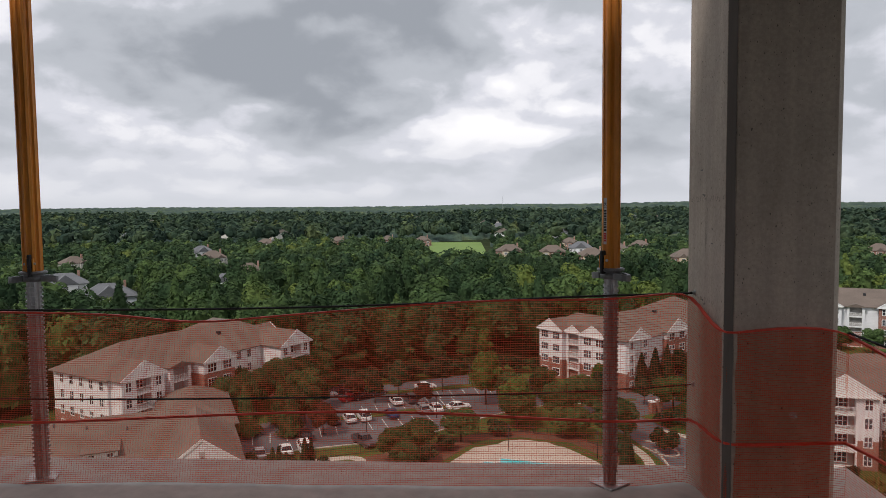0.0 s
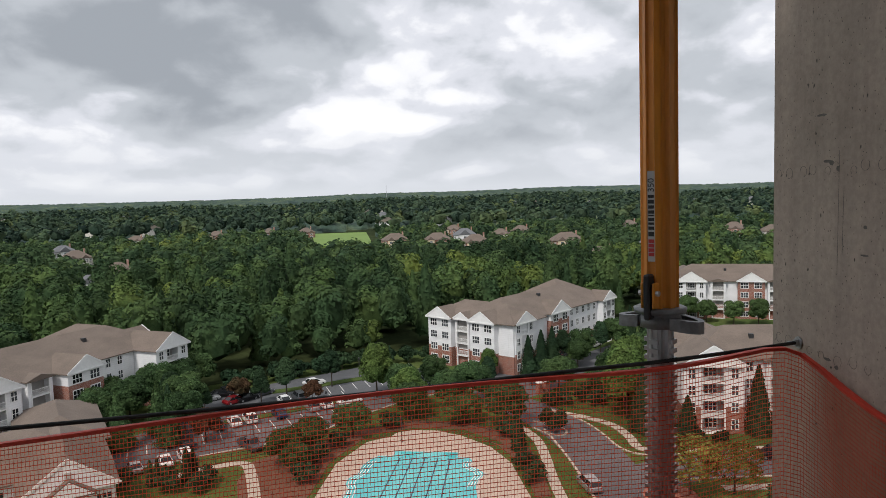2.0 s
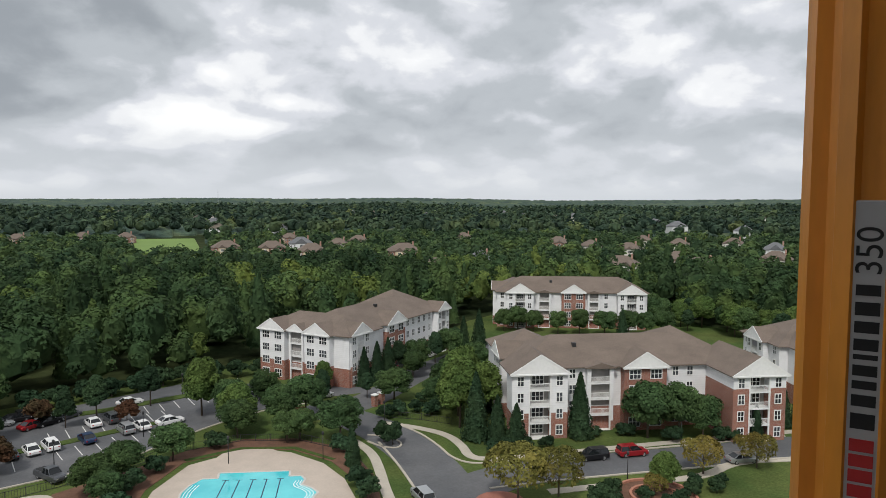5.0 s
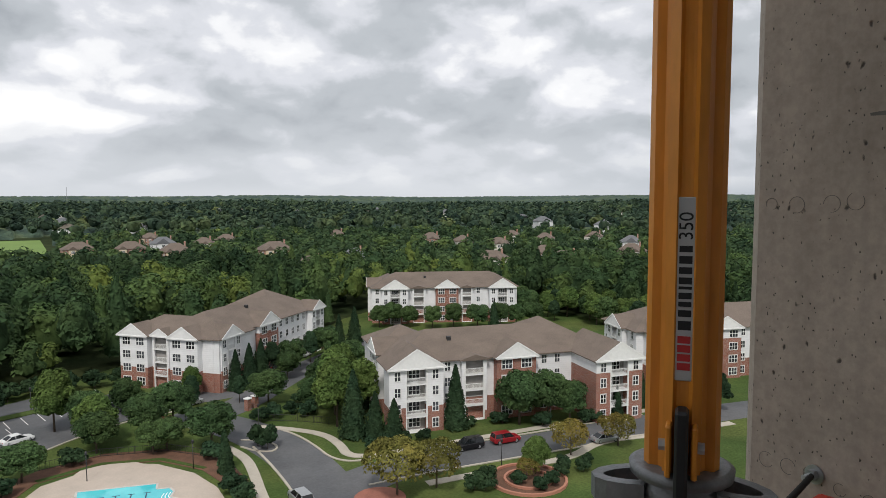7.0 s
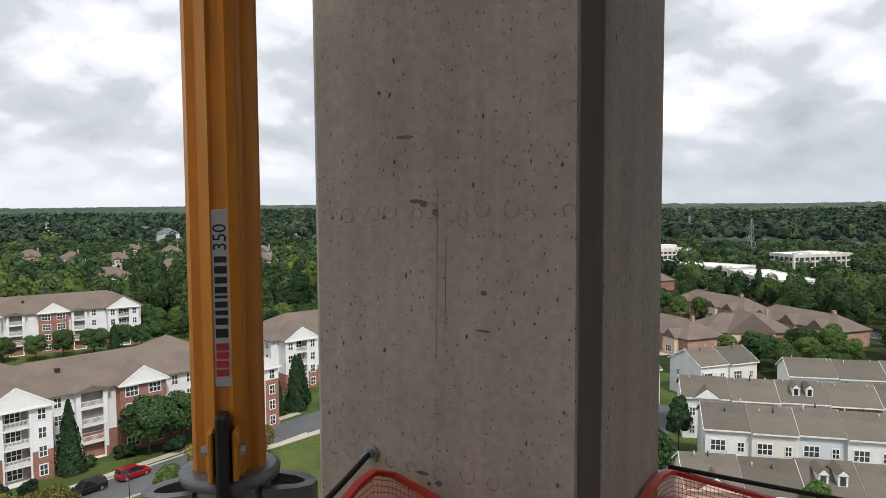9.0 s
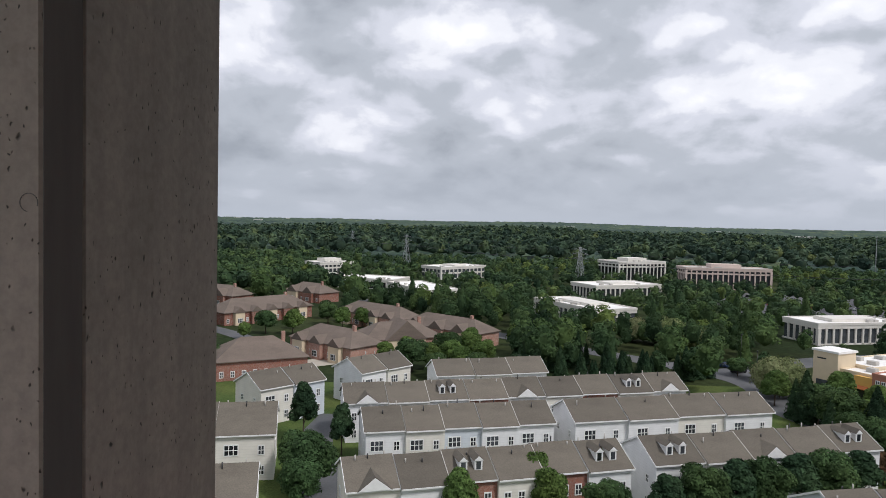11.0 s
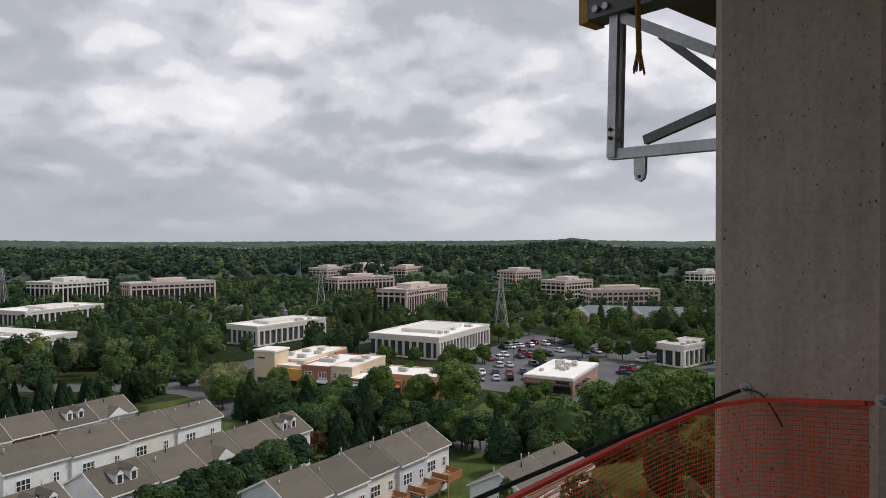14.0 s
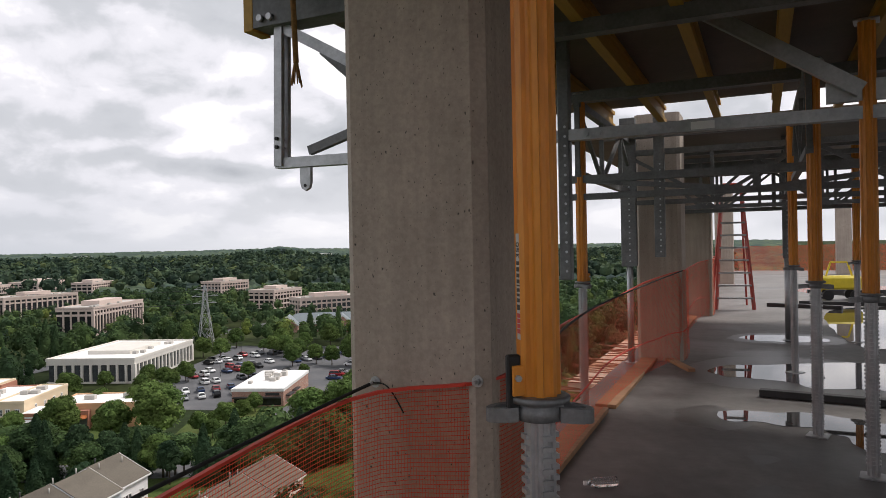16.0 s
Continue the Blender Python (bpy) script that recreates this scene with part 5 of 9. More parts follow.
def apartment(name, x, y, yaw, length, depth, bays_s, bays_w=(), bays_e=(), brick=1.5 * STOREY, label="", wings=(), chimneys=()):
    """A four-storey apartment house. bays: (centre along the side, width, how far it stands out, brick height)."""
    b = thing(name, pose(x, y, G, 0, 0, yaw), label, "apartment building")
    h = 4 * STOREY
    a, d = length / 2, depth / 2
    wall_box(b, -a, -d, a, d, h, brick)
    bm = bmesh.new()
    hip_roof(bm, -a, -d, a, d, h, 0.50, 0.6)
    part("roof", bm, SHINGLE, b, "brown shingle hip roof")
    for (x0, y0, x1, y1) in wings:
        wall_box(b, x0, y0, x1, y1, h, brick)
        bm = bmesh.new()
        hip_roof(bm, x0, y0, x1, y1, h, 0.52, 0.6)
        part("roof", bm, SHINGLE, b, "brown shingle hip roof")
    for xc, w, out, br, *how in bays_s:
        bay(b, xc, w, -d - out, -d + 0.02, br, *how)
    for yc, w, out, br, *how in bays_w:
        bay(b, -yc, w, -a - out, -a + 0.02, br, *how, face="w")
    for yc, w, out, br, *how in bays_e:
        bay(b, yc, w, -a - out, -a + 0.02, br, *how, face="e")
    # windows on the flat stretches between the bays
    blocked = [(xc - w / 2 - 0.9, xc + w / 2 + 0.9) for xc, w, *_ in bays_s]
    for (x0, y0, x1, y1) in wings:
        if y0 < -d:
            blocked.append((x0 - 0.5, x1 + 0.5))
    k = -a + 1.6
    while k < a - 1:
        if not any(p < k < q for p, q in blocked):
            for fl in range(4):
                window(b, k, -d - (0.0 if fl * STOREY < brick - 1 else -0.03), fl * STOREY + 0.75, "s")
        k += 2.6
    for side, s in (("w", -1), ("e", 1)):
        if side == "e" and not bays_e:
            continue
        bl = [(yc - w / 2 - 0.9, yc + w / 2 + 0.9) for yc, w, *_ in (bays_w if s < 0 else bays_e)]
        k = -d + 1.8
        while k < d - 1:
            if not any(p < k < q for p, q in bl):
                for fl in range(4):
                    window(b, s * (a - (0.0 if fl * STOREY < brick - 1 else 0.03)), k, fl * STOREY + 0.75, side)
            k += 2.9
    for cx, cy in chimneys:
        bm = bmesh.new()
        z = h + 0.5 * (d + 0.6 - abs(cy)) - 0.2
        box(bm, cx - 0.35, cy - 0.35, z - 0.5, cx + 0.35, cy + 0.35, z + 0.75)
        part("vent", bm, METAL_DARK, b, "dark roof vent")
    keep_line(x - a * math.cos(radians(yaw)), y - a * math.sin(radians(yaw)), x + a * math.cos(radians(yaw)), y + a * math.sin(radians(yaw)), d + 5)
    return b


APT = "four-storey apartment house, white boards over red brick, brown hip roof"
apartment("apartment_building", 70.5, 108.5, -12.5, 40, 15, [(-17.2, 9.2, 4.0, 1.6 * STOREY), (-6.0, 4.6, 0.9, 0.6 * STOREY, False, 0.1), (1.6, 7.4, 1.6, 4 * STOREY, True, 0), (17.6, 9.0, 8.9, 3.2 * STOREY)],
          [(3.5, 7, 1.2, STOREY)], label=APT, chimneys=((-9, -3.0), (3, 2.0), (9, 3.5)), wings=((-20.5, 4, -9, 16), (9, 4, 20.5, 16)))
apartment("apartment_building", 38.2, 161.4, 42.0, 43, 15, [(-17.6, 6.6, 1.5, 1.6 * STOREY), (-3.0, 7.6, 1.0, 3.4 * STOREY, True, 0), (18.4, 6.0, 1.6, 1.4 * STOREY)],
          [(10.6, 6.8, 1.4, 1.6 * STOREY, True, 0), (4.6, 4.0, 0.6, 1.6 * STOREY, True, 0.08), (-1.6, 6.6, 1.4, 1.6 * STOREY, True, 0)], label=APT, chimneys=((-2, -2), (9, 3)), wings=((-21.4, -8.8, -10.2, 14.4), (2.0, -7.3, 21.4, 11.5)))
keep_clear(20, 164, 14)
apartment("apartment_building", 108.5, 192.0, -24.0, 45, 15, [(-15.5, 8.0, 2.2, 1.2 * STOREY), (-8.2, 4.2, 0.9, 1.2 * STOREY, False, 0.1), (0.5, 7.0, 1.0, 4 * STOREY, True, 0), (6.6, 3.8, 0.9, 1.2 * STOREY, False, 0.1), (17.5, 8.0, 2.2, 1.2 * STOREY)],
          [(0, 7, 1.2, STOREY)], label=APT, chimneys=((-6, -3), (10, 3)), wings=((-22.4, -7.3, -12, 12), (13, -7.3, 22.4, 12)))
apartment("apartment_building", -59.2, 129.2, 62.0, 42, 16, [(-16.5, 8, 3.0, 1.5 * STOREY), (-8.0, 4.4, 1.4, 1.4 * STOREY, False, 0.1), (-1.2, 7.0, 3.6, 3.2 * STOREY, True, 0), (16.6, 8.2, 5.6, 1.4 * STOREY)],
          (), [(0, 7, 1.2, STOREY)], label=APT, chimneys=((6, -3), (-6, 3)), wings=((6, -7.8, 20.9, 15),))
apartment("apartment_building", 126.0, 106.0, -18.0, 40, 15, [(-14.5, 7.5, 3.0, 1.4 * STOREY), (0.0, 7.5, 1.2, 3.2 * STOREY, True, 0), (14.5, 7.5, 3.0, 1.4 * STOREY)],
          [(0, 7, 1.2, STOREY)], label=APT, chimneys=((-8, 3),))


def clubhouse():
    b = thing("clubhouse", pose(-35.9, 82.4, G, 0, 0, 26.0), "two-storey clubhouse with broad brown hip roofs and a white gable", "house")
    h = 6.0
    for x0, y0, x1, y1 in ((-32, 7, 4.8, 23), (-5, 18, 5.6, 38)):
        wall_box(b, x0, y0, x1, y1, h, 0.0)
        bm = bmesh.new()
        hip_roof(bm, x0, y0, x1, y1, h, 0.46, 0.7)
        part("roof", bm, SHINGLE, b, "brown shingle hip roof")
    wall_box(b, -4.8, 0, 4.9, 12, h, 0.0)
    bm = bmesh.new()
    hip_roof(bm, -4.8, 0, 4.8, 15, h, 0.72, 0.6, "y")
    part("roof", bm, SHINGLE, b, "brown shingle gable roof")
    rise = 5.4 * 0.72
    bm = bmesh.new()
    solid(bm, [(-5.0, -0.64, h), (5.0, -0.64, h), (0, -0.64, h + rise - 0.2), (-5.0, -0.58, h), (5.0, -0.58, h), (0, -0.58, h + rise - 0.2)], [(0, 1, 2), (5, 4, 3), (0, 3, 4, 1), (1, 4, 5, 2), (2, 5, 3, 0)])
    part("pediment", bm, SIDING, b, "white boarded gable")
    bm = bmesh.new()
    for s in (-1, 1):
        bar(bm, (s * 5.4, -0.68, h - 0.05), (0, -0.68, h + rise), 0.10, 0.32)
    bar(bm, (-5.2, -0.68, h), (5.2, -0.68, h), 0.10, 0.30)
    part("fascia", bm, TRIM, b)
    bm = bmesh.new()
    box(bm, -0.35, -0.70, h + 1.6, 0.35, -0.66, h + 2.4)
    part("gable_vent", bm, ROOF_PALE, b, "grey louvred gable vent")
    for x in (-3.6, 3.6):
        for z in (0.9, 3.6):
            window(b, x, 0.03, z, "s", (1.6, 1.3))
    # porch bay under a gable of its own
    bm = bmesh.new()
    hip_roof(bm, -2.4, -1.4, 2.4, 2.0, h - 0.2, 0.72, 0.35, "y")
    part("roof", bm, SHINGLE, b, "small brown porch gable")
    bm = bmesh.new()
    solid(bm, [(-2.5, -1.78, h - 0.2), (2.5, -1.78, h - 0.2), (0, -1.78, h + 1.6), (-2.5, -1.72, h - 0.2), (2.5, -1.72, h - 0.2), (0, -1.72, h + 1.6)], [(0, 1, 2), (5, 4, 3), (0, 3, 4, 1), (1, 4, 5, 2), (2, 5, 3, 0)])
    part("pediment", bm, SIDING, b, "white boarded gable")
    for sx in (-2.3, 2.3):
        bm = bmesh.new()
        box(bm, sx - 0.12, -1.45, 0, sx + 0.12, -1.2, h - 0.2)
        part("post", bm, TRIM, b)
    for z in (2.7, h - 0.45):
        bm = bmesh.new()
        box(bm, -2.4, -1.5, z - 0.25, 2.4, 0.0, z)
        part("porch_floor", bm, TRIM, b)
    railing(b, 0, -1.42, 2.7, "s", 4.4)
    for z in (0.6, 3.3):
        window(b, 0, 0.03, z, "s", (1.9, 1.5))
    # dormer over the hall's front
    for x in (-12, -22):
        bm = bmesh.new()
        box(bm, x - 2.0, 7.6, h - 0.2, x + 2.0, 11.5, h + 1.5)
        dm = part("dormer", bm, SIDING, b, "white boarded dormer")
        bm = bmesh.new()
        solid(bm, [(x - 2.3, 7.2, h + 1.5), (x + 2.3, 7.2, h + 1.5), (x + 2.3, 13, h + 2.4), (x - 2.3, 13, h + 2.4), (x - 2.3, 7.2, h + 1.35), (x + 2.3, 7.2, h + 1.35), (x + 2.3, 13, h + 2.2), (x - 2.3, 13, h + 2.2)],
              [(0, 1, 2, 3), (7, 6, 5, 4), (0, 4, 5, 1), (1, 5, 6, 2), (2, 6, 7, 3), (3, 7, 4, 0)])
        part("dormer_roof", bm, SHINGLE, dm)
        for dx in (-1.1, 1.1):
            window(b, x + dx, 7.6, h + 0.1, "s", (0.7, 1.0))
    for x in (-28, -25, -19, -16, -9, -7):
        for z in (0.9, 3.6):
            window(b, x, 7.03, z, "s", (1.0, 1.5))
    for y in (3, 9, 14):
        for z in (0.9, 3.6):
            window(b, 4.87, y, z, "e", (1.0, 1.5))
    for y in (24, 29, 34):
        for z in (0.9, 3.6):
            window(b, 5.57, y, z, "e", (1.0, 1.5))
    for x, y, z in ((-14, 13, 8.6), (-9, 12, 8.2), (-18, 14, 9.1)):
        bm = bmesh.new()
        tube(bm, (x, y, z - 0.5), (x, y, z + 0.9), 0.12, 8)
        part("vent_pipe", bm, METAL_DARK, b)
    keep_clear(-50, 93, 26)


clubhouse()


# ---- townhouse rows ----
def townhouse(x, y, yaw, w, d, front_gable, dormers, wall_mat, brick_front, first, last, rear_wide, deck=False):
    """One house of a row; its street front faces -y or +y by front_gable sign."""
    h = 7.0
    b = thing("townhouse", pose(x, y, G, 0, 0, yaw), "townhouse of a terrace, pale boards and a taupe shingle roof", "townhouse", "townhouse rows")
    bm = bmesh.new()
    box(bm, -w / 2, -d / 2, 0, w / 2, d / 2, h)
    z = h + 0.52 * d / 2
    for s in (-1, 1):
        solid(bm, [(s * w / 2, -d / 2, h), (s * w / 2, d / 2, h), (s * w / 2, 0, z), (s * (w / 2 - 0.2), -d / 2, h), (s * (w / 2 - 0.2), d / 2, h), (s * (w / 2 - 0.2), 0, z)],
              [(0, 1, 2), (5, 4, 3), (0, 3, 4, 1), (1, 4, 5, 2), (2, 5, 3, 0)])
    part("wall", bm, wall_mat, b)
    bm = bmesh.new()
    t = 0.16
    o = 0.35
    rise = 0.52 * (d / 2 + o)
    zz = h - 0.52 * o + 0.1
    ex = (-w / 2 - (0.3 if first else -0.02), w / 2 + (0.3 if last else -0.02))
    solid(bm, [(ex[0], -d / 2 - o, zz), (ex[1], -d / 2 - o, zz), (ex[1], 0, zz + rise), (ex[0], 0, zz + rise), (ex[0], d / 2 + o, zz), (ex[1], d / 2 + o, zz),
               (ex[0], -d / 2 - o, zz - t), (ex[1], -d / 2 - o, zz - t), (ex[1], 0, zz + rise - t), (ex[0], 0, zz + rise - t), (ex[0], d / 2 + o, zz - t), (ex[1], d / 2 + o, zz - t)],
          [(0, 1, 2, 3), (3, 2, 5, 4), (7, 6, 9, 8), (8, 9, 10, 11), (0, 6, 7, 1), (4, 5, 11, 10), (0, 3, 9, 6), (3, 4, 10, 9), (1, 7, 8, 2), (2, 8, 11, 5)])
    part("roof", bm, SHINGLE_TH, b, "taupe shingle roof")
    bm = bmesh.new()
    for s in (0, 1):
        if (s == 0 and not first) or (s == 1 and not last):
            continue
        xe = ex[s] + (0.03 if s else -0.03)
        for q in (-1, 1):
            bar(bm, (xe, q * (d / 2 + o), zz - 0.1), (xe, 0, zz + rise - 0.1), 0.06, 0.24)
    bar(bm, (ex[0], -d / 2 - o - 0.03, zz - 0.1), (ex[1], -d / 2 - o - 0.03, zz - 0.1), 0.08, 0.2)
    part("fascia", bm, TRIM, b, "white eaves board")
    if not last:
        bm = bmesh.new()
        for q in (-1, 1):
            bar(bm, (ex[1], q * (d / 2 + o), zz + 0.05), (ex[1], 0, zz + rise + 0.02), 0.09, 0.06)
        part("party_ridge", bm, ROOF_PALE, b, "pale strip between two roofs")
    for i in range(3):
        bm = bmesh.new()
        vx, vy = -w * 0.33 + i * w * 0.33 + random.uniform(-0.5, 0.5), random.choice((-1, 1)) * random.uniform(0.4, 1.6)
        vz = zz + rise - 0.52 * abs(vy)
        tube(bm, (vx, vy, vz - 0.15), (vx, vy, vz + random.uniform(0.35, 0.9)), 0.09, 7)
        part("vent_pipe", bm, METAL_DARK if i % 2 else ROOF_PALE, b, "dark vent pipe" if i % 2 else "pale vent pipe")
    if brick_front:
        bm = bmesh.new()
        box(bm, -w / 2 + 0.02, -d / 2 - 0.05, 0, w / 2 - 0.02, -d / 2, h - 0.3)
        part("brick_front", bm, BRICK, b, "red brick front")
    yf = -d / 2 - (0.05 if brick_front else 0)
    for z in (0.9, 3.9):
        if rear_wide:
            window(b, -w * 0.22, yf, z, "s", (1.9, 1.5))
            window(b, w * 0.28, yf, z, "s", (0.8, 1.3))
        else:
            for xx in (-w * 0.30, 0.0, w * 0.30):
                window(b, xx, yf, z, "s", (0.8, 1.3))
    if first or last:
        for yy in (-2.5, 2.0):
            for z in (0.9, 3.9):
                window(b, -w / 2 if first else w / 2, yy, z, "w" if first else "e", (0.7, 1.0))
    if deck:
        dk = new("deck")
        dk.parent = b
        dk.matrix_basis = pose(w * 0.1, yf, 2.75)
        bm = bmesh.new()
        box(bm, -1.9, -3.0, -0.2, 1.9, 0, 0)
        put("deck_floor", mesh_of(bm, "deck_floor"), DECK_WOOD, dk)
        for x in (-1.8, 1.8):
            bm = bmesh.new()
            box(bm, x - 0.08, -2.95, -2.75, x + 0.08, -2.79, 0.95)
            put("post", mesh_of(bm, "post"), DECK_WOOD, dk)
        for x0, y0, x1, y1 in ((-1.9, -3.0, 1.9, -2.92), (-1.9, -2.92, -1.82, 0), (1.82, -2.92, 1.9, 0)):
            bm = bmesh.new()
            box(bm, x0, y0, 0.15, x1, y1, 0.95)
            put("railing", mesh_of(bm, "railing"), DECK_WOOD, dk)
    if front_gable:
        bm = bmesh.new()
        gw = 4.2
        z0 = h - 0.1
        gy = -d / 2 - 0.5
        rg = gw / 2 * 0.8
        back = gy + 0.4 + rg / 0.52 + 0.7
        solid(bm, [(-gw / 2, gy, z0), (gw / 2, gy, z0), (0, gy, z0 + rg), (-gw / 2, back - 2.5, z0), (gw / 2, back - 2.5, z0), (0, back, z0 + rg)], [(0, 2, 5, 3), (1, 4, 5, 2), (0, 1, 2), (3, 5, 4), (0, 3, 4, 1)])
        part("gable_roof", bm, SHINGLE_TH, b)
        bm = bmesh.new()
        solid(bm, [(-gw / 2 + 0.1, gy - 0.04, z0), (gw / 2 - 0.1, gy - 0.04, z0), (0, gy - 0.04, z0 + rg - 0.12), (-gw / 2 + 0.1, gy, z0), (gw / 2 - 0.1, gy, z0), (0, gy, z0 + rg - 0.12)], [(0, 1, 2), (5, 4, 3), (0, 3, 4, 1), (1, 4, 5, 2), (2, 5, 3, 0)])
        part("pediment", bm, TRIM, b, "white gable")
    for i in range(dormers):
        xx = (i - (dormers - 1) / 2) * 2.0
        bm = bmesh.new()
        y0 = -d / 2 + 1.2
        z0 = h + 0.52 * 1.0
        box(bm, xx - 0.52, y0, z0, xx + 0.52, y0 + 2.4, z0 + 1.45)
        solid(bm, [(xx - 0.62, y0 - 0.12, z0 + 1.42), (xx + 0.62, y0 - 0.12, z0 + 1.42), (xx, y0 - 0.12, z0 + 2.0), (xx - 0.62, y0 + 0.1, z0 + 1.42), (xx + 0.62, y0 + 0.1, z0 + 1.42), (xx, y0 + 0.1, z0 + 2.0)], [(0, 1, 2), (5, 4, 3), (0, 3, 4, 1), (1, 4, 5, 2), (2, 5, 3, 0)])
        dm = part("dormer", bm, TRIM, b, "white dormer")
        bm = bmesh.new()
        solid(bm, [(xx - 0.70, y0 - 0.10, z0 + 1.46), (xx + 0.70, y0 - 0.10, z0 + 1.46), (xx, y0 - 0.10, z0 + 2.12), (xx - 0.70, y0 + 3.0, z0 + 1.46), (xx + 0.70, y0 + 3.0, z0 + 1.46), (xx, y0 + 3.0, z0 + 2.12)],
              [(0, 1, 2), (5, 4, 3), (0, 3, 4, 1), (1, 4, 5, 2), (2, 5, 3, 0)])
        part("dormer_roof", bm, SHINGLE_TH, dm)
        bm = bmesh.new()
        box(bm, xx - 0.30, y0 - 0.03, z0 + 0.3, xx + 0.30, y0, z0 + 1.3)
        part("pane", bm, PANE, dm)


def row(p0, p1, n, d, gables=(), dorm=(), bricks=(), rear_wide=True, mats=None, deck=False):
    """n houses between two ridge ends."""
    p0, p1 = Vector(p1), Vector(p0)
    dv = p1 - p0
    w = dv.length / n
    gables, dorm, bricks = [[n - 1 - k for k in q] for q in (gables, dorm, bricks)]
    yaw = math.degrees(math.atan2(dv.y, dv.x))
    for i in range(n):
        c = p0.lerp(p1, (i + 0.5) / n)
        shift = 0.25 * (-1 if i % 2 else 1)
        c = c + Vector((-dv.y, dv.x)).normalized() * shift
        townhouse(c.x, c.y, yaw, w, d, i in gables, 2 if i in dorm else 0, (mats or [SIDING, SIDING_CREAM])[i % len(mats or [1, 1])], i in bricks, i == 0, i == n - 1, rear_wide, deck)
    keep_line(p0.x, p0.y, p1.x, p1.y, d / 2 + 4)


# rows run so that the side seen faces the tower (local -y towards it)
row((114.2, -9.0), (105.8, 20.0), 5, 9.2, mats=[SIDING, SIDING_CREAM, SIDING_BLUE, SIDING, SIDING])
row((126.0, -47.8), (115.0, -12.5), 4, 9.2, mats=[SIDING, SIDING, SIDING_CREAM, SIDING])
row((95.2, -16.6), (83.0, 18.6), 6, 9.2, gables=(5,), dorm=(0, 3), bricks=(1, 3), rear_wide=False, mats=[SIDING_CREAM, SIDING, SIDING])
row((107.0, -55.6), (96.2, -20.5), 5, 9.2, gables=(2,), dorm=(4, 0), rear_wide=False)
row((140.0, -37.5), (121.0, 26.0), 9, 9.2, gables=(8, 4, 0), dorm=(1, 6), rear_wide=False, bricks=(2, 5))
row((152.0, -11.5), (144.6, 11.5), 3, 9.2)
row((85.6, -68.0), (78.0, -36.5), 5, 9.6, mats=[SIDING_BLUE, SIDING, SIDING_CREAM], deck=True)
row((64.5, -76.0), (61.0, -60.0), 2, 9.2, deck=True)
row((137.5, 36.0), (127.0, 45.2), 2, 9.2, mats=[SIDING_CREAM, SIDING_BLUE])
row((153.5, 20.5), (143.0, 29.2), 2, 9.2)
row((105.2, 33.5), (101.0, 50.0), 2, 12)
row((80.6, 28.6), (77.2, 42.0), 2, 9.2)


# ---- houses in the woods ----
def house(x, y, yaw, w, d, h, wall_mat, roof_mat, gables=1, label="", slope=0.7):
    b = thing("house", pose(x, y, G, 0, 0, yaw), label, "house")
    bm = bmesh.new()
    box(bm, -w / 2, -d / 2, 0, w / 2, d / 2, h)
    part("wall", bm, wall_mat, b)
    bm = bmesh.new()
    hip_roof(bm, -w / 2, -d / 2, w / 2, d / 2, h, slope, 0.5)
    part("roof", bm, roof_mat, b)
    for i in range(gables):
        xc = (i - (gables - 1) / 2) * w / max(gables, 1) * 0.9
        gw = w / max(gables, 1) * 0.5
        bm = bmesh.new()
        box(bm, xc - gw / 2, -d / 2 - 1.6, 0, xc + gw / 2, -d / 2 + 1, h)
        solid(bm, [(xc - gw / 2, -d / 2 - 1.6, h), (xc + gw / 2, -d / 2 - 1.6, h), (xc, -d / 2 - 1.6, h + gw * 0.42), (xc - gw / 2, -d / 2 - 1.4, h), (xc + gw / 2, -d / 2 - 1.4, h), (xc, -d / 2 - 1.4, h + gw * 0.42)],
              [(0, 1, 2), (5, 4, 3), (0, 3, 4, 1), (1, 4, 5, 2), (2, 5, 3, 0)])
        part("gable_wall", bm, wall_mat if i % 2 or wall_mat not in (BRICK, BRICK_PINK) else STUCCO_CREAM, b)
        bm = bmesh.new()
        hip_roof(bm, xc - gw / 2, -d / 2 - 1.5, xc + gw / 2, -d / 2 + gw * 0.6 + 1, h, 0.84, 0.3, "y")
        part("gable_roof", bm, roof_mat, b)
        for z in (0.9, 3.8):
            if z + 1.5 < h + 0.2:
                window(b, xc, -d / 2 - 1.6, z, "s", (1.9, 1.5))
    k = -w / 2 + 1.4
    while k < w / 2 - 1:
        for z in (0.9, 3.8):
            if z + 1.5 < h + 0.2:
                window(b, k, -d / 2, z, "s", (0.8, 1.3))
        k += 2.6
    bm = bmesh.new()
    box(bm, w * 0.28, -0.4, h, w * 0.28 + 0.9, 0.5, h + slope * d / 2 + 1.2)
    part("chimney", bm, BRICK_PINK, b)
    keep_clear(x, y, max(w, d) / 2 + 4)
    # an open yard towards the tower, so that the house is seen over the trees
    v = Vector((-x, -y)).normalized()
    for k in range(1, 6):
        keep_clear(x + v.x * 13 * k, y + v.y * 13 * k, max(w, d) / 2 + 3 - 0.6 * k)


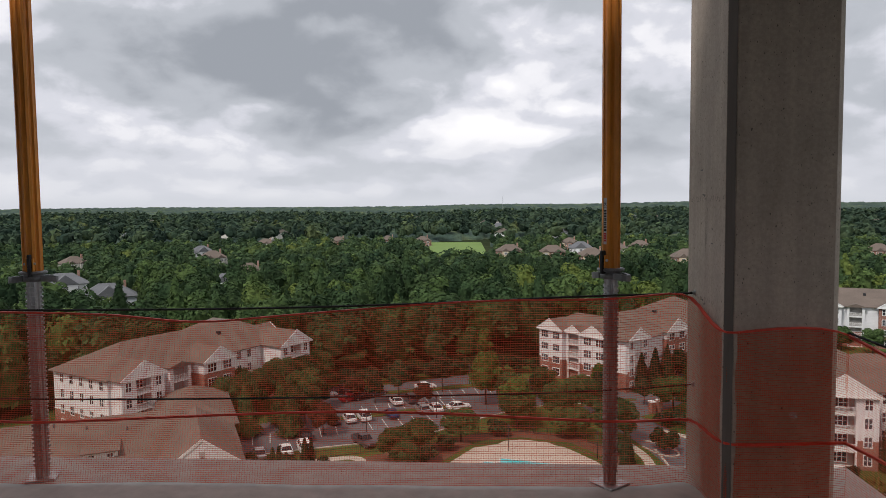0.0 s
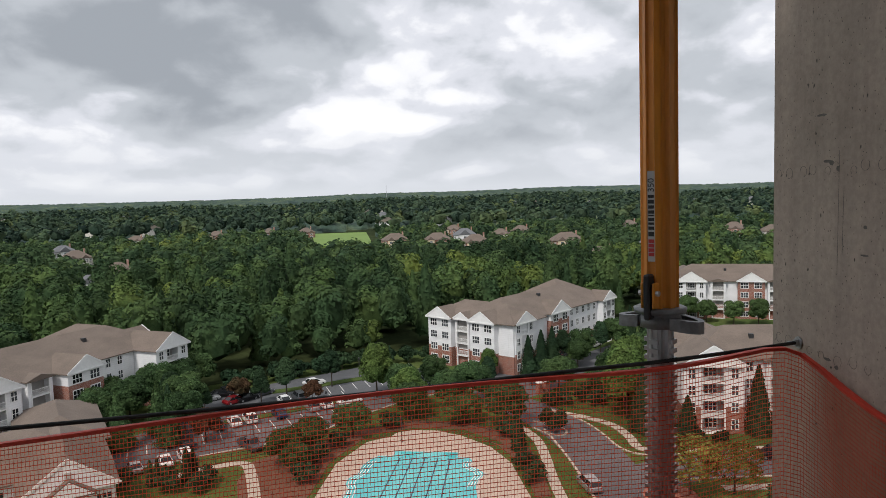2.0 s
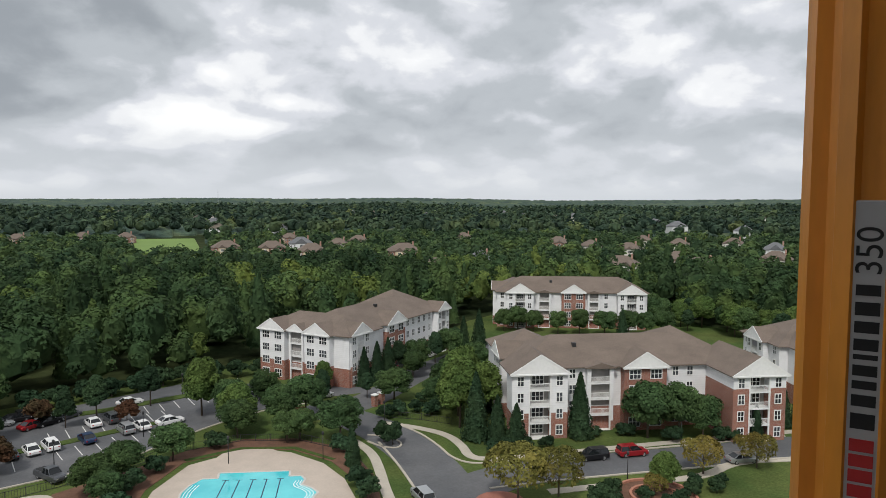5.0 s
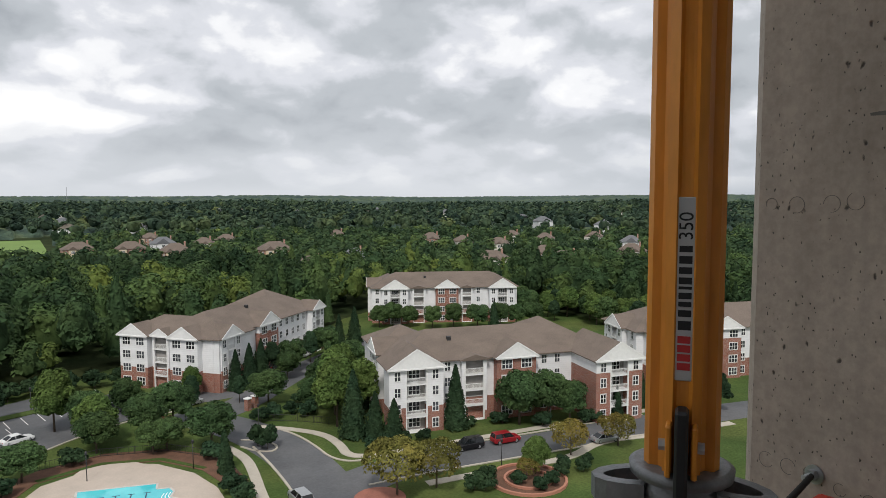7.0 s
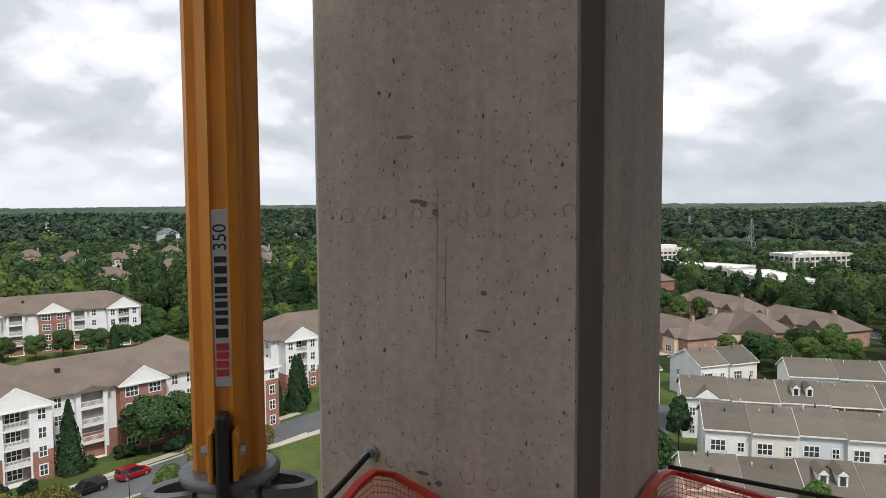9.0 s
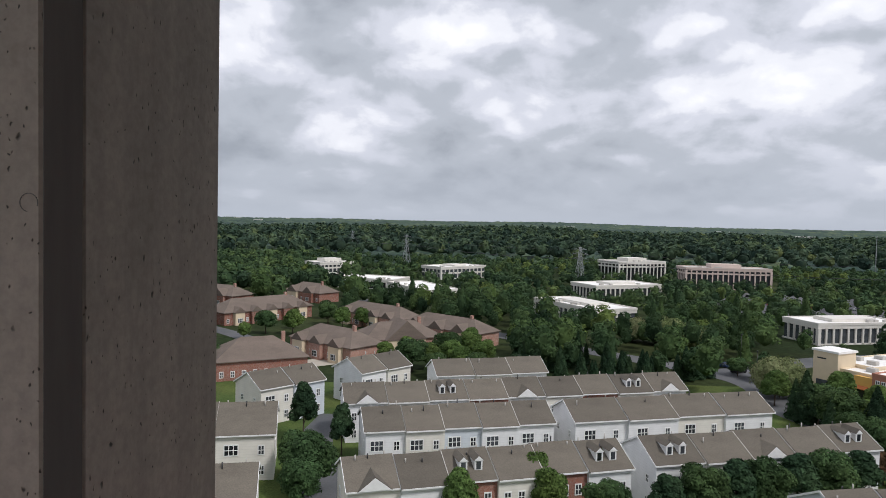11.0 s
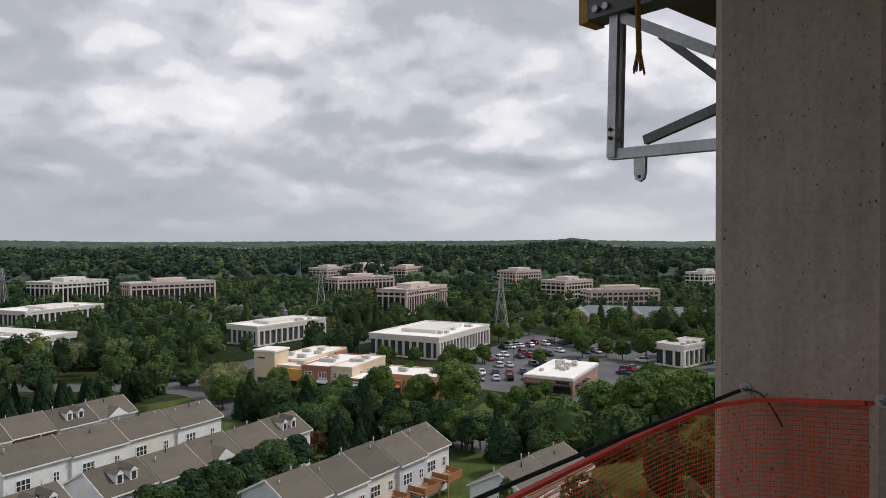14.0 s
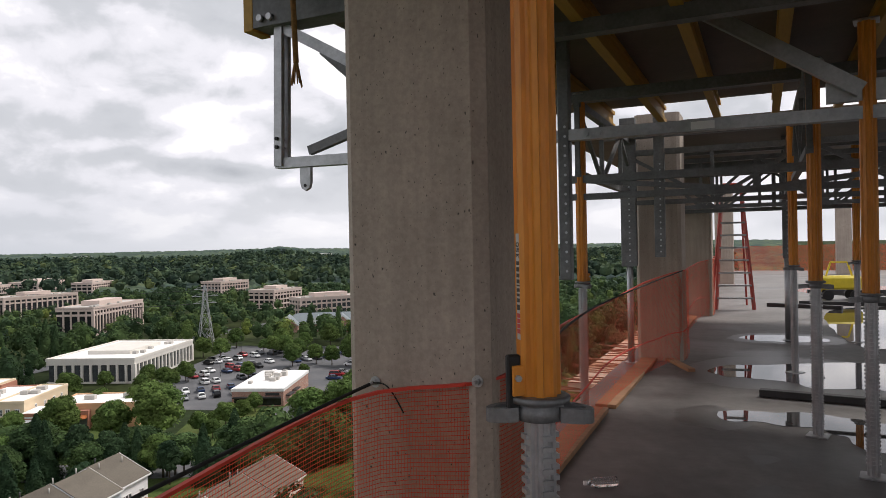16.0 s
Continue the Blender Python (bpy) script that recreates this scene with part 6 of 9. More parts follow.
FACING = lambda x, y: math.degrees(math.atan2(y, x)) - 90    # local -y looks at the tower
WHITE_HOUSE = "white house with a grey roof among trees"
BRICK_HOUSE = "brick house with a steep brown roof among trees"
for x, y, w, d, k in ((-215, 505, 15, 11, 0), (-122, 345, 14, 11, 1), (70, 520, 17, 12, 0), (95, 505, 14, 11, 2), (16, 490, 18, 12, 1), (45, 478, 18, 12, 1), (66, 440, 18, 13, 1), (122, 425, 20, 13, 1),
                      (118, 540, 15, 11, 1), (215, 560, 14, 11, 2), (150, 365, 12, 10, 0), (110, 325, 14, 10, 2), (258, 470, 16, 12, 1), (262, 430, 13, 11, 2), (270, 395, 15, 11, 2), (335, 470, 14, 11, 2),
                      (-150, 262, 20, 13, 3), (-186, 290, 19, 12, 0), (-118, 300, 10, 8, 0), (-200, 610, 15, 11, 2), (-140, 640, 15, 11, 1), (-95, 655, 14, 11, 1), (-60, 640, 14, 11, 1),
                      (-250, 400, 15, 11, 2), (-275, 350, 14, 10, 0), (70, 590, 14, 11, 1), (-180, 440, 16, 12, 2), (330, 420, 15, 12, 2), (380, 420, 14, 11, 2), (360, 360, 15, 12, 0),
                      (200, 300, 18, 12, 2), (232, 280, 17, 12, 4), (255, 262, 18, 12, 4), (250, 320, 14, 11, 1), (300, 300, 16, 12, 2)):
    wm, rm, lb = ((SIDING, SHINGLE_GREY, WHITE_HOUSE), (BRICK_PINK, SHINGLE, BRICK_HOUSE), (SIDING_CREAM, SHINGLE, "cream house with a brown roof among trees"), (SIDING_BLUE, SHINGLE_GREY, "pale house with a grey-blue roof among trees"),
                  (BRICK_PINK, SHINGLE_TH, "pale brick house with a tan roof among trees"))[k]
    house(x, y, FACING(x, y) + random.uniform(-25, 25), w, d, 6.2 if k != 3 else 4.5, wm, rm, 1 + (k % 3 > 0), lb)
ROWB = "brick townhouse with front gables and a tan roof"
for x, y, w, d, yaw, g, k in ((256, 84, 38, 13, -39, 5, 0), (192, 42, 26, 12, -128, 3, 1), (168, 57, 22, 14, -60, 0, 0), (203, 26, 24, 13, -62, 1, 1), (249, 38, 34, 11, -130, 4, 1), (223, 11, 32, 11, -130, 3, 1), (300, 115, 26, 12, -120, 2, 0), (320, 80, 24, 12, -125, 2, 0)):
    house(x, y, yaw, w, d, 4.6, BRICK if k == 0 else BRICK_PINK, SHINGLE, g, ROWB, 0.6)


# ---- offices ----
def office(p0, p1, depth, h, floors, wall_mat, roof_mat, label, pent=0.4, bay_w=4.0, piers=True, curved=False):
    """A block of dark glass behind piers and floor bands; p0 to p1 is the front, seen with p0 at the viewer's left."""
    p0, p1 = Vector(p0), Vector(p1)
    dv = p1 - p0
    L = dv.length
    yaw = math.degrees(math.atan2(dv.y, dv.x))
    b = thing("office_building", pose(p0.x, p0.y, G, 0, 0, yaw), label, "office building")
    D = depth
    bm = bmesh.new()
    box(bm, 0.5, 0.5, 0, L - 0.5, D - 0.5, h - 0.8)
    part("glass_wall", bm, PANE, b, "dark glass wall")
    st = h / floors
    for fl in range(floors + 1):
        z0 = fl * st - (0.5 if fl else 0)
        z1 = fl * st + 0.5 if fl < floors else h + 0.1
        if piers and floors > 2 and 0 < fl < floors - 1:
            continue
        if piers and 0 < fl < floors:
            y_in = 0.25
        else:
            y_in = 0.0
        bm = bmesh.new()
        z0 = z0 if fl < floors else h - 1.5
        box(bm, y_in, y_in, z0, L - y_in, D - y_in, z1)
        part("floor_band", bm, wall_mat, b)
    bm = bmesh.new()
    box(bm, -0.6, -0.6, 0, 0.6, 0.6, h - 1.2)
    pm = mesh_of(bm, "pier")
    bm = bmesh.new()
    box(bm, -0.35, -0.35, 0, 0.35, 0.6, h - 1.2)
    pm2 = mesh_of(bm, "pier")
    n = max(2, round(L / (bay_w if floors < 3 else bay_w * 0.85)))
    m = max(2, round(D / bay_w))
    for i in range(n + 1):
        for yy, tr in ((0.35, 0),):
            put("pier", pm if i in (0, n) else pm2, wall_mat, b, pose(0.45 + (L - 0.9) * i / n, yy, 0, 0, 0, tr))
    for j in range(1, m):
        for xx, tr in ((0.35, 270), (L - 0.35, 90)):
            put("pier", pm2, wall_mat, b, pose(xx, D * j / m, 0, 0, 0, tr))
    bm = bmesh.new()
    box(bm, 0.5, 0.5, h - 0.9, L - 0.5, D - 0.5, h - 0.35 + 0.5)
    part("roof", bm, roof_mat, b, "pale flat roof")
    bm = bmesh.new()
    for x0, y0, x1, y1 in ((-0.15, -0.15, L + 0.15, 0.3), (-0.15, D - 0.3, L + 0.15, D + 0.15), (-0.15, 0.3, 0.3, D - 0.3), (L - 0.3, 0.3, L + 0.15, D - 0.3)):
        box(bm, x0, y0, h - 0.3, x1, y1, h + 0.55)
    part("parapet", bm, wall_mat, b)
    if pent:
        bm = bmesh.new()
        a, c = L * (0.5 - pent / 2), L * (0.5 + pent / 2)
        box(bm, a, D * 0.25, h, c, D * 0.75, h + (2.6 if floors > 2 else 1.3))
        part("penthouse", bm, wall_mat, b, "plant room on the roof")
    for i in range(3 + int(L / 15)):
        bm = bmesh.new()
        x, y = random.uniform(2, L - 3), random.uniform(D * 0.1, D * 0.22)
        box(bm, x, y, h + 0.1, x + 1.6, y + 1.3, h + 1.0, 0.05)
        part("roof_unit", bm, ROOF_PALE, b)
    for k in range(5):
        c = p0.lerp(p1, k / 4) + Vector((-dv.y, dv.x)).normalized() * D / 2
        keep_clear(c.x, c.y, D / 2 + 5)
        g_ = Vector((-c.x, -c.y)).normalized()
        for q in (1, 2):
            keep_clear(c.x + g_.x * (D / 2 + 9 * q), c.y + g_.y * (D / 2 + 9 * q), 8)
    return b


PINK = "pink precast office block with tall dark windows"
LOWW = "low white office building with a flat white roof"
office((481, -96), (500, -133), 24, 13, 4, PRECAST_WHITE, ROOF_PALE, PINK)
office((436, -128), (436, -181), 20, 13, 4, PRECAST, ROOF_PALE, PINK, 0.35)
office((565, -345), (585, -379), 20, 13, 4, PRECAST, ROOF_PALE, PINK, 0.5, piers=False)
office((592, -405), (612, -447), 26, 13, 4, PRECAST, ROOF_PALE, PINK, 0.5, piers=False)
office((405, -255), (403, -302), 18, 13, 4, PRECAST, ROOF_PALE, PINK, 0.35)
office((521, -405), (538, -440), 18, 13, 4, PRECAST, ROOF_PALE, PINK, 0.5, piers=False)
office((283, -219), (303, -265), 18, 13, 4, PRECAST, ROOF_PALE, PINK, 0.45, bay_w=3.4)
office((400, -429), (400, -462), 22, 13, 4, PRECAST, ROOF_PALE, PINK, 0.5, piers=False)
office((288, -356), (290, -388), 20, 12, 4, PRECAST, ROOF_PALE, PINK, 0.4, piers=False)
office((242, -322), (221, -360), 16, 10, 3, PRECAST, ROOF_PALE, PINK, 0.5, piers=False)
office((278, -518), (277, -552), 16, 13, 4, PRECAST_WHITE, ROOF_PALE, PINK, 0.4, piers=False)
office((437, 103), (456, 85), 18, 10, 3, PRECAST_WHITE, ROOF_WHITE, LOWW, 0.5, piers=False)
office((453, 26), (483, -4), 20, 8, 2, PRECAST_WHITE, ROOF_WHITE, LOWW, 0.3)
office((385, 82), (375, 48), 24, 5.5, 1, PRECAST_WHITE, ROOF_WHITE, LOWW, 0)
office((365, 50), (323, 27), 20, 5.5, 1, PRECAST_WHITE, ROOF_WHITE, LOWW, 0)
office((292, -22), (255, -42), 19, 7, 1, PRECAST_WHITE, ROOF_WHITE, LOWW, 0.5, bay_w=3.0)
office((356, -59), (375, -97), 23, 7, 1, PRECAST_WHITE, ROOF_WHITE, LOWW, 0.4, bay_w=3.0)
office((235, -112), (245, -147), 17, 7, 1, PRECAST_WHITE, ROOF_WHITE, LOWW, 0.5, bay_w=3.0)
office((169, -143), (184, -181), 27, 7, 1, PRECAST_WHITE, ROOF_WHITE, LOWW, 0.5, bay_w=2.6)
office((109, -189), (109, -208), 10, 6.5, 1, PRECAST_WHITE, ROOF_PALE, "small cream office building with tall windows", 0, bay_w=3.0)


def block(name, label, category, x, y, yaw, parts):
    """Boxes of several colours that make one building: (name, x0, y0, x1, y1, z0, z1, material)."""
    b = thing(name, pose(x, y, G, 0, 0, yaw), label, category)
    for nm, x0, y0, x1, y1, z0, z1, mt in parts:
        bm = bmesh.new()
        box(bm, x0, y0, z0, x1, y1, z1)
        part(nm, bm, mt, b)
    return b


shops = block("shop_building", "shops in ochre, cream and terracotta render with white flat roofs", "shop", 158.6, -86.9, -152.0, [
    ("tower", -15, 0.5, -8.6, 7, 0, 9.4, STUCCO_CREAM), ("tower_cap", -15.3, 0.2, -8.3, 7.3, 9.4, 9.9, ROOF_WHITE),
    ("wall", -14.5, 7.05, -4, 31, 0, 6.4, STUCCO_CREAM), ("roof", -14.2, 7.3, -4.3, 30.7, 6.4, 6.5, ROOF_WHITE), ("end_wall", -4.0, 24, -3.6, 31.05, 0, 6.2, STUCCO_TERRA),
    ("wall", -8.55, 1.6, -0.05, 20, 0, 5.7, STUCCO_CREAM), ("roof", -8.3, 1.9, -0.3, 19.7, 5.7, 5.8, ROOF_WHITE), ("shop_front", -4.4, 0.3, -0.05, 1.55, 0, 5.4, STUCCO_OCHRE),
    ("wall", 0, 0, 8.3, 20, 0, 6.5, STUCCO_TERRA), ("roof", 0.3, 0.35, 8.0, 19.7, 6.5, 6.56, ROOF_WHITE),
    ("wall", 8.35, 0.25, 14.6, 19.6, 0, 6.7, STUCCO_CREAM), ("roof", 8.6, 0.6, 14.3, 19.3, 6.7, 6.76, ROOF_WHITE),
    ("shop_front", 14.65, -1.5, 19.0, 6, 0, 4.6, STUCCO_TERRA), ("roof", 14.8, -1.3, 18.9, 5.9, 4.6, 4.66, ROOF_WHITE), ("shop_front", 19.05, -0.2, 21.4, 3, 0, 4.5, STUCCO_OCHRE),
    ("wall", 19.05, 3.05, 37.5, 14.5, 0, 5.2, STUCCO_PEACH), ("roof", 19.3, 3.3, 37.2, 14.2, 5.2, 5.26, ROOF_WHITE), ("shop_front", 24, 1.6, 27.5, 3.0, 0, 4.2, STUCCO_TERRA), ("shop_front", 32.0, 1.6, 35.5, 3.0, 0, 4.2, STUCCO_CREAM)])
# parapets and cornices
for x0, y0, x1, y1, z, mt in ((0, 0, 8.3, 20, 6.5, STUCCO_TERRA), (8.35, 0.25, 14.6, 19.6, 6.7, STUCCO_CREAM), (-8.55, 1.6, -0.05, 20, 5.7, STUCCO_CREAM), (-14.5, 7.05, -4, 31, 6.4, STUCCO_CREAM), (19.05, 3.05, 37.5, 14.5, 5.2, STUCCO_PEACH)):
    for q in ((x0 - 0.1, y0 - 0.1, x1 + 0.1, y0 + 0.25), (x0 - 0.1, y1 - 0.25, x1 + 0.1, y1 + 0.1), (x0 - 0.1, y0 + 0.25, x0 + 0.25, y1 - 0.25), (x1 - 0.25, y0 + 0.25, x1 + 0.1, y1 - 0.25)):
        bm = bmesh.new()
        box(bm, q[0], q[1], z - 0.25, q[2], q[3], z + 0.32)
        part("parapet", bm, mt, shops)
for x, y, z in ((1.3, 0, 3.9), (2.6, 0, 3.9), (5.5, 0, 3.9), (6.8, 0, 3.9), (9.6, 0.25, 3.9), (11.2, 0.25, 3.9), (13.2, 0.25, 3.9)):
    window(shops, x, y, z, "s", (0.8, 1.3))
for y in (5, 9, 13, 16.5):
    window(shops, 14.6, y, 4.3, "e", (0.7, 1.0))
for x0, x1, y0 in ((0.6, 7.7, 0.0), (8.9, 14.0, 0.25), (15.1, 18.6, -1.5), (-4.0, -0.5, 0.3), (24.3, 27.2, 1.6), (32.3, 35.2, 1.6), (28.2, 31.4, 3.05), (-14, -9.5, 0.5)):
    bm = bmesh.new()
    box(bm, x0, y0 - 0.06, 0.3, x1, y0, 2.6)
    part("shop_window", bm, PANE, shops, "dark shop window")
for x0, x1, y0, mt in ((0.6, 3.6, 0.0, TRIM), (4.7, 7.7, 0.0, TRIM), (9.0, 11.4, 0.25, METAL_DARK), (15.1, 18.6, -1.5, TRIM), (-3.8, -1.0, 0.3, AWNING), (24.3, 27.2, 1.6, AWNING), (32.3, 35.2, 1.6, AWNING)):
    bm = bmesh.new()
    solid(bm, [(x0, y0 - 1.1, 2.75), (x1, y0 - 1.1, 2.75), (x1, y0, 3.3), (x0, y0, 3.3), (x0, y0 - 1.1, 2.6), (x1, y0 - 1.1, 2.6), (x1, y0, 2.6), (x0, y0, 2.6)],
          [(0, 1, 2, 3), (7, 6, 5, 4), (0, 4, 5, 1), (1, 5, 6, 2), (2, 6, 7, 3), (3, 7, 4, 0)])
    part("awning", bm, mt, shops)
for x0, x1, y0, z in ((1.0, 3.2, 0.0, 3.4), (5.0, 7.4, 0.0, 3.4), (15.6, 18.0, -1.5, 3.55), (-13.9, -11.6, 0.5, 7.6)):
    bm = bmesh.new()
    box(bm, x0, y0 - 0.05, z, x1, y0, z + 0.35)
    part("sign", bm, METAL_DARK if z > 5 else TRIM, shops, "plain sign bar")
for x, y, z in ((-11, 20, 6.5), (-8.5, 24, 6.5), (-6, 18, 6.5), (-12, 13, 6.5), (-7, 11, 6.5), (-3.5, 5.5, 5.8), (2.2, 7.5, 6.56), (4.4, 7.3, 6.56), (3.2, 12, 6.56), (10.2, 9, 6.76), (12.2, 9.6, 6.76), (11.4, 14, 6.76), (25, 8.5, 5.26), (33, 10, 5.26)):
    bm = bmesh.new()
    w = 0.7 + 0.5 * abs(math.sin(x * 3.1 + y))
    box(bm, x - w, y - 0.7, z, x + w, y + 0.7, z + 0.75 + 0.3 * abs(math.sin(x + y)), 0.08)
    part("roof_unit", bm, ROOF_PALE, shops, "grey rooftop unit")
keep_line(170, -84, 128, -104, 15)
keep_line(176, -100, 140, -110, 13)
cafe = block("restaurant_building", "brick restaurant with a white flat roof and dark awnings", "restaurant", 120.2, -129.7, -158.0, [
    ("wall", 0, 0, 13, 25, 0, 3.7, BRICK_PINK), ("band", -0.15, -0.15, 13.15, 25.15, 3.7, 4.4, TRIM), ("roof", 0.2, 0.2, 12.8, 24.8, 4.4, 4.5, ROOF_WHITE), ("awning", 0.5, -1.2, 5.5, -0.02, 2.2, 2.45, METAL_DARK), ("awning", 7.5, -1.2, 12.5, -0.02, 2.2, 2.45, METAL_DARK), ("awning", 13.02, 2, 14.2, 6, 2.2, 2.45, METAL_DARK), ("awning", 13.02, 8, 14.2, 12, 2.2, 2.45, METAL_DARK),
    ("shop_window", 0.6, -0.05, 12.4, 0.0, 0.3, 2.2, PANE), ("sign", 8.5, -0.06, 12.0, 0.0, 2.7, 3.4, METAL_DARK)])
for i in range(14):
    bm = bmesh.new()
    x, y = random.uniform(2, 9.5), random.uniform(5, 19)
    box(bm, x, y, 4.5, x + random.uniform(0.8, 1.8), y + random.uniform(0.8, 1.6), 4.5 + random.uniform(0.6, 1.3), 0.05)
    part("roof_unit", bm, ROOF_PALE, cafe, "grey rooftop unit")
keep_clear(120, -143, 17)
SLATE = material("slate_blue_roof", (0.17, 0.20, 0.215), 0.55, 0.1, var=0.1, scale=0.5)
sch = thing("school_building", pose(178, -276, G, 0, 0, FACING(178, -276)), "long building with slate-blue roofs and white gables", "building")
for i, (x0, y0, x1, y1) in enumerate(((-33, 2, 31, 16), (-34, -7, -25, 6), (-20, -4, -12, 6), (-9, -9, 0, 6), (4, -5, 11, 6), (14, -3, 20, 6), (23, -8, 32, 6))):
    bm = bmesh.new()
    box(bm, x0, y0, 0, x1, y1, 3.6)
    part("wall", bm, BRICK_PINK, sch)
    bm = bmesh.new()
    hip_roof(bm, x0, y0, x1, y1, 3.6, 0.55 if i == 0 else 0.8, 0.6, "y" if i else None)
    part("roof", bm, SLATE, sch, "slate-blue roof")
    if i:
        w, xm = x1 - x0, (x0 + x1) / 2
        bm = bmesh.new()
        solid(bm, [(x0 - 0.4, y0 - 0.66, 3.6), (x1 + 0.4, y0 - 0.66, 3.6), (xm, y0 - 0.66, 3.6 + w * 0.42), (x0 - 0.4, y0 - 0.6, 3.6), (x1 + 0.4, y0 - 0.6, 3.6), (xm, y0 - 0.6, 3.6 + w * 0.42)],
              [(0, 1, 2), (5, 4, 3), (0, 3, 4, 1), (1, 4, 5, 2), (2, 5, 3, 0)])
        part("pediment", bm, BRICK_PINK if i % 2 else TRIM, sch)
        for e in (-1, 1):
            bm = bmesh.new()
            bar(bm, (xm + e * (w / 2 + 0.6), y0 - 0.7, 3.5), (xm, y0 - 0.7, 3.65 + (w / 2 + 0.6) * 0.8), 0.12, 0.55)
            part("bargeboard", bm, TRIM, sch)
        window(sch, xm, y0, 1.0, "s", (1.9, 1.5))
keep_line(155, -290, 215, -250, 18)
sheet("car_park", [(148, -118), (118, -126), (104, -150), (112, -176), (132, -232), (196, -214), (186, -196), (164, -144)], ASPHALT, 0.04, "shopping car park", "car park")
sheet("driveway", [(186, 33), (176, 45), (183, 51), (194, 36)], PAVING, 0.06, "pale concrete driveways of the brick townhouses", "driveway")
path_sheet("road", [(150, 52), (178, 46), (205, 66), (224, 84), (236, 98)], 6.5, ASPHALT, 0.053, "asphalt street between the brick townhouses", "road")
path_sheet("road", [(84, 23), (100, 25), (118, 31), (134, 30)], 6, ASPHALT, 0.054, "asphalt lane between the townhouse rows", "road")
sheet("car_park", [(330, -110), (300, -130), (330, -215), (400, -210), (425, -140)], ASPHALT, 0.04, "office car park", "car park")
path_sheet("road", [(80, -96), (96, -116), (106, -142), (104, -180), (100, -230)], 9, ASPHALT, 0.05, "asphalt road to the shops", "road")
path_sheet("road", [(330, 60), (260, 20), (208, -36), (184, -63), (168, -68), (150, -62), (120, -75), (80, -96)], 9, ASPHALT, 0.05, "main road past the townhouses", "road")
path_sheet("road", [(184, -63), (215, -110), (230, -200), (236, -330)], 10, ASPHALT, 0.052, "main road between shops and offices", "road")
for a, b in (((148, -118), (112, -176)), ((164, -144), (190, -205)), ((132, -150), (150, -215))):
    keep_line(*a, *b, 13)
keep_line(208, -36, 168, -68, 9)
keep_line(184, -63, 226, -150, 9)
keep_line(96, -116, 106, -142, 9)
keep_clear(150, -80, 10)


# ---- pylons, masts and wires ----
def pylon(x, y, h, yaw):
    p = thing("power_pylon", pose(x, y, G, 0, 0, yaw), "grey steel lattice power pylon", "pylon")
    levels = [(0, 3.2), (0.3, 2.1), (0.55, 1.35), (0.72, 0.9), (0.86, 0.75), (1.0, 0.25)]
    cs = ((-1, -1), (1, -1), (1, 1), (-1, 1))
    for c in cs:
        bm = bmesh.new()
        for (a, ra), (b, rb) in zip(levels, levels[1:]):
            bar(bm, (c[0] * ra, c[1] * ra, a * h), (c[0] * rb, c[1] * rb, b * h), 0.22, 0.22)
        part("leg", bm, GALV, p)
    bm = bmesh.new()
    for (a, ra), (b, rb) in zip(levels, levels[1:]):
        for i in range(4):
            c, d = cs[i], cs[(i + 1) % 4]
            bar(bm, (c[0] * ra, c[1] * ra, a * h), (d[0] * rb, d[1] * rb, b * h), 0.12, 0.12)
            bar(bm, (d[0] * ra, d[1] * ra, a * h), (c[0] * rb, c[1] * rb, b * h), 0.12, 0.12)
            bar(bm, (c[0] * rb, c[1] * rb, b * h), (d[0] * rb, d[1] * rb, b * h), 0.1, 0.1)
    part("bracing", bm, GALV, p)
    for z, L in ((0.72, 4.5), (0.83, 5.2), (0.94, 4.2)):
        bm = bmesh.new()
        for s in (-1, 1):
            bar(bm, (0, -0.5, z * h), (s * L, 0, z * h), 0.14, 0.14)
            bar(bm, (0, 0.5, z * h), (s * L, 0, z * h), 0.14, 0.14)
            bar(bm, (0, 0, z * h + 1.4), (s * L, 0, z * h), 0.12, 0.12)
        part("cross_arm", bm, GALV, p)


PY = [(202, -206, 25), (300, -178, 25), (420, -60, 25), (560, 60, 27), (700, 130, 27), (150, -300, 25)]
for i, (x, y, h) in enumerate(PY):
    pylon(x, y, h, 55)
for (x0, y0, h0), (x1, y1, h1) in zip(PY[:5], PY[1:5]):
    for z, o in ((0.72, -3.6), (0.72, 3.6), (0.94, 0)):
        cable("power_line", [(x0 + o * 0.5, y0 + o * 0.8, G + z * h0), ((x0 + x1) / 2 + o * 0.5, (y0 + y1) / 2 + o * 0.8, G + z * h0 - 4), (x1 + o * 0.5, y1 + o * 0.8, G + z * h1)], 0.06, METAL_DARK, "thin power line between pylons")
for x, y, h in ((60, 2600, 62), (590, -330, 34)):
    mst = thing("radio_mast", pose(x, y, float(height(np.float64(math.hypot(x, y)), np.float64(0.0)))), "thin steel radio mast on the skyline", "mast")
    bm = bmesh.new()
    tube(bm, (0, 0, 0), (0, 0, h), 1.0 if h > 50 else 0.4, 6, 0.4 if h > 50 else 0.2)
    part("shaft", bm, GALV, mst)


# ---- parked cars ----
def car_paint(name, c, metal=0.3):
    return material(name, c, 0.28, metal, var=0.06, scale=2)


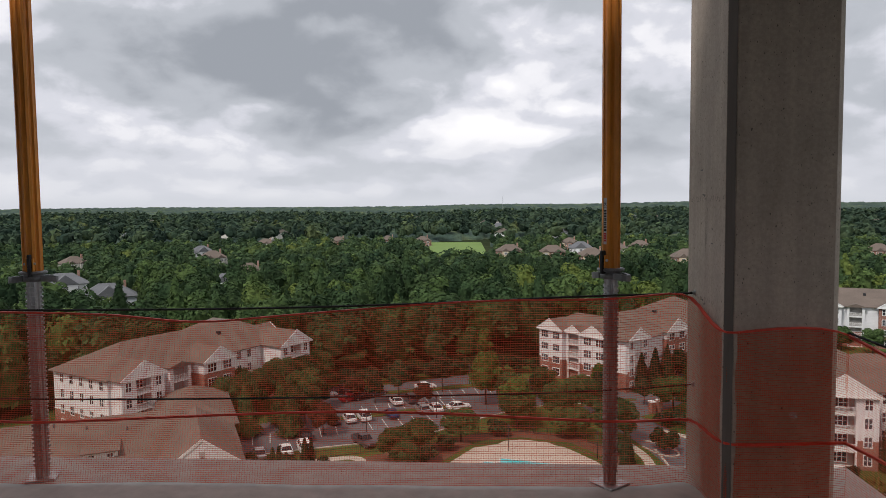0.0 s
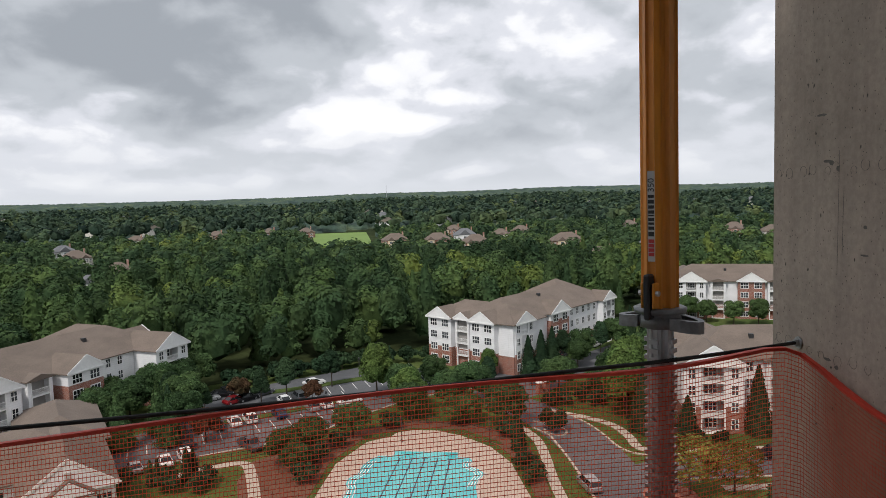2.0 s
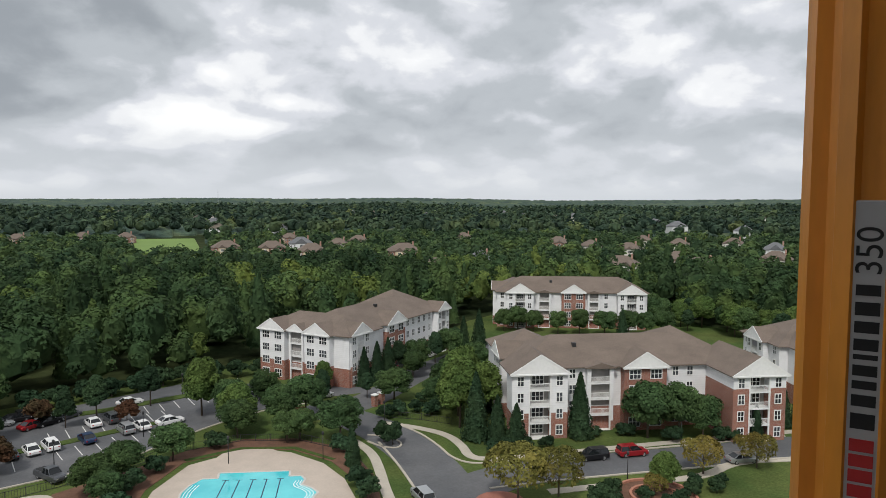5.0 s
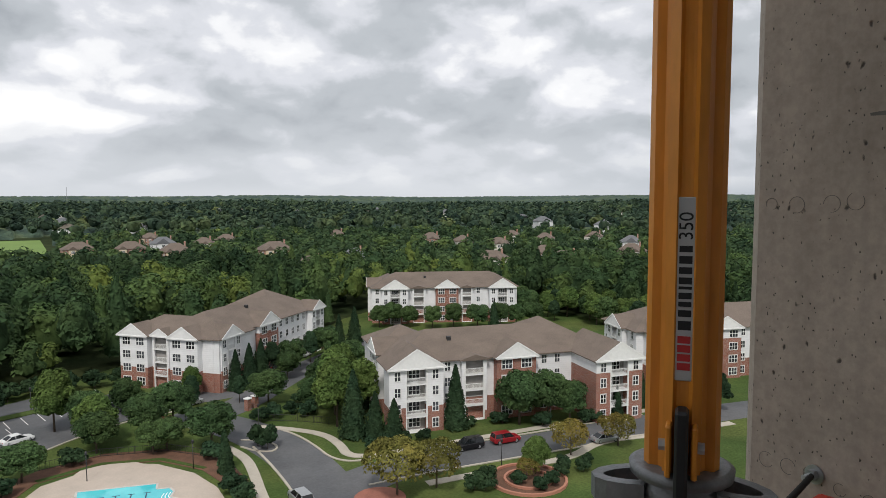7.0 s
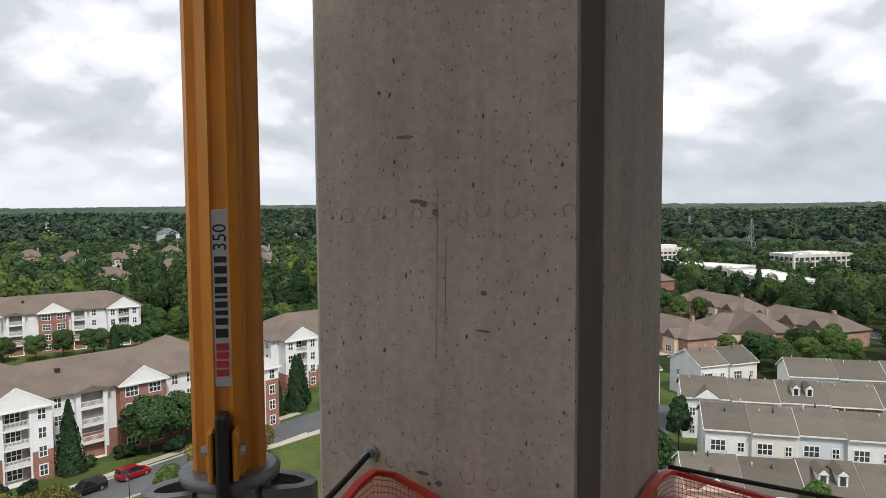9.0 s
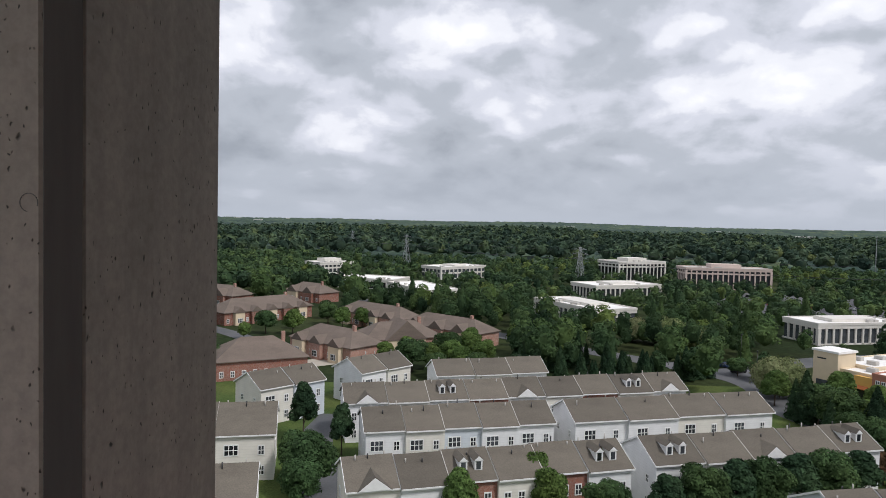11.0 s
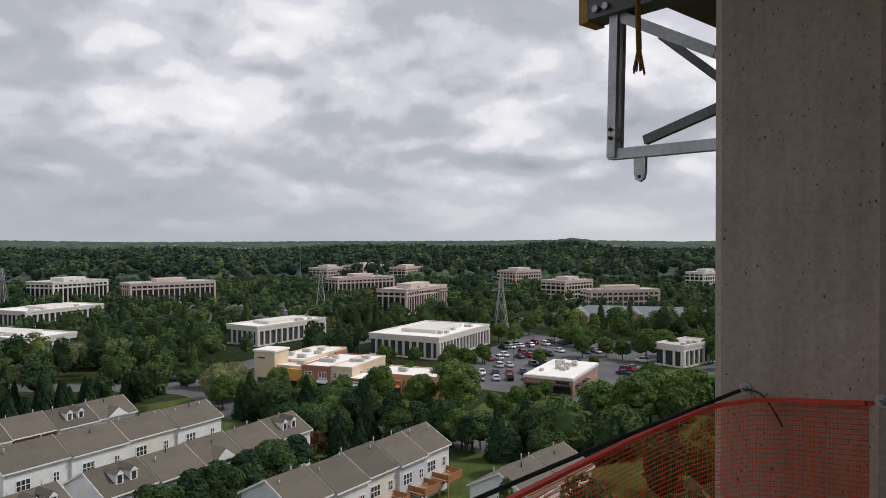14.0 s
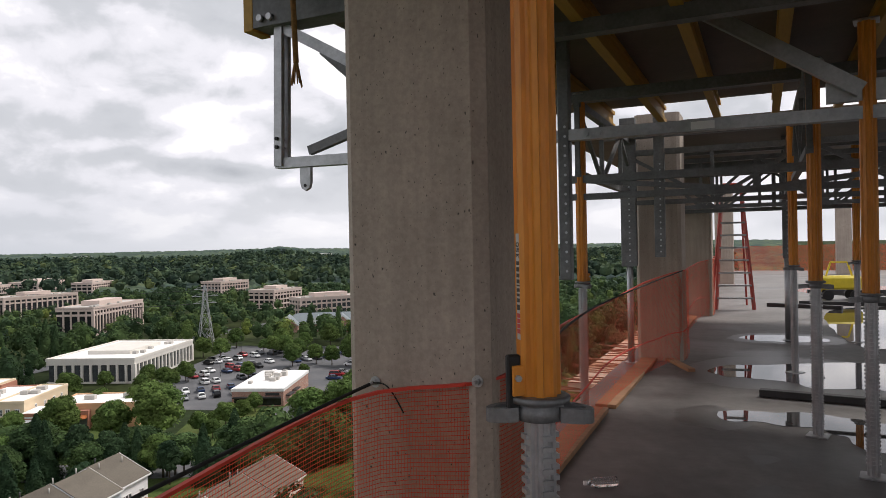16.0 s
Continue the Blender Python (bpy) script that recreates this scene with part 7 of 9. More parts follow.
PAINTS = {"white": car_paint("white_car_paint", (0.72, 0.72, 0.72), 0.0), "black": car_paint("black_car_paint", (0.012, 0.012, 0.014)), "silver": car_paint("silver_car_paint", (0.42, 0.43, 0.44), 0.6),
          "grey": car_paint("grey_car_paint", (0.10, 0.105, 0.115), 0.5), "red": car_paint("red_car_paint", (0.30, 0.015, 0.02)), "blue": car_paint("blue_car_paint", (0.025, 0.05, 0.12), 0.4)}
GLASS = material("car_glass", (0.012, 0.014, 0.016), 0.05, var=0.1, scale=3)
TYRE = material("tyre_rubber", (0.015, 0.015, 0.016), 0.85, var=0.2, scale=20)
RIM = material("alloy_rim", (0.45, 0.45, 0.46), 0.35, 0.8, var=0.1, scale=10)
LAMP = material("clear_lamp_glass", (0.65, 0.66, 0.66), 0.15, var=0.05, scale=5)
TAIL = material("red_lamp_glass", (0.35, 0.012, 0.012), 0.2, var=0.05, scale=5)


def loft(bm, sections, mi=0):
    """Skin over outlines given as lists of points, closed at the ends."""
    rings = [[bm.verts.new(p) for p in s] for s in sections]
    n = len(rings[0])
    for a, b in zip(rings, rings[1:]):
        for i in range(n):
            bm.faces.new((a[i], a[(i + 1) % n], b[(i + 1) % n], b[i]))
    bm.faces.new(rings[0][::-1])
    bm.faces.new(rings[-1])


def car_model(style):
    """Meshes of a car 1.8 m wide, its nose towards +x: (name, mesh, material key)."""
    L, H, hood, suv = {"sedan": (4.7, 1.45, 0.92, 0), "suv": (4.8, 1.75, 1.08, 1), "pickup": (5.6, 1.85, 1.12, 2)}[style]
    W = 0.92
    h = L / 2
    bm = bmesh.new()
    def ring(x, z0, z1, w):
        return [(x, -w, z0), (x, w, z0), (x, w * 1.0, z1 - 0.18), (x, w * 0.86, z1), (x, -w * 0.86, z1), (x, -w * 1.0, z1 - 0.18)]
    if suv == 2:
        prof = [(-h, 0.55, 1.10, 0.86), (-h + 0.1, 0.40, 1.16, W), (-0.2, 0.34, 1.16, W), (0.9, 0.34, 1.14, W), (h - 0.35, 0.36, 1.08, W), (h - 0.05, 0.42, 0.95, 0.86), (h, 0.48, 0.80, 0.80)]
    else:
        prof = [(-h, 0.48, hood - 0.12, 0.78), (-h + 0.12, 0.34, hood + 0.02, 0.88), (-h * 0.5, 0.28, hood + 0.06, W), (0.3, 0.28, hood + 0.04, W), (h * 0.55, 0.30, hood - 0.02, W), (h - 0.25, 0.32, hood - 0.14, 0.88), (h, 0.42, hood - 0.32, 0.74)]
    loft(bm, [ring(*p) for p in prof])
    bmesh.ops.bevel(bm, geom=[e for e in bm.edges if e.is_manifold and e.calc_face_angle(0) > 0.6], offset=0.04, segments=1, affect="EDGES")
    body = mesh_of(bm, "body")
    cab = {"sedan": [(-h * 0.80, hood), (-h * 0.42, H), (h * 0.12, H), (h * 0.50, hood)], "suv": [(-h * 0.95, hood), (-h * 0.86, H), (h * 0.18, H), (h * 0.52, hood)], "pickup": [(-0.55, hood), (-0.42, H), (0.75, H), (1.35, hood)]}[style]
    def cabin(inset, top_drop):
        b = bmesh.new()
        base = [(cab[0][0] + inset, hood - 0.02), (cab[3][0] - inset, hood - 0.02)]
        top = [(cab[1][0] + inset * 0.5, H - top_drop), (cab[2][0] - inset * 0.5, H - top_drop)]
        wb_, wt = W * 0.95 - inset * 0.3, W * 0.74 - inset * 0.3
        solid(b, [(base[0][0], -wb_, base[0][1]), (base[1][0], -wb_, base[1][1]), (base[1][0], wb_, base[1][1]), (base[0][0], wb_, base[0][1]),
                  (top[0][0], -wt, top[0][1]), (top[1][0], -wt, top[1][1]), (top[1][0], wt, top[1][1]), (top[0][0], wt, top[0][1])],
              [(3, 2, 1, 0), (4, 5, 6, 7), (0, 1, 5, 4), (1, 2, 6, 5), (2, 3, 7, 6), (3, 0, 4, 7)])
        return b
    glass = mesh_of(cabin(0.0, 0.06), "glasshouse")
    b = bmesh.new()
    wt = W * 0.76
    box(b, cab[1][0] - 0.04, -wt, H - 0.09, cab[2][0] + 0.05, wt, H, 0.03)
    for s in (-1, 1):
        for (bx, bz), (tx, tz) in ((cab[0], cab[1]), (cab[3], cab[2]), (((cab[0][0] + cab[3][0]) / 2 - 0.1, hood), ((cab[1][0] + cab[2][0]) / 2 - 0.1, H))):
            bar(b, (bx, s * W * 0.94, bz - 0.02), (tx, s * wt * 0.98, tz - 0.05), 0.08, 0.06)
    roof = mesh_of(b, "roof")
    out = [("body", body, "paint"), ("glasshouse", glass, "glass"), ("roof_frame", roof, "paint")]
    if suv == 2:
        b = bmesh.new()
        box(b, -h + 0.14, -0.74, 1.165, -0.62, 0.74, 1.172)
        out.append(("load_bed", mesh_of(b, "load_bed"), "tyre"))
    for y0 in (-0.70, 0.42):
        b = bmesh.new()
        box(b, h - 0.10, y0, hood - 0.40, h + 0.01, y0 + 0.28, hood - 0.24, 0.02)
        out.append(("headlight", mesh_of(b, "headlight"), "lamp"))
    for y0 in (-0.76, 0.50):
        b = bmesh.new()
        box(b, -h - 0.01, y0, hood - 0.30, -h + 0.08, y0 + 0.26, hood - 0.14, 0.02)
        out.append(("tail_light", mesh_of(b, "tail_light"), "tail"))
    r = 0.33 if suv == 0 else 0.38
    b = bmesh.new()
    tube(b, (0, -0.11, 0), (0, 0.11, 0), r, 16)
    tyre = mesh_of(b, "tyre")
    b = bmesh.new()
    tube(b, (0, -0.115, 0), (0, 0.115, 0), r * 0.62, 12)
    rim = mesh_of(b, "rim")
    return out, tyre, rim, r, h


MODELS = {s: car_model(s) for s in ("sedan", "suv", "pickup")}
CAR_LABEL = {"sedan": "parked %s saloon car on asphalt", "suv": "parked %s sport utility car on asphalt", "pickup": "parked %s pickup truck on asphalt"}
CARS = {}


def car(x, y, yaw, colour, style="sedan", group="parked cars", far=False):
    key = (colour, style, far)
    m = pose(x, y, G + 0.05, 0, 0, yaw)
    if key in CARS:
        return copy_thing(CARS[key], m)
    parts, tyre, rim, r, h = MODELS[style]
    c = thing("car", m, CAR_LABEL[style] % colour, "car", group)
    mats = {"paint": PAINTS[colour], "glass": GLASS, "lamp": LAMP, "tail": TAIL, "tyre": TYRE}
    for name, me, k in parts:
        if far and k in ("lamp", "tail"):
            continue
        mesh = me.copy()
        put(name, mesh, mats[k], c)
    for sx in (-0.60, 0.62):
        for sy in (-1, 1):
            w = put("wheel", tyre, TYRE, c, pose(sx * h, sy * 0.80, r))
            if not far:
                put("rim", rim, RIM, w)
    CARS[key] = c
    return c


A = 24.0      # the car park's rows run at this bearing
for x, y, yaw, col, st in (
        (-31.9, 104.4, A + 90, "white", "sedan"), (-29.4, 105.9, A + 90, "white", "suv"), (-35.6, 102.6, A + 92, "silver", "sedan"), (-38.6, 101.2, A + 90, "grey", "sedan"), (-30.6, 111.0, A + 90, "black", "suv"),
        (-20.2, 108.6, A - 75, "grey", "pickup"), (-14.8, 111.2, A + 5, "black", "pickup"), (-25.0, 120.7, A + 90, "white", "sedan"), (-22.6, 121.8, A + 90, "white", "suv"), (-27.6, 119.6, A + 90, "grey", "sedan"),
        (-17.8, 123.6, A + 90, "blue", "sedan"), (-12.4, 126.4, A + 90, "silver", "suv"), (-10.0, 127.6, A + 90, "white", "sedan"), (-5.6, 128.6, A, "white", "sedan"), (-15.3, 133.2, A + 90, "grey", "suv"), (-18.0, 131.8, A + 90, "white", "sedan"),
        (-33.0, 136.0, A, "silver", "sedan"), (-31.0, 138.4, A, "black", "sedan"), (-29.0, 140.0, A, "black", "suv"), (-25.4, 134.8, A + 20, "black", "sedan"), (-24.6, 136.6, A + 20, "white", "sedan"), (-22.8, 137.8, A + 20, "grey", "sedan"), (-27.4, 133.6, A + 20, "red", "sedan"),
        (-13.2, 142.8, A, "white", "sedan"), (10.6, 139.2, A + 10, "grey", "suv"), (12.6, 140.6, A + 10, "black", "sedan"), (15.6, 138.6, A + 10, "white", "sedan"), (18.8, 137.0, A + 5, "white", "sedan"), (21.6, 135.4, A, "silver", "suv"), (9.4, 144.2, A + 10, "black", "suv"), (13.0, 145.0, A + 10, "red", "sedan"),
        (40.5, 152.6, 45, "black", "sedan"), (43.0, 154.6, 45, "grey", "suv"), (45.2, 156.6, 45, "white", "sedan"), (47.6, 158.6, 45, "white", "suv"), (50.0, 160.4, 45, "silver", "sedan"), (53.0, 162.6, 45, "white", "sedan"), (37.2, 149.6, 45, "grey", "sedan"),
        (49.2, 91.2, -6, "silver", "sedan"), (54.7, 90.6, 174, "black", "suv"), (61.2, 90.0, -6, "red", "suv"), (26.4, 85.6, 95, "silver", "suv"), (103.0, 87.0, 60, "white", "sedan"), (75.0, 82.4, -8, "silver", "sedan")):
    car(x, y, yaw, col, st)
rc = random.Random(5)
COLS = ("white", "white", "black", "silver", "grey", "red", "white", "blue", "grey")
for (x0, y0), (x1, y1), n, turn in (((140, -128), (122, -150), 8, 40), ((146, -134), (126, -160), 9, 40), ((150, -146), (136, -172), 9, 40), ((160, -152), (150, -180), 9, 40), ((163, -158), (154, -186), 9, 40), ((172, -176), (164, -204), 9, 40), ((176, -182), (168, -208), 8, 40), ((146, -190), (136, -212), 7, 40), ((150, -186), (142, -210), 7, 40), ((116, -168), (124, -190), 6, 40),
                                  ((392, -150), (352, -146), 5, 0), ((396, -162), (344, -160), 6, 0), ((384, -184), (340, -182), 4, 0), ((186, -68), (176, -74), 3, 30), ((190, -60), (194, -66), 2, 60)):
    for i in range(n):
        if rc.random() < 0.78:
            u = i / max(1, n - 1)
            car(x0 + (x1 - x0) * u + rc.uniform(-0.3, 0.3), y0 + (y1 - y0) * u + rc.uniform(-0.3, 0.3), math.degrees(math.atan2(y1 - y0, x1 - x0)) + 90 + rc.choice((0, 180)), rc.choice(COLS), rc.choice(("sedan", "sedan", "suv")), far=True)

# ---- planted trees round the buildings ----
for q in (("oval", -18.0, 136.4, 0.88, 1.05), ("oval", -9.5, 140.9, 0.90, 1.05), ("oval", -22.2, 132.0, 0.72, 1.05), ("bright", -0.4, 131.6, 1.18, 0.85), ("bright", 5.0, 122.0, 0.88, 1.15), ("oak", 10.8, 134.6, 0.75, 1.0), ("oak", 17.0, 124.1, 0.85, 1.05), ("oak", 12.2, 121.6, 0.8, 1.05), ("oval", 21.0, 130.2, 0.8, 0.9), ("bright", 22.8, 141.2, 0.66, 0.9), ("oak", 5.0, 117.4, 0.72, 1.1), ("oak", 12.4, 112.6, 0.6, 1.1), ("oak", 4.2, 128.2, 0.8, 1.0), ("red", 15.6, 119.0, 0.6),
          ("oak", 20.5, 110.5, 0.8, 1.25),
          ("oak", -4.5, 110.5, 0.62, 1.3), ("oak", -10.8, 105.0, 0.62, 1.2), ("oak", -12, 97.5, 0.5, 1.2), ("red", -28, 113, 0.9), ("red", -26.5, 134.5, 0.8), ("oak", -32.5, 118.0, 0.8), ("pine", -41, 112, 0.85), ("pine", -37, 119, 0.8),
          ("oak", -44, 126, 0.9, 1.2), ("oak", -38.5, 138, 0.9, 1.1), ("oval", -38, 130, 0.9), ("conifer", -36, 121.5, 0.7), ("column", -31.5, 96.5, 0.75), ("column", -26.8, 97.0, 1.0), ("column", -26.2, 98.2, 0.85), ("column", -31.0, 98.0, 0.7),
          ("column", 20.2, 100.0, 1.25), ("column", 20.0, 96.2, 1.0), ("bush", -24, 96, 1.5), ("bush", 27.0, 108.0, 2.2, 0.7), ("bush", 28.0, 106.3, 2.2, 0.7), ("oak", 34.5, 129.0, 0.72, 1.3), ("bush", 39.5, 127, 1.2),
          ("conifer", 31.5, 141.5, 0.75), ("conifer", 34.5, 142.5, 0.82), ("oval", 40.5, 147.0, 0.9), ("oak", 46, 150.5, 0.8), ("oval", 52, 156, 0.85), ("conifer", 15.5, 159.5, 0.6), ("red", 21, 152.5, 0.7), ("oval", 26.5, 146.0, 0.75), ("oval", 30, 132.5, 0.6), ("conifer", 63.5, 167, 0.8), ("conifer", 69, 170, 0.9),
          ("bright", 41.0, 110.5, 1.3, 0.9), ("bright", 43.0, 116.5, 1.25, 0.9), ("conifer", 41.5, 104.5, 1.0, 1.0), ("conifer", 43.8, 101.2, 0.72, 1.1), ("conifer", 46.4, 99.6, 0.62, 1.3), ("conifer", 57.8, 99.6, 0.98, 0.95), ("oak", 68.2, 95.8, 1.05, 1.0), ("oak", 73.2, 94.4, 1.0, 0.95), ("oak", 76.5, 92.6, 0.8), ("conifer", 93.5, 93, 0.7), ("conifer", 97.5, 92, 0.95), ("conifer", 101, 94, 0.9), ("oval", 100, 85, 0.9, 1.1), ("oval", 103.5, 83.5, 0.8, 1.1),
          ("yellow", 38.0, 81.4, 1.15), ("yellow", 43.5, 80.8, 0.95), ("yellow", 66.5, 80.6, 0.82), ("yellow", 75.5, 80.0, 0.75), ("bright", 57.5, 77.5, 0.6), ("yellow", 55.5, 76.8, 0.45),
          ("bush", 47.4, 77.6, 1.5), ("bush", 48.6, 76.6, 1.4), ("bush", 51.0, 79.4, 1.3), ("bush", 60.5, 75.5, 1.3), ("bush", 53.5, 76.0, 1.2), ("bush", 57.0, 73.5, 1.3), ("bush", 62.8, 78.0, 1.0), ("bush", 55.0, 73.0, 1.2), ("bush", 66.5, 77.0, 0.9), ("bush", 64, 75, 1.2),
          ("oak", 84, 187, 0.75), ("oak", 97, 178, 0.75), ("oak", 103, 176, 0.8), ("conifer", 112, 168, 0.75), ("oak", 120, 168, 0.75), ("bush", 66, 97.6, 1.3), ("bush", 60.6, 99.2, 1.0), ("bush", 78.5, 90.6, 1.5), ("bush", 50.5, 97.2, 1.2)):
    plant(*q)
for q in (("oak", 93.6, 25.5, 1.0), ("oak", 98, 28.0, 0.9, 0.9), ("oak", 88.5, 25.2, 0.8), ("bright", 82.5, 4.2, 0.95, 0.8), ("bright", 86.0, -7.2, 0.9, 0.85), ("oak", 85, -14, 0.8), ("oval", 87.0, -22, 0.85, 1.3), ("oak", 89.3, -27, 0.9), ("oval", 91.2, -32, 0.95, 1.3), ("oak", 93, -36.5, 0.9), ("oval", 94.8, -41.5, 0.95, 1.35), ("oak", 96.5, -46.5, 0.92), ("oval", 98.5, -52, 0.9, 1.3), ("conifer", 104.2, -63.3, 0.8, 1.2), ("conifer", 100, -65, 0.75, 1.2), ("oval", 95, -69, 0.8, 1.3), ("oval", 78.9, -80, 0.9, 1.3), ("oak", 72, -82, 1.0), ("oak", 110, -66.5, 0.8), ("red", 107, -60, 0.9), ("oak", 112, -62.5, 1.0),
          ("bush", 117.5, 13.5, 2.0), ("bush", 119, 8, 2.0), ("oak", 115.5, 5.0, 0.5), ("bush", 127, -17, 2.6), ("bush", 129, -22, 2.6), ("pale", 160.5, -67.5, 1.05, 0.9), ("pale", 228, -60, 1.0, 1.0), ("pale", 218, -66, 0.9, 1.0), ("pale", 232, -50, 0.9, 1.0), ("oak", 176.5, -70, 0.6, 1.3), ("oak", 182, -66, 0.55, 1.3)):
    plant(*q)
for i in range(16):
    plant("conifer", 150 + 30 * i / 15 + random.uniform(-2, 2), -8 - 48 * i / 15 + random.uniform(-3, 3), random.uniform(0.62, 0.85), 1.15)
# evergreens and oaks behind the townhouse gardens
for q in ((116.2, -70.1, 0.75), (109.5, -73.3, 1.0), (106.4, -77.1, 1.1), (120.8, -67.7, 0.75), (125.5, -65.2, 0.7), (97.8, -81.8, 0.8), (90.3, -81.6, 0.85), (85.5, -84.5, 0.9), (85.7, -90.7, 0.65), (79.5, -88.9, 0.75), (102.5, -79.6, 0.95), (113, -75.5, 0.8), (94, -84.6, 0.7), (131, -64, 0.72), (136.5, -64.5, 0.7), (143, -63, 0.75), (118.5, -75.5, 0.65), (74, -96, 0.95), (70, -104, 1.0), (100, -86.5, 0.6)):
    plant(("oak", "conifer", "oval", "conifer")[len(PLANTED) % 4], *q, 1.1)
rp = random.Random(4)
for i in range(30):
    u = i / 29
    x, y = (143 - 45 * u * 1.6, -63 - 19 * u * 1.6) if u < 0.625 else (98 - 26 * (u - 0.625) / 0.375, -82 - 22 * (u - 0.625) / 0.375)
    plant(("oak", "oval", "conifer", "oak", "bright")[i % 5], x + rp.uniform(-3, 3), y + rp.uniform(-4.5, 2.5), rp.uniform(0.75, 1.02), 1.3)
# trees among the brick townhouses
for q in ((224.5, 72.3, 0.85, 1.1), (224, 63, 0.95, 1.1), (213, 75.6, 0.6, 1.1), (247.8, 56.4, 0.9, 1.1), (239.4, 49.4, 0.85, 1.1), (243, 43, 0.8, 1.1), (174.3, 18.7, 0.95, 1.3), (178.4, 14.4, 0.75, 1.3), (193.6, 21.6, 0.65, 1.2), (192.6, 10.2, 0.85, 1.3), (192.3, 4, 0.85, 1.3), (182, 26.4, 0.7, 1.1), (165.8, 68, 0.8, 1.1), (220, 92.2, 0.7, 1.1), (185, 9, 0.75, 1.3), (168, 12, 0.7, 1.2), (176, 6, 0.75, 1.2), (184, 0, 0.8, 1.2), (170, 2, 0.7, 1.2), (205, 4, 0.8, 1.2), (236, 66, 0.7), (262, 60, 0.8), (232, 30, 0.6), (214, 44, 0.5)):
    plant(("oak", "bright", "bright")[len(PLANTED) % 3], *q)
for q in ((116.9, 32.1, 1.2, 0.85), (110.7, 24.2, 1.0, 0.85), (153.4, -6.5, 1.1, 0.95), (165.8, 62.4, 0.55, 1.6), (169.4, 61.3, 0.45, 1.6), (173.2, 60.2, 0.4, 1.6)):
    plant("oval" if q[2] > 0.9 else "column", *q)
plant("bright", 89.4, -5.8, 1.0, 0.75)
for i in range(26):
    plant("conifer", rp.uniform(158, 192), rp.uniform(-38, -8), rp.uniform(0.55, 0.85), 1.0)
# young trees at the foot of the shops, along the approach road and in the car park
for q in ((155.5, -78.4, 0.78), (148.9, -82.6, 0.64), (143.2, -89.4, 0.6), (130.1, -90.9, 1.0), (120.0, -94.9, 0.9), (112.5, -99.5, 1.25), (153, -63.2, 0.8), (110.4, -113.1, 0.36), (106.5, -112.6, 0.6), (107.5, -119.4, 0.5), (110.8, -127.2, 0.48), (112.7, -121.4, 0.36), (104, -106, 0.42), (108.5, -107, 0.5),
          (85.3, -113.9, 1.05), (79.2, -117.7, 1.2), (80.9, -125.8, 1.15), (75.8, -129.4, 1.2), (78.3, -138.3, 1.1), (90.5, -141.0, 1.0), (88.5, -152.3, 0.75), (88.0, -129.2, 0.75), (77.2, -145.3, 0.8), (78.6, -155.6, 0.75), (86, -122, 0.8), (72, -121, 1.0),
          (185, -187, 0.75), (175, -185, 0.8), (190, -210, 0.8), (163, -199, 0.75), (157, -199, 0.8), (149, -196, 0.75), (137, -189, 0.7), (130, -188, 0.7), (157, -151, 0.6), (156, -142, 0.6), (141, -160, 0.55), (165, -113, 0.6), (145, -112, 0.65), (133, -113, 0.8),
          (152.8, -131.3, 0.6), (151.2, -140.2, 0.56), (155.3, -150.2, 0.55), (163.9, -204.6, 0.95), (141.9, -182.6, 0.78), (172.7, -205.4, 0.5), (122.4, -189.7, 1.1), (127.3, -168.9, 0.4), (169.5, -133.1, 0.55), (162.1, -142, 0.62), (167.5, -120.5, 0.75), (193.9, -120.2, 0.6), (154.2, -222.9, 0.95), (124.1, -203.9, 0.95), (117, -212.4, 0.95), (118, -198, 0.8), (108, -205, 0.9), (100, -196, 0.8), (160, -214, 0.7)):
    plant("bright", q[0], q[1], q[2] * 1.08, 1.15)

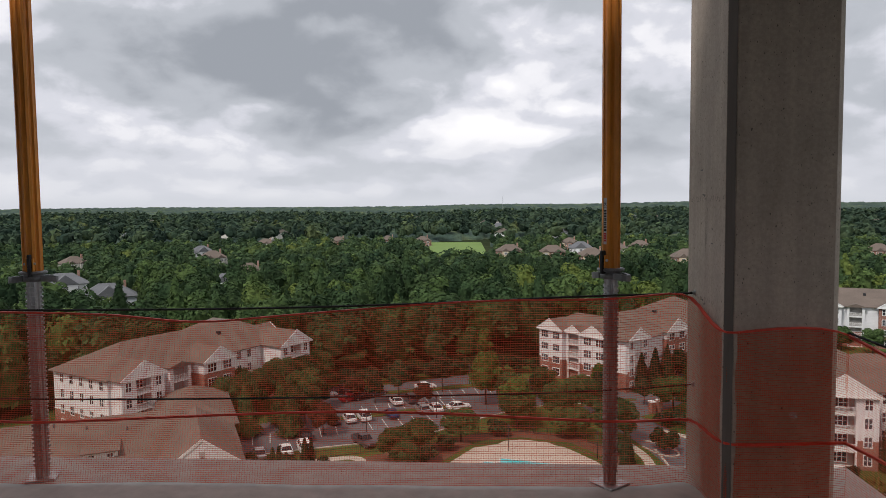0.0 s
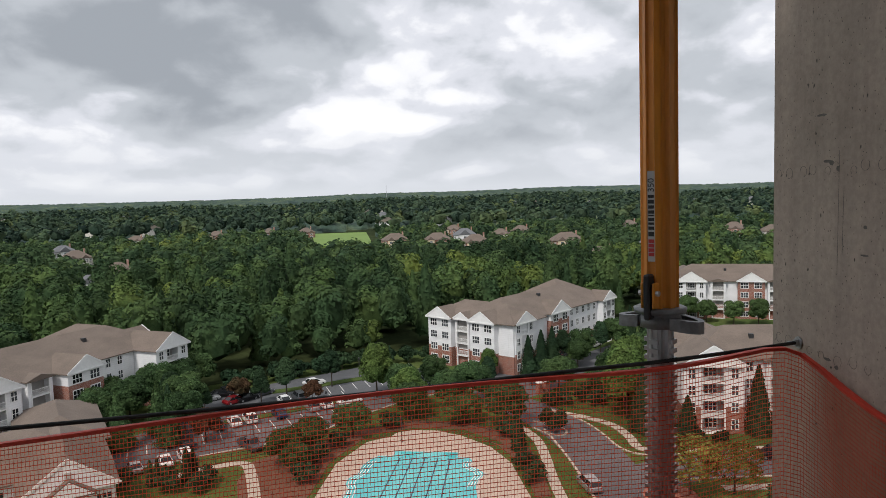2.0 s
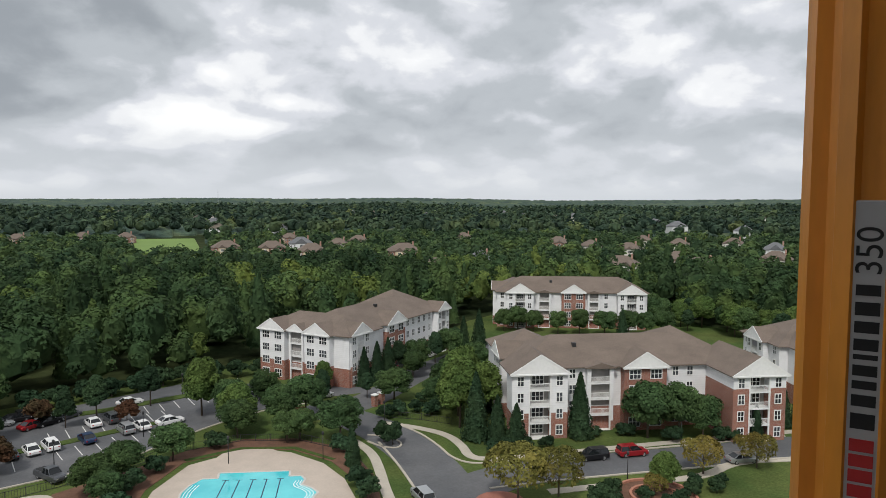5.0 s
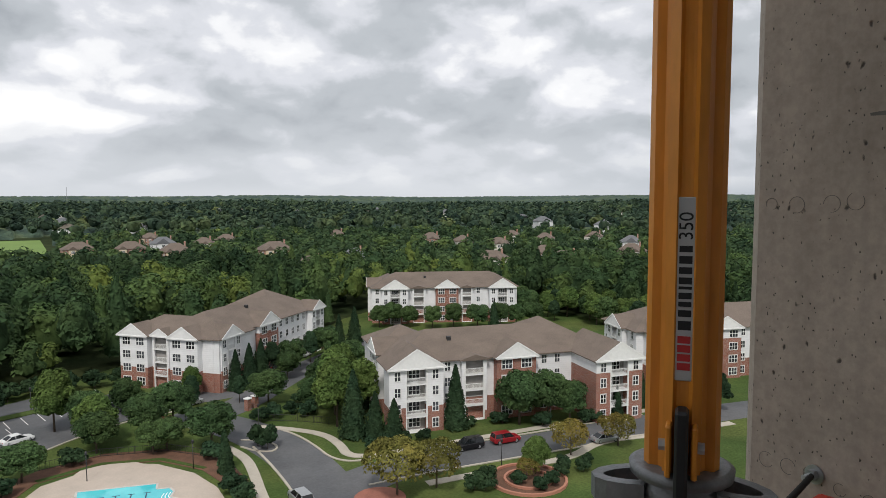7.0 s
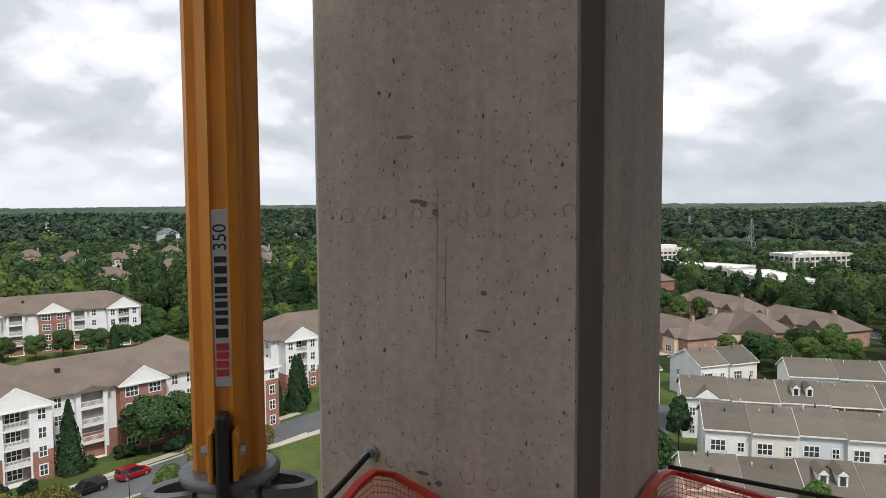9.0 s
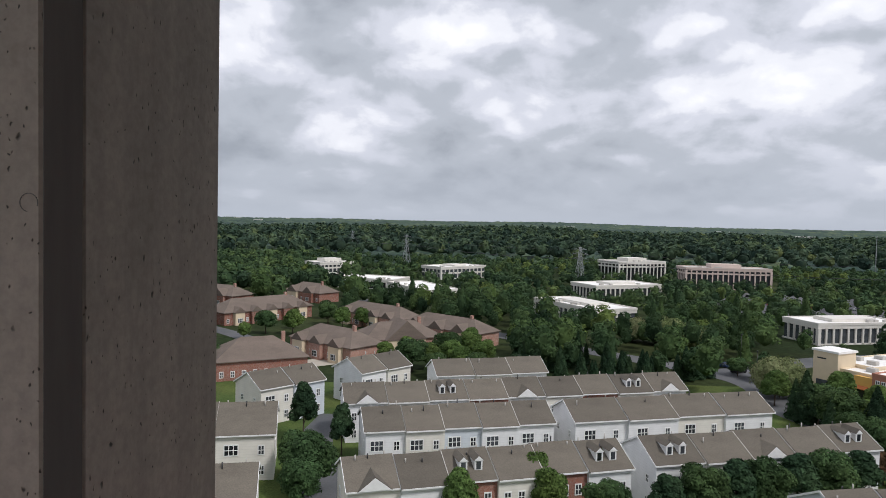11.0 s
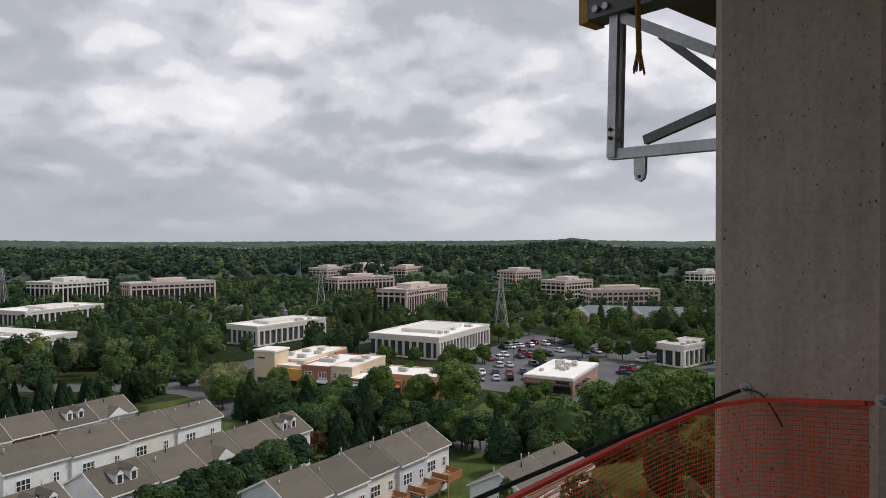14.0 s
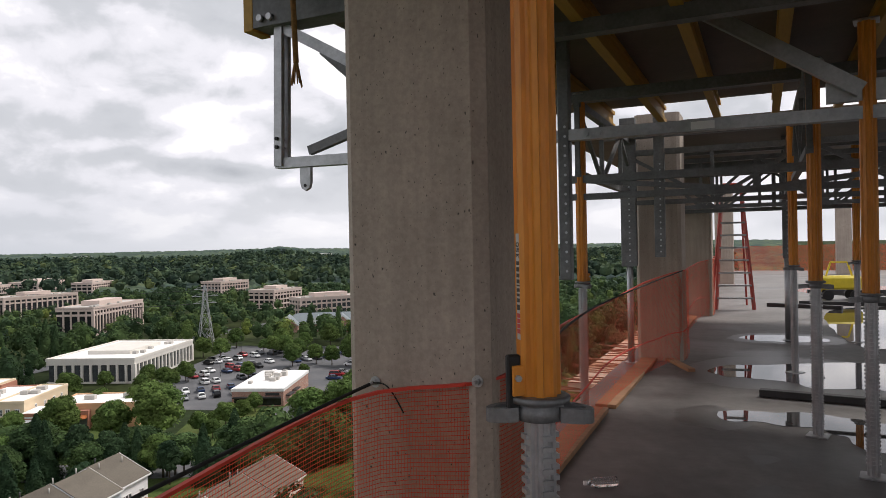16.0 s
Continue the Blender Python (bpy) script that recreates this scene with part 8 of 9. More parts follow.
for q in (("oak", 14.5, 113.5, 0.55, 1.3), ("bush", 1.5, 113.6, 1.6, 1.2), ("bush", -6.5, 106.5, 1.6, 1.1), ("bush", -9.5, 101.0, 1.7, 1.1), ("bush", -10.6, 94.0, 1.7, 1.1), ("oak", -14, 101, 0.6, 1.2), 
          ("bush", 19.5, 106.0, 1.6, 1.1), ("bush", 19.6, 92.5, 1.8, 1.0), ("bush", 19.8, 88.5, 1.7), ("oak", -34.5, 126.5, 0.9, 1.1), ("oak", -41.5, 133.5, 0.95, 1.1), ("pine", -33.5, 112.5, 0.75), ("oak", -47.5, 119.5, 0.9), ("bush", -35.5, 96.5, 1.8), ("bush", -29, 94.5, 2.0), ("bush", -24.5, 93.5, 1.6), ("oval", -31.5, 127.5, 0.6),
          ("red", -12.6, 131.0, 0.7), ("bush", 30.5, 119.5, 1.6), ("bush", 33, 120.5, 1.6), ("bush", 36.5, 121.0, 1.5), ("bush", 38.5, 118.5, 1.7), ("oak", 40.5, 121.0, 0.7), ("bush", 44.5, 121.0, 1.6), ("bright", 46.5, 113.0, 1.15, 0.9), ("conifer", 48.5, 118.0, 0.8), ("oak", 36.5, 153, 0.75), ("bush", 41.5, 97.6, 1.2), ("bush", 44, 97.8, 1.4), ("bush", 47, 97.4, 1.2),
          ("bush", 65, 98, 1.3), ("bush", 71, 93, 1.6), ("bush", 80, 90, 1.4), ("conifer", 84, 89.0, 0.55), ("oak", 88.5, 187, 0.8), ("oak", 92, 183.5, 0.72), ("oak", 108.5, 171.5, 0.8, 1.2), ("oak", 115.5, 170, 0.8, 1.1), ("oak", 126, 168, 0.8, 1.1), ("oval", 60, 163, 0.8), ("oak", 56.5, 158.5, 0.85, 1.1), ("oak", 43, 144.5, 0.7), ("conifer", 37.3, 144.0, 0.85), ("oak", -49.5, 131.5, 0.8), ("oak", -54.5, 125.5, 0.85), ("oak", -36.5, 143.5, 0.9, 1.1), ("bush", -30, 144.5, 2.4), ("bush", -26, 146, 2.4), ("bush", -21.5, 148, 2.4), ("bush", -17, 150, 2.4), ("bush", -12.5, 152.4, 2.4), ("bush", -8, 154.8, 2.4), ("bush", -3.5, 156.8, 2.4), ("bush", 2, 157, 2.4), ("bush", 7, 157.5, 2.4), ("bush", 12, 158.5, 2.4)):
    plant(*q)

for i in range(26):
    u, w = (i % 9) / 8, i // 9
    plant(("bright", "oak", "bright", "oval")[i % 4], 133 + 14 * u + 8 * w + rp.uniform(-3, 3), 186 - 52 * u + 4 * w + rp.uniform(-3, 3), rp.uniform(0.75, 1.15), 1.1)
for q in (("bright", 47.5, 124.5, 1.2, 0.8), ("oak", 44.8, 127.0, 0.9, 1.0), ("bright", 49.0, 131.0, 1.0, 0.9), ("oak", 52.0, 138.0, 0.8, 1.1), ("oak", 57.0, 143.0, 0.8, 1.1)):
    plant(*q)

# ---- woodland ----
OPEN = [[(-95, 30), (-88, 118), (-66, 150), (-36, 146.5), (-20, 153), (-4, 160), (10, 170), (33, 192), (66, 188), (80, 205), (92, 214), (142, 192), (160, 130), (170, 60), (60, 20), (-30, 20)],
        [(50, 62), (165, 62), (178, 20), (170, -46), (140, -66), (110, -70), (92, -78), (52, -92), (46, -20)],
        [(148, -118), (118, -126), (104, -150), (112, -176), (132, -232), (196, -214), (186, -196), (164, -144)],
        [(92, -78), (58, -94), (62, -150), (92, -240), (134, -234), (104, -150), (124, -120), (112, -100), (128, -70), (110, -69)],
        [(172, -58), (146, -104), (124, -120), (112, -100), (128, -70), (150, -56)],
        [(-34, 425), (6, 430), (4, 705), (-64, 708), (-50, 540)]]


def scatter(r0, r1, step, keep):
    """Jittered places on a ring of land, out of the open ground."""
    s = np.arange(-r1, r1, step)
    X, Y = np.meshgrid(s, s)
    X = X.ravel() + rng.uniform(-0.45, 0.45, X.size) * step
    Y = Y.ravel() + rng.uniform(-0.45, 0.45, Y.size) * step
    r = np.hypot(X, Y)
    az = np.degrees(np.arctan2(-X, Y))
    ok = (r > r0) & (r <= r1) & ((az < 42) & (az > -178))
    for poly in OPEN:
        ok &= ~inside(X, Y, poly)
    X, Y = X[ok], Y[ok]
    c = np.array(CLEAR)
    bad = np.zeros(len(X), bool)
    for i in range(0, len(c), 40):
        q = c[i:i + 40]
        bad |= (np.hypot(X[:, None] - q[:, 0], Y[:, None] - q[:, 1]) < q[:, 2]).any(1)
    X, Y = X[~bad], Y[~bad]
    k = rng.uniform(0, 1, len(X)) < keep(X, Y)
    return X[k], Y[k]


def wood(name, r0, r1, step, crowns, keep, smin, smax, label, leaf=None):
    X, Y = scatter(r0, r1, step, keep)
    vs, fs, o, tones = [], [], 0, []
    pick = rng.integers(0, len(crowns), len(X))
    for k, (v, f) in enumerate(crowns):
        sel = np.where(pick == k)[0]
        if not len(sel):
            continue
        a = rng.uniform(0, math.tau, len(sel))
        s = rng.uniform(smin, smax, len(sel)) * np.where((np.degrees(np.arctan2(-X[sel], Y[sel])) < -80) & (r1 < 1000), 0.74, 1.0)
        sw = s * rng.uniform(0.85, 1.2, len(sel))
        c, n = np.cos(a), np.sin(a)
        z0 = height(np.hypot(X[sel], Y[sel]), np.arctan2(-X[sel], Y[sel]))
        P = np.stack([(v[None, :, 0] * c[:, None] - v[None, :, 1] * n[:, None]) * sw[:, None] + X[sel][:, None],
                      (v[None, :, 0] * n[:, None] + v[None, :, 1] * c[:, None]) * sw[:, None] + Y[sel][:, None],
                      v[None, :, 2] * s[:, None] + z0[:, None]], -1).reshape(-1, 3)
        Fk = (f[None] + (np.arange(len(sel)) * len(v))[:, None, None]).reshape(-1, 3) + o
        vs.append(P)
        patch = np.array([noise.noise(Vector((x * 0.011, y * 0.011, 3.0))) for x, y in zip(X[sel], Y[sel])])
        tones.append(np.repeat(np.clip(rng.beta(1.6, 2.2, len(sel)) + 0.35 * patch, 0, 1), len(v)))
        fs.append(Fk)
        o += len(P)
    V_, F_ = np.concatenate(vs), np.concatenate(fs)
    me = raw_mesh(name, V_, F_)
    at = me.attributes.new('tone', 'FLOAT', 'POINT')
    at.data.foreach_set('value', np.concatenate(tones).astype(np.float32))
    put(name, me, leaf or LEAF_TONED, None, None, label, "woodland", "stuff")
    print(name, len(X), "trees", len(F_), "quads")


EASTWARD = lambda X, Y: np.where(np.degrees(np.arctan2(-X, Y)) < -75, 0.93, 1.0)
# leaf colours turn paler and bluer with distance: aerial haze mixed into the base
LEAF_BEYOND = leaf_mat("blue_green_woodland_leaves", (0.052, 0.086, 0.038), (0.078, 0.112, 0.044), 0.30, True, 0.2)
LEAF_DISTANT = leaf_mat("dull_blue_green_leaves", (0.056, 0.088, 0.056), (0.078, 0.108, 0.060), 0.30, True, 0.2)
near_c = [round_crown(8, 440, 0.45, 15.5, 4.9, 2.0, 1, 0.25, (0.36, 0.54), 0.22) for _ in range(7)] + [cone_crown(400, 0.45, 17, 3.4, 2.0, 0.7)]
mid_c = [round_crown(6, 62, 1.0, 14.5, 5.2, 2.0, 1, 0.2, (0.36, 0.54), 0.2) for _ in range(5)]
far_c = [round_crown(4, 26, 1.6, 13.5, 5.8, 3.0, 1, 0.2, (0.4, 0.6), 0.2) for _ in range(4)]
wood("woodland", 62, 300, 6.9, near_c, EASTWARD, 0.55, 1.28, "dense mixed green woodland of broad crowns")
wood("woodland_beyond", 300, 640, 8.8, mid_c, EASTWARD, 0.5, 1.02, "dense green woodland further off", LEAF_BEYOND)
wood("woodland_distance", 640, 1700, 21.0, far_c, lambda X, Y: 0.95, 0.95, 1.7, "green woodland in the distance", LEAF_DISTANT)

# far canopy: one lumpy sheet of tree tops out to the skyline
az = np.radians(np.arange(-182, 45, 0.16))
rad = [600.0]
while rad[-1] < 4930:
    rad.append(rad[-1] * 1.0225 + 0.5)
rad = np.array(rad)
RR, AA = np.meshgrid(rad, az, indexing="ij")
X, Y = -np.sin(AA) * RR, np.cos(AA) * RR


def lump(x, y, s, seed):
    """Rounded bumps on a jittered lattice."""
    gx, gy = np.floor(x / s), np.floor(y / s)
    best = np.full(x.shape, 9.0)
    tone = np.zeros(x.shape)
    for i in (-1, 0, 1):
        for j in (-1, 0, 1):
            hx, hy = gx + i, gy + j
            h1 = np.modf(np.abs(np.sin(hx * 127.1 + hy * 311.7 + seed) * 43758.5))[0]
            h2 = np.modf(np.abs(np.sin(hx * 269.5 + hy * 183.3 + seed) * 27458.5))[0]
            d = np.hypot((hx + h1) - x / s, (hy + h2) - y / s)
            tone = np.where(d < best, h2, tone)
            best = np.minimum(best, d)
    return np.sqrt(np.maximum(0.0, 1 - best ** 2)), tone


L1, t1 = lump(X, Y, 22.0, 1.0)
L2, t2 = lump(X, Y, 60.0, 5.0)
Z = height(RR, AA) + 2.0 + 9.0 * L1 * (0.5 + 0.7 * t1) + 3.0 * t2
Z = np.where(RR < 1650, Z - 6.0, Z)
# clearings: the golf course and a few distant openings
glade = inside(X.ravel(), Y.ravel(), OPEN[5]).reshape(X.shape) | ((t2 > 0.93) & (RR < 2600))
Z = np.where(glade, height(RR, AA) - 1.0, Z)
Z[0] = G - 1
na = len(az)
I, J = np.meshgrid(np.arange(len(rad) - 1), np.arange(na - 1), indexing="ij")
q0 = (I * na + J).ravel()
F = np.stack([q0, q0 + 1, q0 + na + 1, q0 + na], 1)
me = raw_mesh("far_forest", np.stack([X, Y, Z], -1).reshape(-1, 3), F[:, ::-1])
# the skyline canopy's blue cast is haze put into its leaf colour
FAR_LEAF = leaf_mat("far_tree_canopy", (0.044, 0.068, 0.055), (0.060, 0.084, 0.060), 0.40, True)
at = me.attributes.new("tone", "FLOAT", "POINT")
at.data.foreach_set("value", np.clip(0.15 + 0.75 * t1 + 0.5 * (t2 - 0.5), 0, 1).astype(np.float32).ravel())
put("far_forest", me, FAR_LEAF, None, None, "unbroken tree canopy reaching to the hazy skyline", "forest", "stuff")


# ---- standing water, boards and scrap on the construction floor ----
PUDDLE = bpy.data.materials.new("standing_water")
PUDDLE.use_nodes = True
_pb = PUDDLE.node_tree.nodes["Principled BSDF"]
_pb.inputs["Base Color"].default_value = (0.035, 0.034, 0.033, 1)
_pb.inputs["Roughness"].default_value = 0.015
_pb.inputs["Specular IOR Level"].default_value = 0.9
DAMP = material("damp_concrete", (0.085, 0.082, 0.080), 0.40, var=0.15, scale=2, var2=0.1, scale2=12)


def blot(name, pts, z, mat, label, category, rough=0.05):
    """A flat patch with a wandering rim."""
    p = [Vector(q) for q in pts]
    for _ in range(3):
        p = [c for a, b in zip(p, p[1:] + p[:1]) for c in (a.lerp(b, 0.25), a.lerp(b, 0.75))]
    bm = bmesh.new()
    out = []
    for q in p:
        w = rough * noise.noise(Vector((q.x * 6, q.y * 6, z * 50)))
        out.append((q.x + w, q.y + w * 1.4))
    vs = [bm.verts.new((x, y, z)) for x, y in out]
    bm.faces.new(vs)
    bmesh.ops.triangulate(bm, faces=bm.faces[:])
    for f in bm.faces:
        if f.normal.z < 0:
            f.normal_flip()
    ob = put(name, bpy.data.meshes.new(name), mat, None, None, label, category, "structure")
    bm.to_mesh(ob.data)
    bm.free()


for pts in ([(0.86, -4.30), (0.62, -4.46), (0.45, -4.40), (0.09, -4.58), (-0.4, -4.44), (-0.95, -4.2), (-0.7, -3.3), (-0.26, -3.38), (-0.12, -3.95), (0.2, -3.98), (0.47, -4.08), (0.75, -3.96)],
            [(1.1, -6.4), (0.85, -6.95), (0.3, -7.1), (-0.79, -7.76), (-1.6, -7.2), (-1.2, -5.9), (-0.54, -5.84), (-0.06, -5.67), (0.25, -6.1), (0.7, -6.05)],
            [(0.83, -9.64), (0.5, -10.18), (-0.49, -10.11), (-0.59, -9.4), (0.49, -9.26)],
            [(-0.64, -13.5), (-1.12, -15.56), (-3.2, -16.5), (-2.9, -9.0), (-1.16, -8.88), (-0.72, -9.2)],
            [(-1.2, -19), (-0.2, -22), (-3, -25), (-5, -20)]):
    blot("puddle", pts, 0.0045, PUDDLE, "rain puddle mirroring the sky on the slab", "puddle")
for pts in ([(1.25, -2.15), (1.14, -2.44), (0.99, -2.13), (1.06, -1.87), (1.24, -1.92)], [(1.22, -4.16), (1.05, -4.55), (0.55, -4.5), (0.5, -3.7), (1.0, -3.65)], [(1.35, -5.7), (1.3, -7.0), (0.6, -7.9), (-1.0, -7.6), (-1.9, -7.2), (-1.6, -5.6), (0.2, -5.4)],
            [(0.55, -2.2), (0.35, -2.45), (0.2, -2.1), (0.4, -1.9)], [(1.05, -9.7), (0.5, -10.5), (-0.7, -10.4), (-0.8, -9.1), (0.6, -9.0)], [(0.6, -2.95), (0.45, -3.1), (0.30, -2.95), (0.42, -2.8)]):
    blot("damp_patch", pts, 0.0022, DAMP, "dark damp patch on the concrete slab", "stain", 0.09)


def plank(x0, y0, x1, y1, w, h, z=0.0, mat=TIMBER, label="weathered timber board lying along the slab edge"):
    v = Vector((x1 - x0, y1 - y0, 0))
    bm = bmesh.new()
    box(bm, 0, -w / 2, 0, v.length, w / 2, h, 0.004)
    ob = part("timber_board", bm, mat, None, label, "board", group="edge boards")
    ob.matrix_world = pose(x0, y0, z, 0, 0, math.degrees(math.atan2(v.y, v.x)))


plank(1.80, -7.0, 1.79, -4.1, 0.20, 0.04)
plank(1.84, -3.95, 1.78, -1.2, 0.22, 0.045, 0.003)
plank(1.86, -1.1, 1.87, 1.8, 0.20, 0.04)
plank(1.55, -7.05, 1.20, -6.30, 0.09, 0.04)
plank(0.45, -5.15, -0.95, -5.0, 0.10, 0.07, 0.006, METAL_DARK, "dark steel bar lying on the slab")
plank(1.72, -8.2, 1.75, -12.6, 0.20, 0.05)
bt = thing("bottle", pose(1.37, -1.95, 0.034, 0, 90, 30), "clear empty plastic bottle lying on the slab", "bottle")
bm = bmesh.new()
lathe(bm, [(0.020, -0.10), (0.032, -0.095), (0.033, -0.03), (0.029, -0.02), (0.033, -0.01), (0.033, 0.05), (0.018, 0.09), (0.013, 0.095), (0.013, 0.11)], 14)
part("body", bm, CLEAR_PLASTIC, bt)
bm = bmesh.new()
tube(bm, (0, 0, 0.105), (0, 0, 0.125), 0.0145, 10)
part("cap", bm, TRIM, bt, "white screw cap")


# ---- shoring frames under the deck ----
def frame_beam(name, segs, w, h, mat, label):
    bm = bmesh.new()
    for p, q in segs:
        bar(bm, p, q, w, h)
    return part(name, bm, mat, None, label, "shoring frame", group="shoring frames")


def truss(p0, p1, z0, z1, n, mat=STEEL_GREY):
    """An open frame with chords, posts and crossed braces."""
    t = thing("shoring_truss", pose(0, 0, 0), "grey metal shoring truss with diagonal braces under the deck", "shoring frame", "shoring frames")
    a, b = Vector((*p0, 0)), Vector((*p1, 0))
    for z, w in ((z1, 0.07), (z0, 0.06)):
        bm = bmesh.new()
        bar(bm, a + Vector((0, 0, z)), b + Vector((0, 0, z)), w, w)
        part("chord", bm, mat, t)
    for i in range(n + 1):
        q = a.lerp(b, i / n)
        bm = bmesh.new()
        bar(bm, q + Vector((0, 0, z0)), q + Vector((0, 0, z1)), 0.045, 0.045)
        part("post", bm, mat, t)
        if i < n:
            q2 = a.lerp(b, (i + 1) / n)
            bm = bmesh.new()
            if i % 2:
                bar(bm, q + Vector((0, 0, z0)), q2 + Vector((0, 0, z1)), 0.035, 0.045)
            else:
                bar(bm, q + Vector((0, 0, z1)), q2 + Vector((0, 0, z0)), 0.035, 0.045)
            part("brace", bm, mat, t)
    return t


def hole_leg(x, y, z0, z1, w=0.12, foot=True):
    """A hanging perforated steel leg, with a tube below it down to the slab."""
    t = thing("shoring_stand", pose(x, y, 0), "grey perforated steel shoring leg on a galvanised tube", "shoring frame", "shoring frames")
    bm = bmesh.new()
    box(bm, -w / 2, -0.045, z0, w / 2, 0.045, z1, 0.006)
    part("channel", bm, STEEL_GREY, t)
    z = z0 + 0.07
    # solid pegs stand for the holes; daylight through them is put into their colour
    bm = bmesh.new()
    while z < min(z1, z0 + 1.2):
        tube(bm, (-0.012, -0.048, z), (-0.012, 0.048, z), 0.011, 8)
        z += 0.075
    part("hole_row", bm, HOLE_DAYLIGHT, t, "row of pegs painted pale like daylit holes")
    if foot:
        bm = bmesh.new()
        tube(bm, (0, 0, 0.01), (0, 0, z0), 0.042, 12)
        part("tube", bm, GALV, t)
        bm = bmesh.new()
        box(bm, -0.08, -0.08, 0, 0.08, 0.08, 0.012)
        part("base_plate", bm, GALV, t)


main_bar = thing("shoring_beam", pose(0, 0, 0), "galvanised square beam bolted between shoring legs", "shoring frame", "shoring frames")
bm = bmesh.new()
bar(bm, (1.95, -2.8, 2.43), (-1.6, -2.8, 2.40), 0.085, 0.085)
part("beam", bm, GALV, main_bar)
for xx in (1.62, 1.52):
    bm = bmesh.new()
    tube(bm, (xx, -2.75, 2.425), (xx, -2.735, 2.425), 0.022, 10)
    part("bolt", bm, GALV, main_bar)
bm = bmesh.new()
box(bm, 0.70, -2.757, 2.39, 0.86, -2.752, 2.445)
part("label", bm, TRIM, main_bar, "small white label")
frame_beam("shoring_brace", [((1.15, -2.72, 3.48), (-0.20, -2.72, 2.55))], 0.06, 0.10, GALV, "galvanised diagonal brace under the deck")
frame_beam("prop_clamp", [((-0.36, -2.79, 2.56), (0.0, -2.79, 2.56))], 0.05, 0.14, GALV, "galvanised clamp round a prop")
hole_leg(1.80, -2.8, 1.30, 3.22, 0.09, False)
hole_leg(1.99, -6.75, 1.27, 3.22, 0.20)
hole_leg(1.59, -6.70, 1.39, 3.22, 0.13, False)
hole_leg(-2.4, -7.3, 1.3, 3.22)
hole_leg(0.05, -9.6, 1.3, 3.22)
for y, z0, z1, x0, x1, n in ((-4.06, 2.03, 2.20, 2.1, -4.5, 4), (-6.75, 2.10, 2.75, 2.05, -4.5, 6), (-9.0, 2.12, 2.85, 2.1, -4.6, 8), (-11.2, 2.15, 2.95, 2.1, -4.6, 7), (-12.8, 2.2, 2.95, 2.1, -4.6, 7)):
    truss((x0, y), (x1, y), z0, z1, n)
for x, y0, y1, z0, z1, n in ((1.99, -4.0, -12.8, 2.25, 2.92, 8), (0.05, -3.7, -12.8, 2.30, 2.95, 8), (-2.3, -3.0, -12.8, 2.30, 2.95, 8), (-4.5, -3.0, -12.8, 2.3, 2.95, 8)):
    truss((x, y0), (x, y1), z0, z1, n)
frame_beam("deck_ledger", [((2.2, -2.0, 3.0), (-6, -2.0, 3.0)), ((2.2, -2.0, 3.02), (2.2, -2.0, 3.05))], 0.10, 0.10, STEEL_GREY, "dark steel ledger under the beams")
for y in (-4.06, -6.7, -9.0, -11.2):
    frame_beam("deck_ledger", [((2.3, y, 2.985), (-6.5, y, 2.985))], 0.11, 0.10, STEEL_GREY, "dark steel ledger under the beams")

# stepladder, far machines and clutter
lad = thing("stepladder", pose(0.98, -14.6, 0, 0, 0, 8), "red fibreglass stepladder standing open on the slab", "ladder")
for s in (-1, 1):
    bm = bmesh.new()
    bar(bm, (s * 0.40, 0.0, 0), (s * 0.20, -0.38, 2.9), 0.05, 0.08)
    part("front_rail", bm, LADDER_RED, lad)
    bm = bmesh.new()
    bar(bm, (s * 0.40, -1.25, 0), (s * 0.20, -0.45, 2.85), 0.04, 0.06)
    part("rear_rail", bm, LADDER_RED, lad)
for i in range(9):
    f = (i + 0.9) / 10
    bm = bmesh.new()
    w = 0.40 - 0.20 * f
    box(bm, -w, -0.38 * f - 0.05, 2.9 * f - 0.02, w, -0.38 * f + 0.05, 2.9 * f + 0.02)
    part("step", bm, GALV, lad)
bm = bmesh.new()
box(bm, -0.22, -0.55, 2.86, 0.22, -0.28, 2.93, 0.01)
part("top_cap", bm, LADDER_RED, lad)
mac = thing("site_machine", pose(-1.4, -18.0, 0, 0, 0, 10), "yellow wheeled site machine on the slab", "machine")
mac.scale = (0.65, 0.65, 0.65)
bm = bmesh.new()
box(bm, -0.75, -0.4, 0.42, 0.75, 0.4, 0.95, 0.08)
part("hood", bm, YELLOW, mac)
bm = bmesh.new()
for s in (-1, 1):
    bar(bm, (s * 0.7, 0, 0.2), (s * 0.3, 0, 1.5), 0.06, 0.06)
bar(bm, (-0.3, 0, 1.5), (0.3, 0, 1.5), 0.06, 0.06)
part("frame", bm, YELLOW, mac)
for sx in (-0.5, 0.5):
    for sy in (-0.42, 0.42):
        bm = bmesh.new()
        tube(bm, (sx, sy - 0.06, 0.2), (sx, sy + 0.06, 0.2), 0.2, 14)
        part("wheel", bm, BLACK, mac)
for x, y, dx, dy in ((-0.4, -16.3, 2.6, 0.2), (-0.8, -20.5, 3.2, -0.3), (0.3, -15.6, 1.5, 0.5)):
    plank(x, y, x - dx, y + dy, 0.14, 0.09, 0.0, METAL_DARK, "dark steel bar stacked on the slab")
# parapet of red netting and pale walls at the far side of the slab
net_strip("safety_net", [(1.9, -36.5, 1.25), (-4, -36.6, 1.3), (-10, -36.5, 1.2), (-20, -36.4, 1.2)], 0.01, "red debris netting along the far slab edge")
